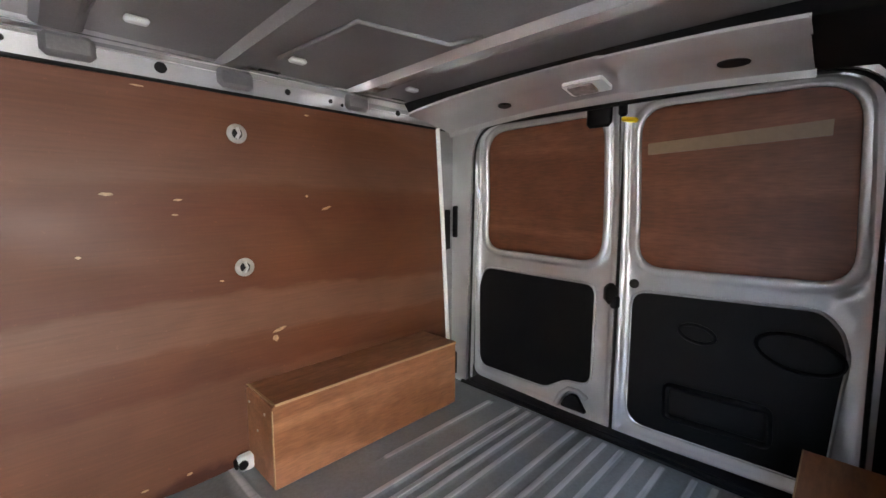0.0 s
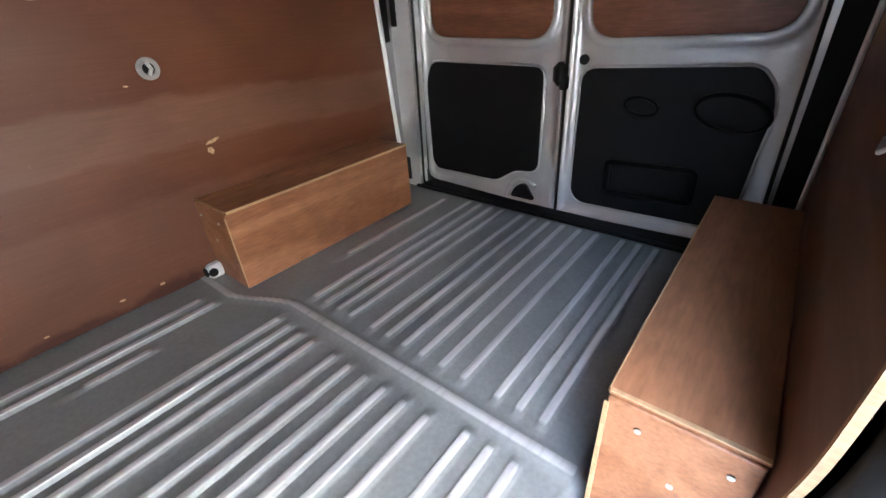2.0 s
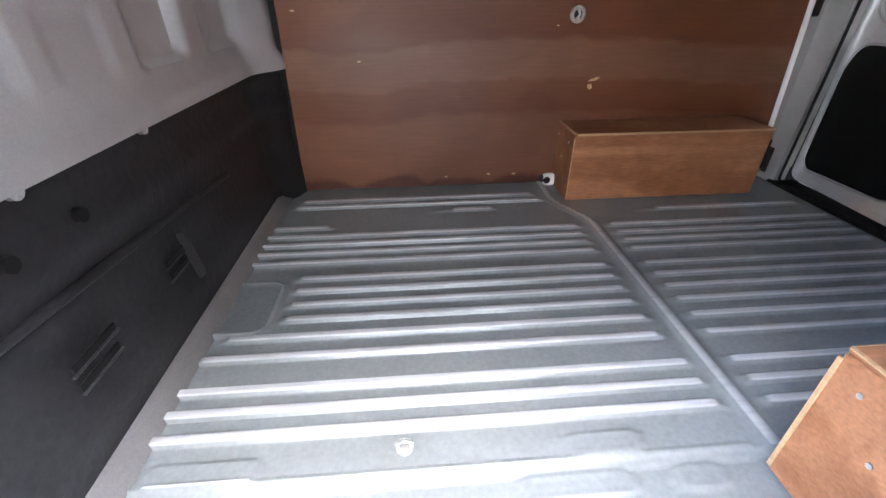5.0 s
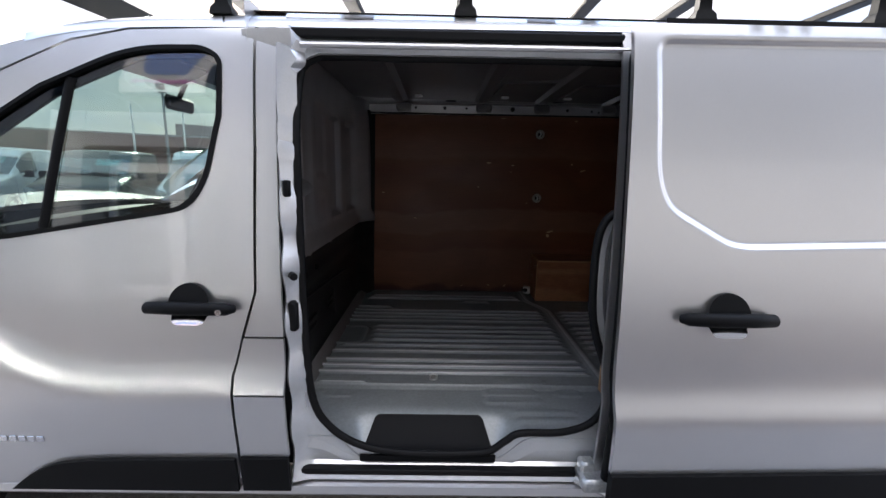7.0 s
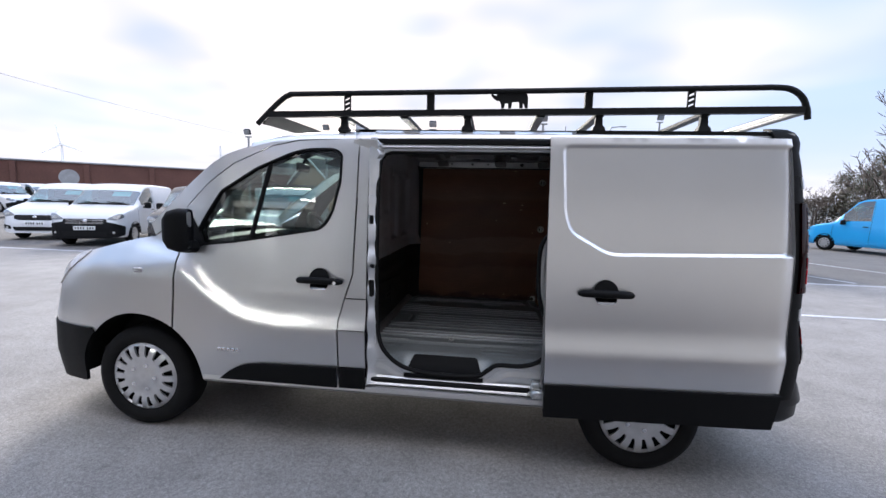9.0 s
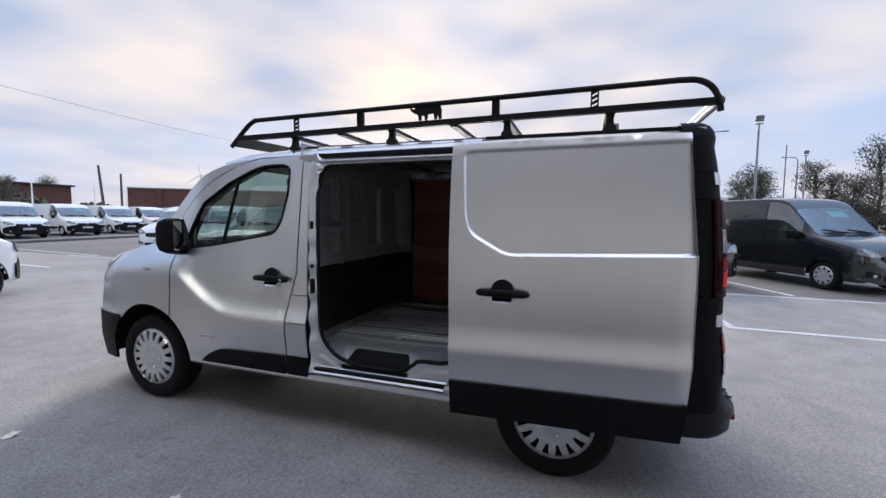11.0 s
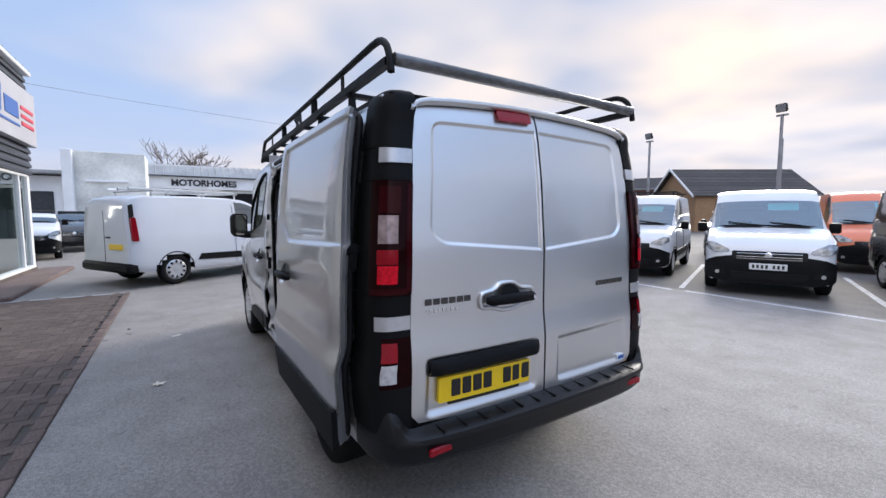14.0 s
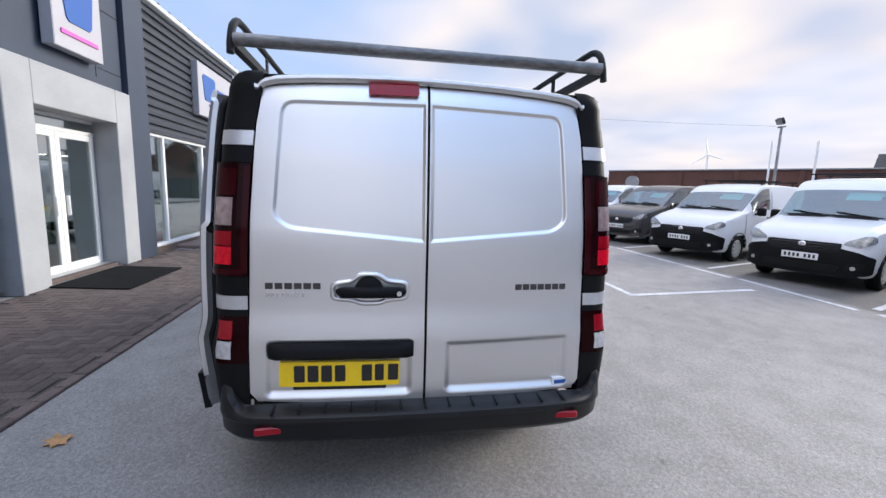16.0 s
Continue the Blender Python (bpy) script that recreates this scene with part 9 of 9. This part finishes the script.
# van centre shed
vc = thing("van_centre", "white gabled shed with red lettering", "building", kind="structure", m=Matrix.Translation((1.3, 44.0, 0)) @ Matrix.Rotation(radians(3), 4, 'Z'))
part("front", Mesh().slab([(-3.6, 0), (3.6, 0), (3.6, 5.15), (0, 5.95), (-3.6, 5.15)], lambda x, z: (x, 0, z), lambda x, z: (x, 0.3, z), step=3), RENDER, vc, "white sheeted gable front")
part("body", Mesh().box((0, 8, 2.5), (7.1, 15.4, 5.0), 0.05), RENDER, vc)
part("verge", Mesh().tube([(-3.65, -0.05, 5.15), (0, -0.05, 5.98), (3.65, -0.05, 5.15)], 0.07, 6).tube([(3.6, -0.05, 0), (3.6, -0.05, 5.1)], 0.05, 6), CLAD, vc, "thin dark trim")
vt = text_mesh("VAN CENTRE", 0.74, 0.02, 0.02)
part("gable_letters", moved(vt, Matrix.Translation((0.95, -0.05, 4.55)) @ Matrix.Rotation(radians(90), 4, 'X')), SIGNRED, vc, "red gable lettering")
for k in range(4):
    part("gable_bar", Mesh().box((-2.75 + 0.36 * k, -0.04, 4.55), (0.27, 0.04, 0.5), 0.02), SIGNRED, vc)
vs = text_mesh("SALES & HIRE", 0.40, 0.02)
part("gable_letters", moved(vs, Matrix.Translation((0.2, -0.05, 3.85)) @ Matrix.Rotation(radians(90), 4, 'X')), SIGNBLUE, vc, "blue gable lettering")
# brick house to the west, with a bare tree before it
bh = thing("brick_house", "red brick house with brown roof and white verge", "house", kind="structure", m=Matrix.Translation((-51, 12.2, 0)) @ Matrix.Rotation(radians(20), 4, 'Z'))
part("wall", Mesh().box((0, 0, 2.1), (8, 6, 4.2), 0.02), BRICKFAR, bh)
part("gable", Mesh().slab([(-3.0, 4.18), (3.0, 4.18), (0, 6.3)], lambda y, z: (4.0, y, z), lambda y, z: (3.8, y, z), step=3), BRICKFAR, bh)
for sg in (-1, 1):
    part("roof", Mesh().slab([(-4.6, 0), (4.4, 0), (4.4, 1), (-4.6, 1)], lambda x, t: (x, sg * 3.4 * (1 - t), 4.05 + 2.45 * t), lambda x, t: (x, sg * 3.4 * (1 - t), 3.90 + 2.45 * t), step=4), TILEBROWN, bh, "brown tiled slope")
    part("verge", Mesh().slab([(sg * 3.4, 3.90), (sg * 3.4, 4.10), (0, 6.57), (0, 6.33)], lambda y, z: (4.45, y, z), lambda y, z: (4.38, y, z), step=3), UPVC, bh)
for y, z in ((-1.4, 3.0), (1.4, 3.0)):
    part("window", Mesh().box((4.02, y, z), (0.06, 1.2, 1.1), 0.02), DARKIN, bh, "dark window")
ws_ = thing("white_shed", "small white flat-roofed shed beyond the bays", "building", kind="structure")
part("wall", Mesh().box((20.4, 54.5, 2.1), (3.6, 4, 4.2), 0.03), RENDER, ws_)
lh = thing("flat_roofed_building", "low brown flat-roofed building beyond the far row", "building", kind="structure")
part("wall", Mesh().box((-59, 27, 2.4), (6, 8, 4.8), 0.03), BRICKFAR, lh)
part("roof", Mesh().box((-59, 27, 4.9), (6.6, 8.6, 0.2), 0.03), TILE, lh)
# fence and notice board near the far row
fe = thing("fence", "dark close-boarded fence", "fence", kind="structure")
part("fence_panel", Mesh().box((-29, 3.2, 0.85), (0.1, 9.0, 1.7), 0.02), FENCEM, fe)
for k in range(5):
    part("fence_post", Mesh().box((-28.9, -1.2 + 2.2 * k, 0.9), (0.14, 0.14, 1.8), 0.02), FENCEM, fe)
nb = thing("notice_board", "white notice board with dark bars by the bays", "sign")
part("board", Mesh().box((-13.5, 4.05, 0.95), (0.06, 1.1, 1.05), 0.02), RENDER, nb)
for k, (y, w) in enumerate(((3.78, 0.25), (4.05, 0.16), (4.28, 0.2))):
    part("board_bar", Mesh().box((-13.46, y, 1.1), (0.02, w, 0.14), 0.01), INK, nb)
part("leg", Mesh().box((-13.5, 3.62, 0.2), (0.06, 0.06, 0.4), 0.01), GALV, nb)
part("leg", Mesh().box((-13.5, 4.48, 0.2), (0.06, 0.06, 0.4), 0.01), GALV, nb)


# ---- lamp posts, poles, turbine, cable ----
def flood_post(x, y, h, heads=1):
    t = thing("flood_lamp_post", "galvanised post with floodlight head in the yard", "lamp post", "yard lamp posts")
    part("post", Mesh().tube([(x, y, 0), (x, y, h)], [0.065, 0.048], 10), GALV, t, smooth=50)
    part("bracket", Mesh().box((x, y, h + 0.03), (0.34, 0.08, 0.06), 0.01), GALV, t)
    hd = part("lamp_head", Mesh().box((x, y - 0.08, h + 0.26), (0.32, 0.13, 0.28), 0.03, Matrix.Rotation(radians(28), 3, 'X')), FENCEM, t, "dark floodlight head", smooth=40)
    part("lamp_glass", Mesh().box((x, y - 0.165, h + 0.225), (0.28, 0.012, 0.25), 0.004, Matrix.Rotation(radians(28), 3, 'X')), GALV, hd)


for x, y, h in ((5.17, 14.9, 4.85), (0.4, 15.8, 4.75), (-5.25, 17.4, 4.85), (-8.9, 16.5, 4.45), (11.8, 20.4, 6.0), (21.0, 38.5, 6.8)):
    flood_post(x, y, h)
def plain_pole(x, y, h, r, material, label, lean=0.0):
    solo("pole", Mesh().tube([(x, y, 0), (x + lean, y, h)], [r, r * 0.7], 8), material, label, "pole", "poles", smooth=50)


for x, y, h in ((-13.5, 21, 4.6), (-10.2, 20, 4.2), (-3.0, 26, 5.5), (10.4, 41.5, 9.6), (18.1, 34.3, 7.1), (-31, 10, 3.6), (-32, 15, 3.6), (-33, 19.5, 3.6), (-34.5, 23, 3.8)):
    plain_pole(x, y, h, 0.06, UPVC if x < -9 else GALV, "pale slender flag pole")
plain_pole(-37.9, 23.4, 6.0, 0.14, WOODPOLE, "old dark timber pole", -0.8)
plain_pole(-37.4, 24.5, 5.3, 0.12, WOODPOLE, "old dark timber pole")
plain_pole(-37.3, 11.6, 5.6, 0.13, WOODPOLE, "old dark timber pole")


def street_lamp(x, y, h, a):
    t = thing("street_lamp", "tall galvanised street lamp with curved arm", "street lamp", "street lamps")
    part("column", Mesh().tube([(x, y, 0), (x, y, h - 0.4), (x + a * 0.15, y, h - 0.1), (x + a * 1.0, y, h)], [0.10, 0.07, 0.06, 0.04], 8), GALV, t, smooth=50)
    part("lantern", Mesh().box((x + a * 1.25, y, h - 0.01), (0.6, 0.2, 0.12), 0.04), GALV, t, smooth=40)


street_lamp(14.6, 40.8, 9.5, 1)
street_lamp(26.0, 52.6, 8.5, -1)
street_lamp(11.0, 56.5, 8.8, 1)
wt = thing("wind_turbine", "white wind turbine far beyond the yard", "wind turbine")
tx, ty = -330.0, 290.0
part("tower", Mesh().tube([(tx, ty, 0), (tx, ty, 38)], [1.6, 0.9], 10), UPVC, wt, smooth=50)
part("nacelle", Mesh().box((tx + 0.8, ty - 0.8, 38.5), (3, 3, 2), 0.5), UPVC, wt, smooth=50)
for a in (100, 215, 340):
    dx = Vector((0.66, 0.75, 0)) * math.cos(radians(a)) + Vector((0, 0, 1)) * math.sin(radians(a))
    c = Vector((tx + 2, ty - 2, 38.5))
    part("blade", Mesh().tube([c, c + dx * 4, c + dx * 15], [0.5, 0.9, 0.2], 6), UPVC, wt, smooth=50)
cb = Mesh().tube(smooth_line([(-7.8, -8.0, 5.05), (-9.0, -4.8, 4.87), (-9.1, 1.7, 4.55), (-9.0, 6.3, 4.38), (-8.95, 11.0, 4.38), (-8.9, 16.5, 4.50)], 8), 0.005, 5)
solo("overhead_cable", cb, GALV, "thin grey overhead cable to a lamp post", "cable")
rs = thing("round_sign", "grey round road sign seen from behind", "sign")
part("post", Mesh().tube([(-19.0, 16.5, 0), (-19.0, 16.5, 2.6)], 0.04, 8), GALV, rs, smooth=50)
part("disc", Mesh().tube([(-19.0, 16.5, 2.3), (-18.97, 16.47, 2.3)], 0.42, 24), GALV, rs, smooth=40)
# far rising ground
hl = Mesh()
rows = []
random.seed(5)
for k in range(73):
    a = radians(k * 5)
    r = 270
    h = 5.5 + 2.5 * math.sin(k * 0.9) + 1.5 * math.sin(k * 2.3)
    rows.append([(r * math.sin(a), r * math.cos(a), -1), (r * 1.02 * math.sin(a), r * 1.02 * math.cos(a), h * 0.7), (r * 1.08 * math.sin(a), r * 1.08 * math.cos(a), h)])
hl.grid(rows)
solo("backdrop", hl, HILLM, "low far hills and hedges", "hills", kind="structure", smooth=60)


# ---- winter trees and evergreen clumps ----
def bare_tree_mesh(seed, h, spread=0.45, levels=5, twig_r=0.020):
    rng = random.Random(seed)
    wood, twigs = Mesh(), Mesh()

    def grow(p, d, ln, r, lv):
        pts, rs = [p], [r]
        q = p.copy()
        dd = d.copy()
        for i in range(4):
            dd = (dd + Vector((rng.uniform(-1, 1), rng.uniform(-1, 1), rng.uniform(-0.3, 0.6))) * 0.13).normalized()
            q = q + dd * ln / 4
            pts.append(q.copy()); rs.append(max(r * (1 - 0.13 * (i + 1)), 0.006))
        (wood if lv < 2 else twigs).tube(pts, rs, 6 if lv < 2 else 3, cap=False)
        if lv >= levels:
            return
        for _ in range(rng.choice((2, 3, 3)) if lv else rng.choice((4, 5))):
            t = rng.uniform(0.45, 1.0)
            base = pts[min(4, int(t * 4))]
            nd = (dd + Vector((rng.uniform(-1, 1), rng.uniform(-1, 1), rng.uniform(-0.35, 0.7))) * (spread + 0.5)).normalized()
            grow(base, nd, ln * rng.uniform(0.55, 0.8), max(rs[-1] * rng.uniform(0.5, 0.75), twig_r), lv + 1)

    grow(Vector((0, 0, 0)), Vector((0, 0, 1)), h * 0.36, h * 0.022, 0)
    return wood, twigs


def bare_tree(seed, h, pos, label, levels=5, twig_r=0.020):
    t = thing("bare_tree", label, "tree", "winter trees", m=Matrix.Translation(pos))
    w, tw = bare_tree_mesh(seed, h, levels=levels, twig_r=twig_r)
    part("trunk", w, BARK, t, "bare grey-brown trunk and limbs", smooth=50)
    part("crown", tw, TWIG, t, "crown of fine bare twigs")
    return t


def leafy_tree(seed, h, pos, label):
    rng = random.Random(seed)
    t = thing("evergreen_tree", label, "tree", "evergreen trees", m=Matrix.Translation(pos))
    w = Mesh().tube([(0, 0, 0), (0.05 * h * rng.uniform(-1, 1), 0, h * 0.5), (0, 0.03 * h, h * 0.92)], [h * 0.028, h * 0.018, 0.02], 7)
    lv = Mesh()
    for k in range(44):
        a, z = rng.uniform(0, 6.28), rng.uniform(0.18, 1.0)
        rad = h * 0.30 * (1.15 - z) ** 0.6 * rng.uniform(0.5, 1.1)
        c = Vector((math.cos(a) * rad, math.sin(a) * rad, h * z))
        w.tube([(0, 0, c.z * 0.8), tuple(c)], [h * 0.008, 0.01], 4, cap=False)
        for _ in range(150):
            o = c + Vector((rng.gauss(0, 1), rng.gauss(0, 1), rng.gauss(0, 0.7))) * h * 0.050
            s = h * rng.uniform(0.006, 0.012)
            u = Vector((rng.uniform(-1, 1), rng.uniform(-1, 1), rng.uniform(-1, 1))).normalized()
            v = u.cross(Vector((rng.uniform(-1, 1), rng.uniform(-1, 1), rng.uniform(-1, 1)))).normalized()
            lv.add([o - u * s, o + v * s * 0.6, o + u * s, o - v * s * 0.6], [(0, 1, 2, 3)])
    part("trunk", w, BARK, t, "dark trunk", smooth=50)
    part("crown", lv, LEAFM, t, "dark green uneven crown")
    return t


proto = [bare_tree(s, 8.0, (-40 + 3 * i, 60, 0), "tall bare winter tree beyond the yard") for i, s in enumerate((3, 8, 15))]
ever = [leafy_tree(s, 7.0, (20 + 5 * i, 46, 0), "dark evergreen tree at the yard's edge") for i, s in enumerate((2, 9))]
random.seed(33)


def scatter(x0, y0, x1, y1, n, lo, hi, green=0.3, jitter=2.0):
    for k in range(n):
        t = (k + random.uniform(-0.3, 0.3)) / max(1, n - 1)
        x, y = x0 + (x1 - x0) * t + random.uniform(-jitter, jitter), y0 + (y1 - y0) * t + random.uniform(-jitter, jitter)
        src = random.choice(ever) if random.random() < green else random.choice(proto)
        s = random.uniform(lo, hi) / (7.0 if src in ever else 8.0)
        copy_thing(src, Matrix.Translation((x, y, 0)) @ Matrix.Rotation(random.uniform(0, 6.28), 4, 'Z') @ Matrix.Diagonal((s, s, s, 1)))


scatter(19, 47, 58, 22, 32, 4.4, 6.2, 0.42, 2.5)
scatter(24, 54, 66, 26, 26, 5.5, 7.4, 0.2, 2.5)
scatter(8, 60, 14, 58, 3, 4.0, 5.0, 0.3, 1.5)
scatter(-12, 60, 4, 62, 7, 3.5, 5.0, 0.4, 2.0)
scatter(-58, 2, -62, 34, 16, 4.0, 7.0, 0.35, 3.0)
scatter(-41, 4, -41, 21, 12, 3.6, 5.4, 0.2, 2.0)
scatter(-50, -18, -46, -4, 6, 6.5, 9.0, 0.0, 2.0)
bare_tree(41, 12.0, (-40.0, 9.2, 0), "spreading bare tree before the brick house", 5, 0.030)
bare_tree(52, 9.5, (-45.0, 16.0, 0), "slender bare tree beside the brick house", 5, 0.026)
bare_tree(57, 14.5, (-46.0, -1.4, 0), "broad bare tree behind the far building", 5, 0.032)
bare_tree(71, 9.0, (-41.5, 5.2, 0), "slender bare tree behind the far building", 4, 0.030)
bare_tree(63, 7.0, (-40.0, 16.0, 0), "small bare tree by the timber pole")
copy_thing(proto[1], Matrix.Translation((27.5, 22.0, 0)) @ Matrix.Diagonal((1.3, 1.3, 1.3, 1)))
copy_thing(proto[2], Matrix.Translation((30.0, 21.0, 0)) @ Matrix.Diagonal((1.2, 1.2, 1.2, 1)))
for k, (x, y, s) in enumerate(((26.6, 24.2, 1.35), (27.6, 24.6, 1.5), (28.6, 23.4, 1.62), (29.2, 25.0, 1.6), (31.2, 23.6, 1.7), (32.6, 24.8, 1.6))):
    copy_thing(proto[k % 3], Matrix.Translation((x, y, 0)) @ Matrix.Rotation(1.3 * k, 4, 'Z') @ Matrix.Diagonal((s * 0.75, s * 0.75, s, 1)))

copy_thing(ever[0], Matrix.Translation((27.5, 42.0, 0)) @ Matrix.Diagonal((0.9, 0.9, 1.22, 1)))

# low hedge bank closing the far sides
random.seed(8)
hg = Mesh()
for a0, a1, r, hm in ((-82, -54, 56, 2.0), (14, 52, 58, 2.4), (-20, 14, 66, 1.0), (180, 250, 80, 1.0), (100, 170, 60, 1.0)):
    n = int(abs(a1 - a0) * (260 if hm > 1.2 else 100))
    for k in range(n):
        a = radians(a0 + (a1 - a0) * random.random())
        rr = r + random.uniform(-2.5, 2.5)
        o = Vector((rr * math.sin(a), rr * math.cos(a), min(abs(random.gauss(0.9, 0.8)), 1.0 + 0.5 * math.sin(a * 40) * math.sin(a * 13 + 1) + random.uniform(0, 0.35)) * hm))
        s = random.uniform(0.10, 0.28)
        u = Vector((random.uniform(-1, 1), random.uniform(-1, 1), random.uniform(-0.6, 1))).normalized()
        v = u.cross(Vector((random.uniform(-1, 1), random.uniform(-1, 1), random.uniform(-1, 1)))).normalized()
        hg.add([o - u * s, o + v * s * 0.6, o + u * s, o - v * s * 0.6], [(0, 1, 2, 3)])
solo("hedge", hg, HEDGE, "brown winter hedge along the yard's edge", "hedge", kind="stuff")
